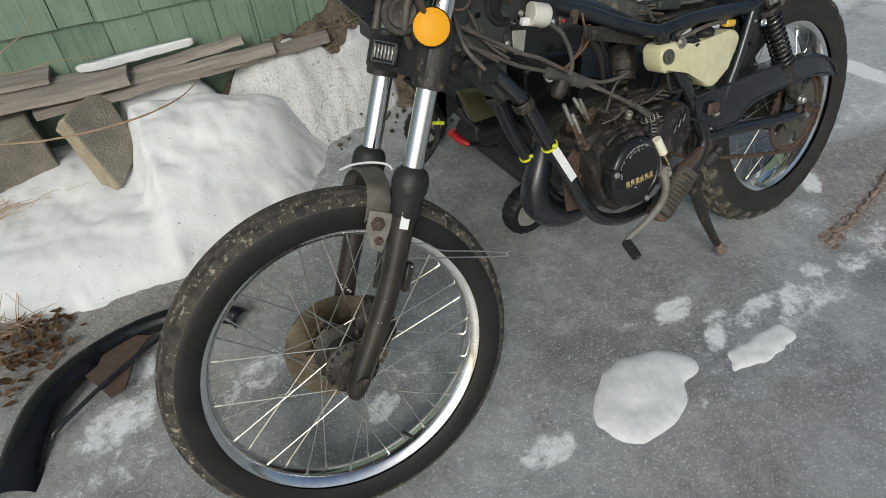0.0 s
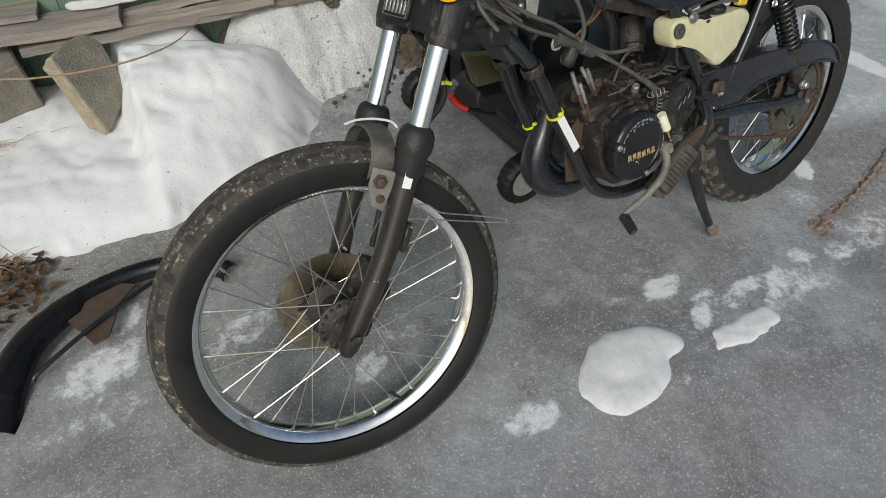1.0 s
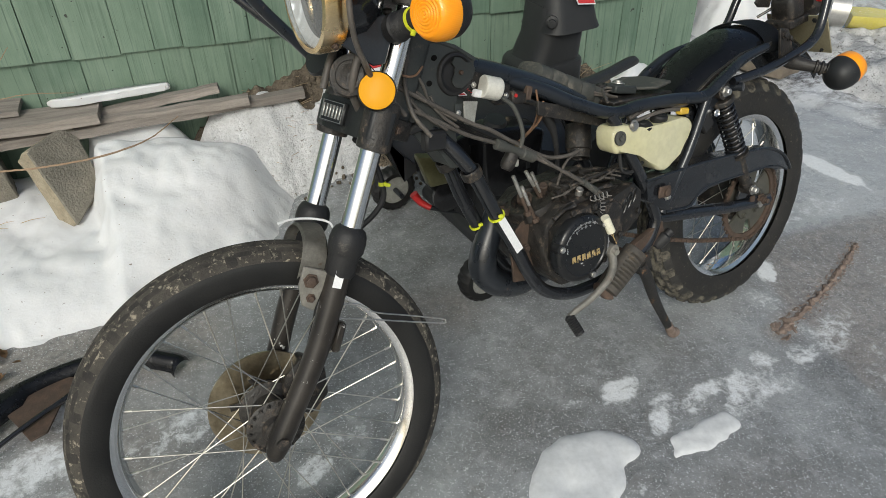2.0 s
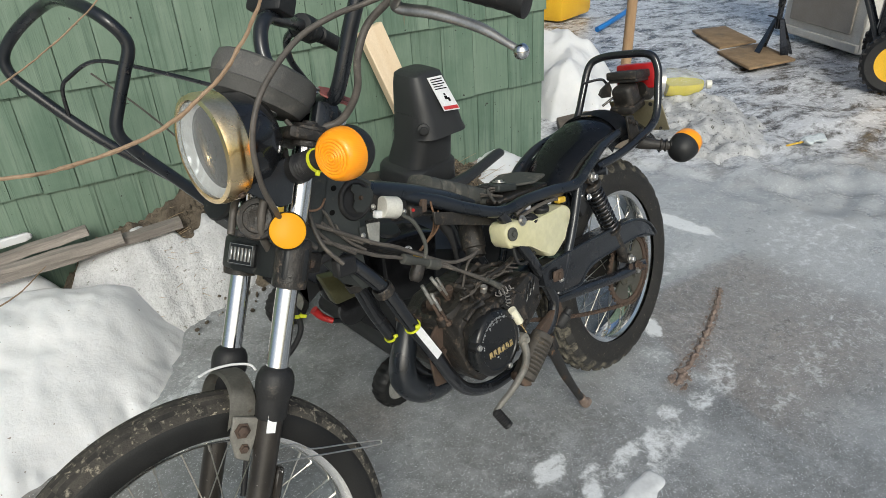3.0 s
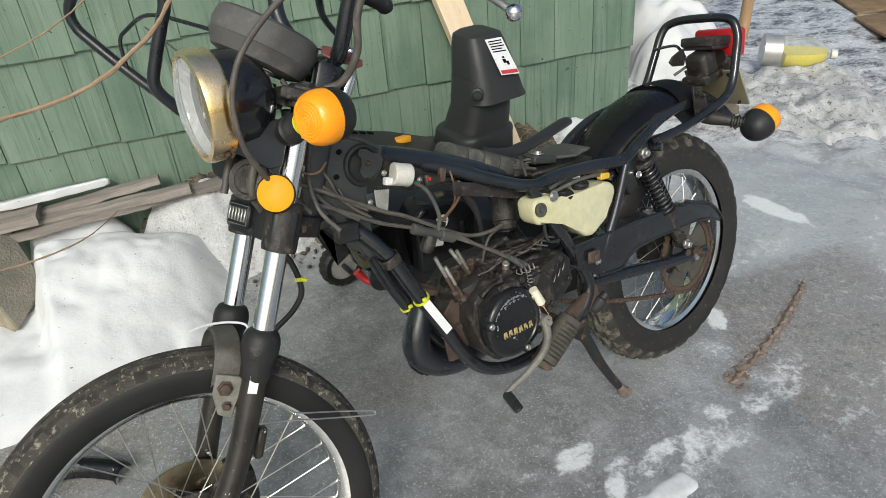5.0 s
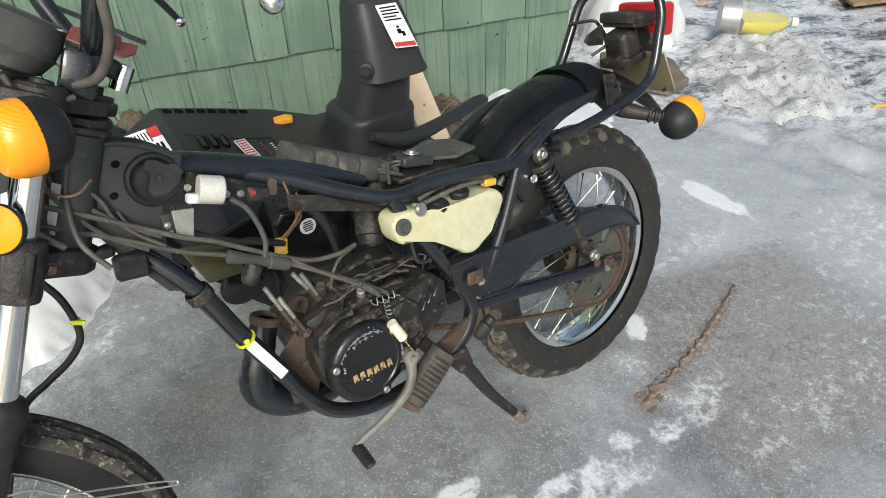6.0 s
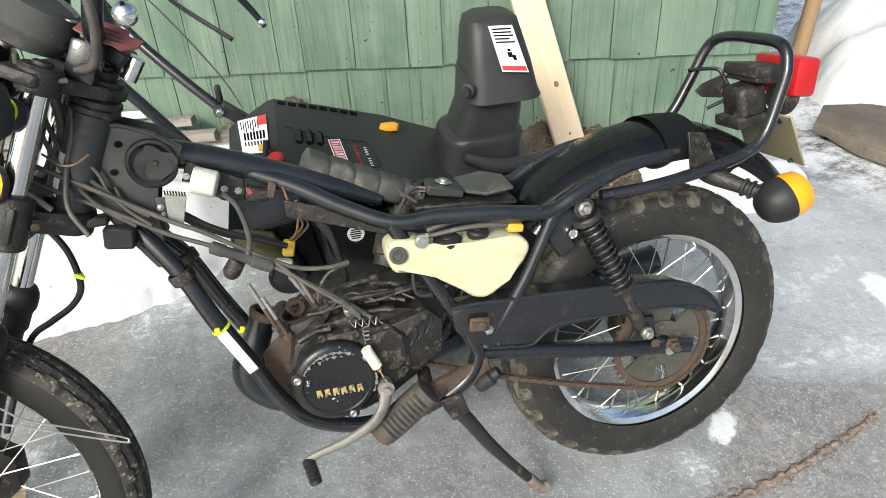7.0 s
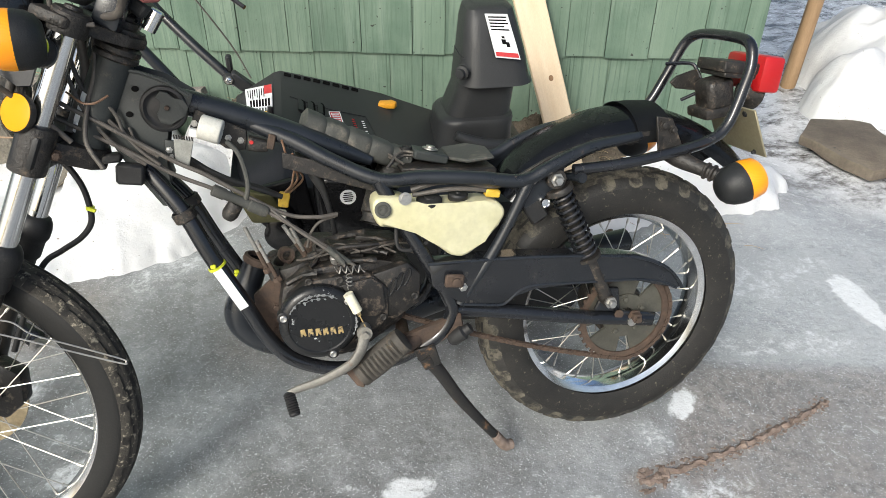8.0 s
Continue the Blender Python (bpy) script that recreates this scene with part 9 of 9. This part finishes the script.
# ---- the yard further off
for x, y, h, r, lbl in ((2.64, 3.73, 1.6, 0.034, "brown round wooden post behind the shed corner"), (3.60, 3.78, 1.6, 0.034, "brown round wooden post in the snow")):
    bm = bmesh.new()
    tube(bm, [(x, y, -0.05), (x + 0.02, y + 0.01, 0.5), (x + 0.05, y + 0.02, 1.0), (x + 0.09, y + 0.03, h)], [r, r * 0.95, r * 0.92, r * 0.9], 14, 4)
    tagged(part("post", bm, post_wood, label=lbl), category="post", group="posts beside the shed")
# bottle of washer fluid lying on the heap
BT = axis((3.20, 3.22, 0.118), (0.80, -0.58, -0.06))
bm = bmesh.new()
lathe(bm, [(0.0, 0.0), (0.070, 0.004), (0.078, 0.02), (0.078, 0.10), (0.075, 0.105), (0.078, 0.115), (0.078, 0.20), (0.060, 0.27), (0.030, 0.31), (0.020, 0.325), (0.020, 0.335), (0.0, 0.336)], BT, 28)
bottle = part("bottle", bm, bottle_plastic, label="clear plastic bottle half full of yellow fluid")
tagged(bottle, category="bottle")
bm = bmesh.new()
lathe(bm, [(0.0, 0.10), (0.072, 0.105), (0.074, 0.20), (0.056, 0.268), (0.026, 0.305), (0.0, 0.31)], BT, 24)
bmesh.ops.bisect_plane(bm, geom=bm.verts[:] + bm.edges[:] + bm.faces[:], plane_co=(3.2, 3.2, 0.112), plane_no=(0, 0, 1), clear_outer=True)
bmesh.ops.holes_fill(bm, edges=bm.edges[:])
part("fluid", bm, bottle_fluid, bottle, "yellow fluid")
bm = bmesh.new()
lathe(bm, [(0.023, 0.325), (0.024, 0.33), (0.024, 0.352), (0.0, 0.353)], BT, 18)
part("cap", bm, white_plastic, bottle, "white cap")
bm = bmesh.new()
lathe(bm, [(0.0795, 0.0), (0.0795, 0.085), (0.077, 0.085)], BT, 28)
part("bottle_label", bm, surf("silver_label", (0.45, 0.45, 0.44), (0.6, 0.6, 0.58), 0.3, 0.6, 12, 100, 0.05), bottle, "silvery grey label")


def jack_stand(m):
    ob = thing("jack_stand", "black steel jack stand on the trodden snow", "jack stand", m)
    for k in range(4):
        a = radians(45 + 90 * k)
        bm = bmesh.new()
        ca, sa = math.cos(a), math.sin(a)
        t = Vector((-sa, ca, 0)) * 0.030
        p0, p1 = Vector((0.13 * ca, 0.13 * sa, 0)), Vector((0.025 * ca, 0.025 * sa, 0.24))
        quad_plate(bm, [p0 - t, p0 + t, p1 + t * 0.5, p1 - t * 0.5], 0.006)
        part("leg", bm, black_paint, ob)
    bm = bmesh.new()
    rod(bm, (0, 0, 0.18), (0, 0, 0.33), 0.018)
    box(bm, (0, 0, 0.34), (0.09, 0.035, 0.03), bevel=0.006)
    box(bm, (0.035, 0, 0.365), (0.02, 0.035, 0.03), bevel=0.005)
    box(bm, (-0.035, 0, 0.365), (0.02, 0.035, 0.03), bevel=0.005)
    part("post", bm, black_paint, ob)
    bm = bmesh.new()
    rod(bm, (0, 0.02, 0.25), (-0.06, 0.06, 0.27), 0.006)
    part("handle", bm, black_paint, ob)
    return ob


jack_stand(pose(4.62, 3.42, 0.0, 0, 0, 25))
for pts, lbl in (([(4.15, 3.25), (4.55, 3.20), (4.75, 3.62), (4.35, 3.66)], "straw-coloured flattened board on the ice"), ([(4.45, 3.72), (4.80, 3.68), (5.05, 4.15), (4.75, 4.22)], "straw-coloured flattened board behind the jack stand")):
    bm = bmesh.new()
    prism(bm, pts, 0.012, 0.030, Matrix.Identity(4), 0.004)
    tagged(part("mat", bm, cardboard, label=lbl), category="mat")
# white cabinet with a grey door
cab = thing("cabinet", "old white metal cabinet with a grey door on the ice", "cabinet", pose(5.08, 3.40, 0.0, 0, 0, 70))
bm = bmesh.new()
box(bm, (0, -0.30, 0.62), (0.80, 0.60, 1.20), bevel=0.01)
part("body", bm, off_white, cab)
bm = bmesh.new()
box(bm, (0, 0.012, 0.66), (0.62, 0.02, 1.05), bevel=0.006)
part("door", bm, grey_panel, cab, "dull grey door panel")
bm = bmesh.new()
box(bm, (0, 0.012, 0.06), (0.80, 0.03, 0.05), bevel=0.004)
part("plinth", bm, off_white, cab)
# larger machine with a yellow wheel
mach = thing("two_stage_blower", "large snow blower with black tyres and yellow wheel rims", "snow blower", pose(4.36, 2.50, 0.0, 0, 0, -62))
WM = Matrix.Rotation(radians(-90), 4, "X")
for y in (0.0, 0.5):
    bm = bmesh.new()
    lathe(bm, [(0.105, -0.045), (0.15, -0.05), (0.172, -0.03), (0.175, 0), (0.172, 0.03), (0.15, 0.05), (0.105, 0.045)], Matrix.Translation((0, y, 0.172)) @ WM, 40, ring=True)
    for k in range(26):
        a = 2 * math.pi * k / 26
        box(bm, (0.172 * math.cos(a), y, 0.172 + 0.172 * math.sin(a)), (0.016, 0.085, 0.016), Matrix.Rotation(-a, 4, "Y"), bevel=0.002)
    wh = part("wheel", bm, rubber_soft, mach, "black lugged tyre")
    bm = bmesh.new()
    lathe(bm, [(0.108, -0.042), (0.106, -0.030), (0.085, -0.015), (0.06, -0.018), (0.03, -0.028), (0.016, -0.040), (0, -0.040)], Matrix.Translation((0, y, 0.172)) @ WM, 36)
    part("rim", bm, yellow_rim, wh, "yellow painted wheel rim")
bm = bmesh.new()
box(bm, (0.05, 0.25, 0.42), (0.36, 0.34, 0.26), bevel=0.03, segs=3)
lathe(bm, [(0.0, 0), (0.07, 0.0), (0.08, 0.02), (0.08, 0.14), (0.06, 0.16), (0, 0.16)], axis((0.10, 0.05, 0.40), (0.2, -1, 0)), 24)
part("engine", bm, black_paint, mach, "black engine")
bm = bmesh.new()
tube(bm, [(-0.10, 0.12, 0.22), (-0.25, 0.10, 0.55), (-0.45, 0.10, 0.95)], 0.014, 10, 3)
tube(bm, [(-0.10, 0.40, 0.22), (-0.25, 0.42, 0.55), (-0.45, 0.42, 0.95)], 0.014, 10, 3)
part("handlebar", bm, frame_paint, mach, "black handle tubes")
bm = bmesh.new()
rod(bm, (0, -0.02, 0.172), (0, 0.52, 0.172), 0.012)
box(bm, (0.02, 0.25, 0.25), (0.30, 0.30, 0.16), bevel=0.02)
part("chassis", bm, black_paint, mach)
# small things far off
bm = bmesh.new()
tube(bm, [(4.25, 4.75, 0.02), (4.45, 4.80, 0.05), (4.75, 4.95, 0.06), (5.1, 5.2, 0.05), (5.4, 5.5, 0.02)], 0.022, 10, 5)
tagged(part("hose", bm, blue_hose, label="blue plastic hose lying on the snow"), category="hose")
bm = bmesh.new()
box(bm, (4.45, 5.45, 0.14), (0.55, 0.35, 0.28), Matrix.Rotation(radians(20), 4, "Z"), bevel=0.05, segs=2)
tagged(part("tub", bm, yellow_rim, label="yellow plastic tub standing on the snow"), category="tub")
bm = bmesh.new()
for k in range(9):
    bmesh.ops.create_icosphere(bm, subdivisions=2, radius=0.028, matrix=Matrix.Translation((3.36 + rg.uniform(-0.05, 0.05), 2.30 + rg.uniform(-0.03, 0.03), 0.012)) @ Matrix.Diagonal((1.2, 0.8, 0.5, 1)))
for v in bm.verts:
    v.co += 0.012 * noise.noise_vector(v.co * 40)
tagged(part("rag", bm, surf("pale_blue_cloth", (0.45, 0.50, 0.52), (0.58, 0.62, 0.63), 0.9, 0, 20, 200, 0.3), label="crumpled pale blue rag on the ice"), category="rag")
bm = bmesh.new()
tube(bm, [(3.20, 2.33, 0.008), (3.30, 2.31, 0.010)], 0.005, 8, 1)
tagged(part("pencil", bm, yellow_plug, label="short yellow stick lying on the ice"), category="stick")
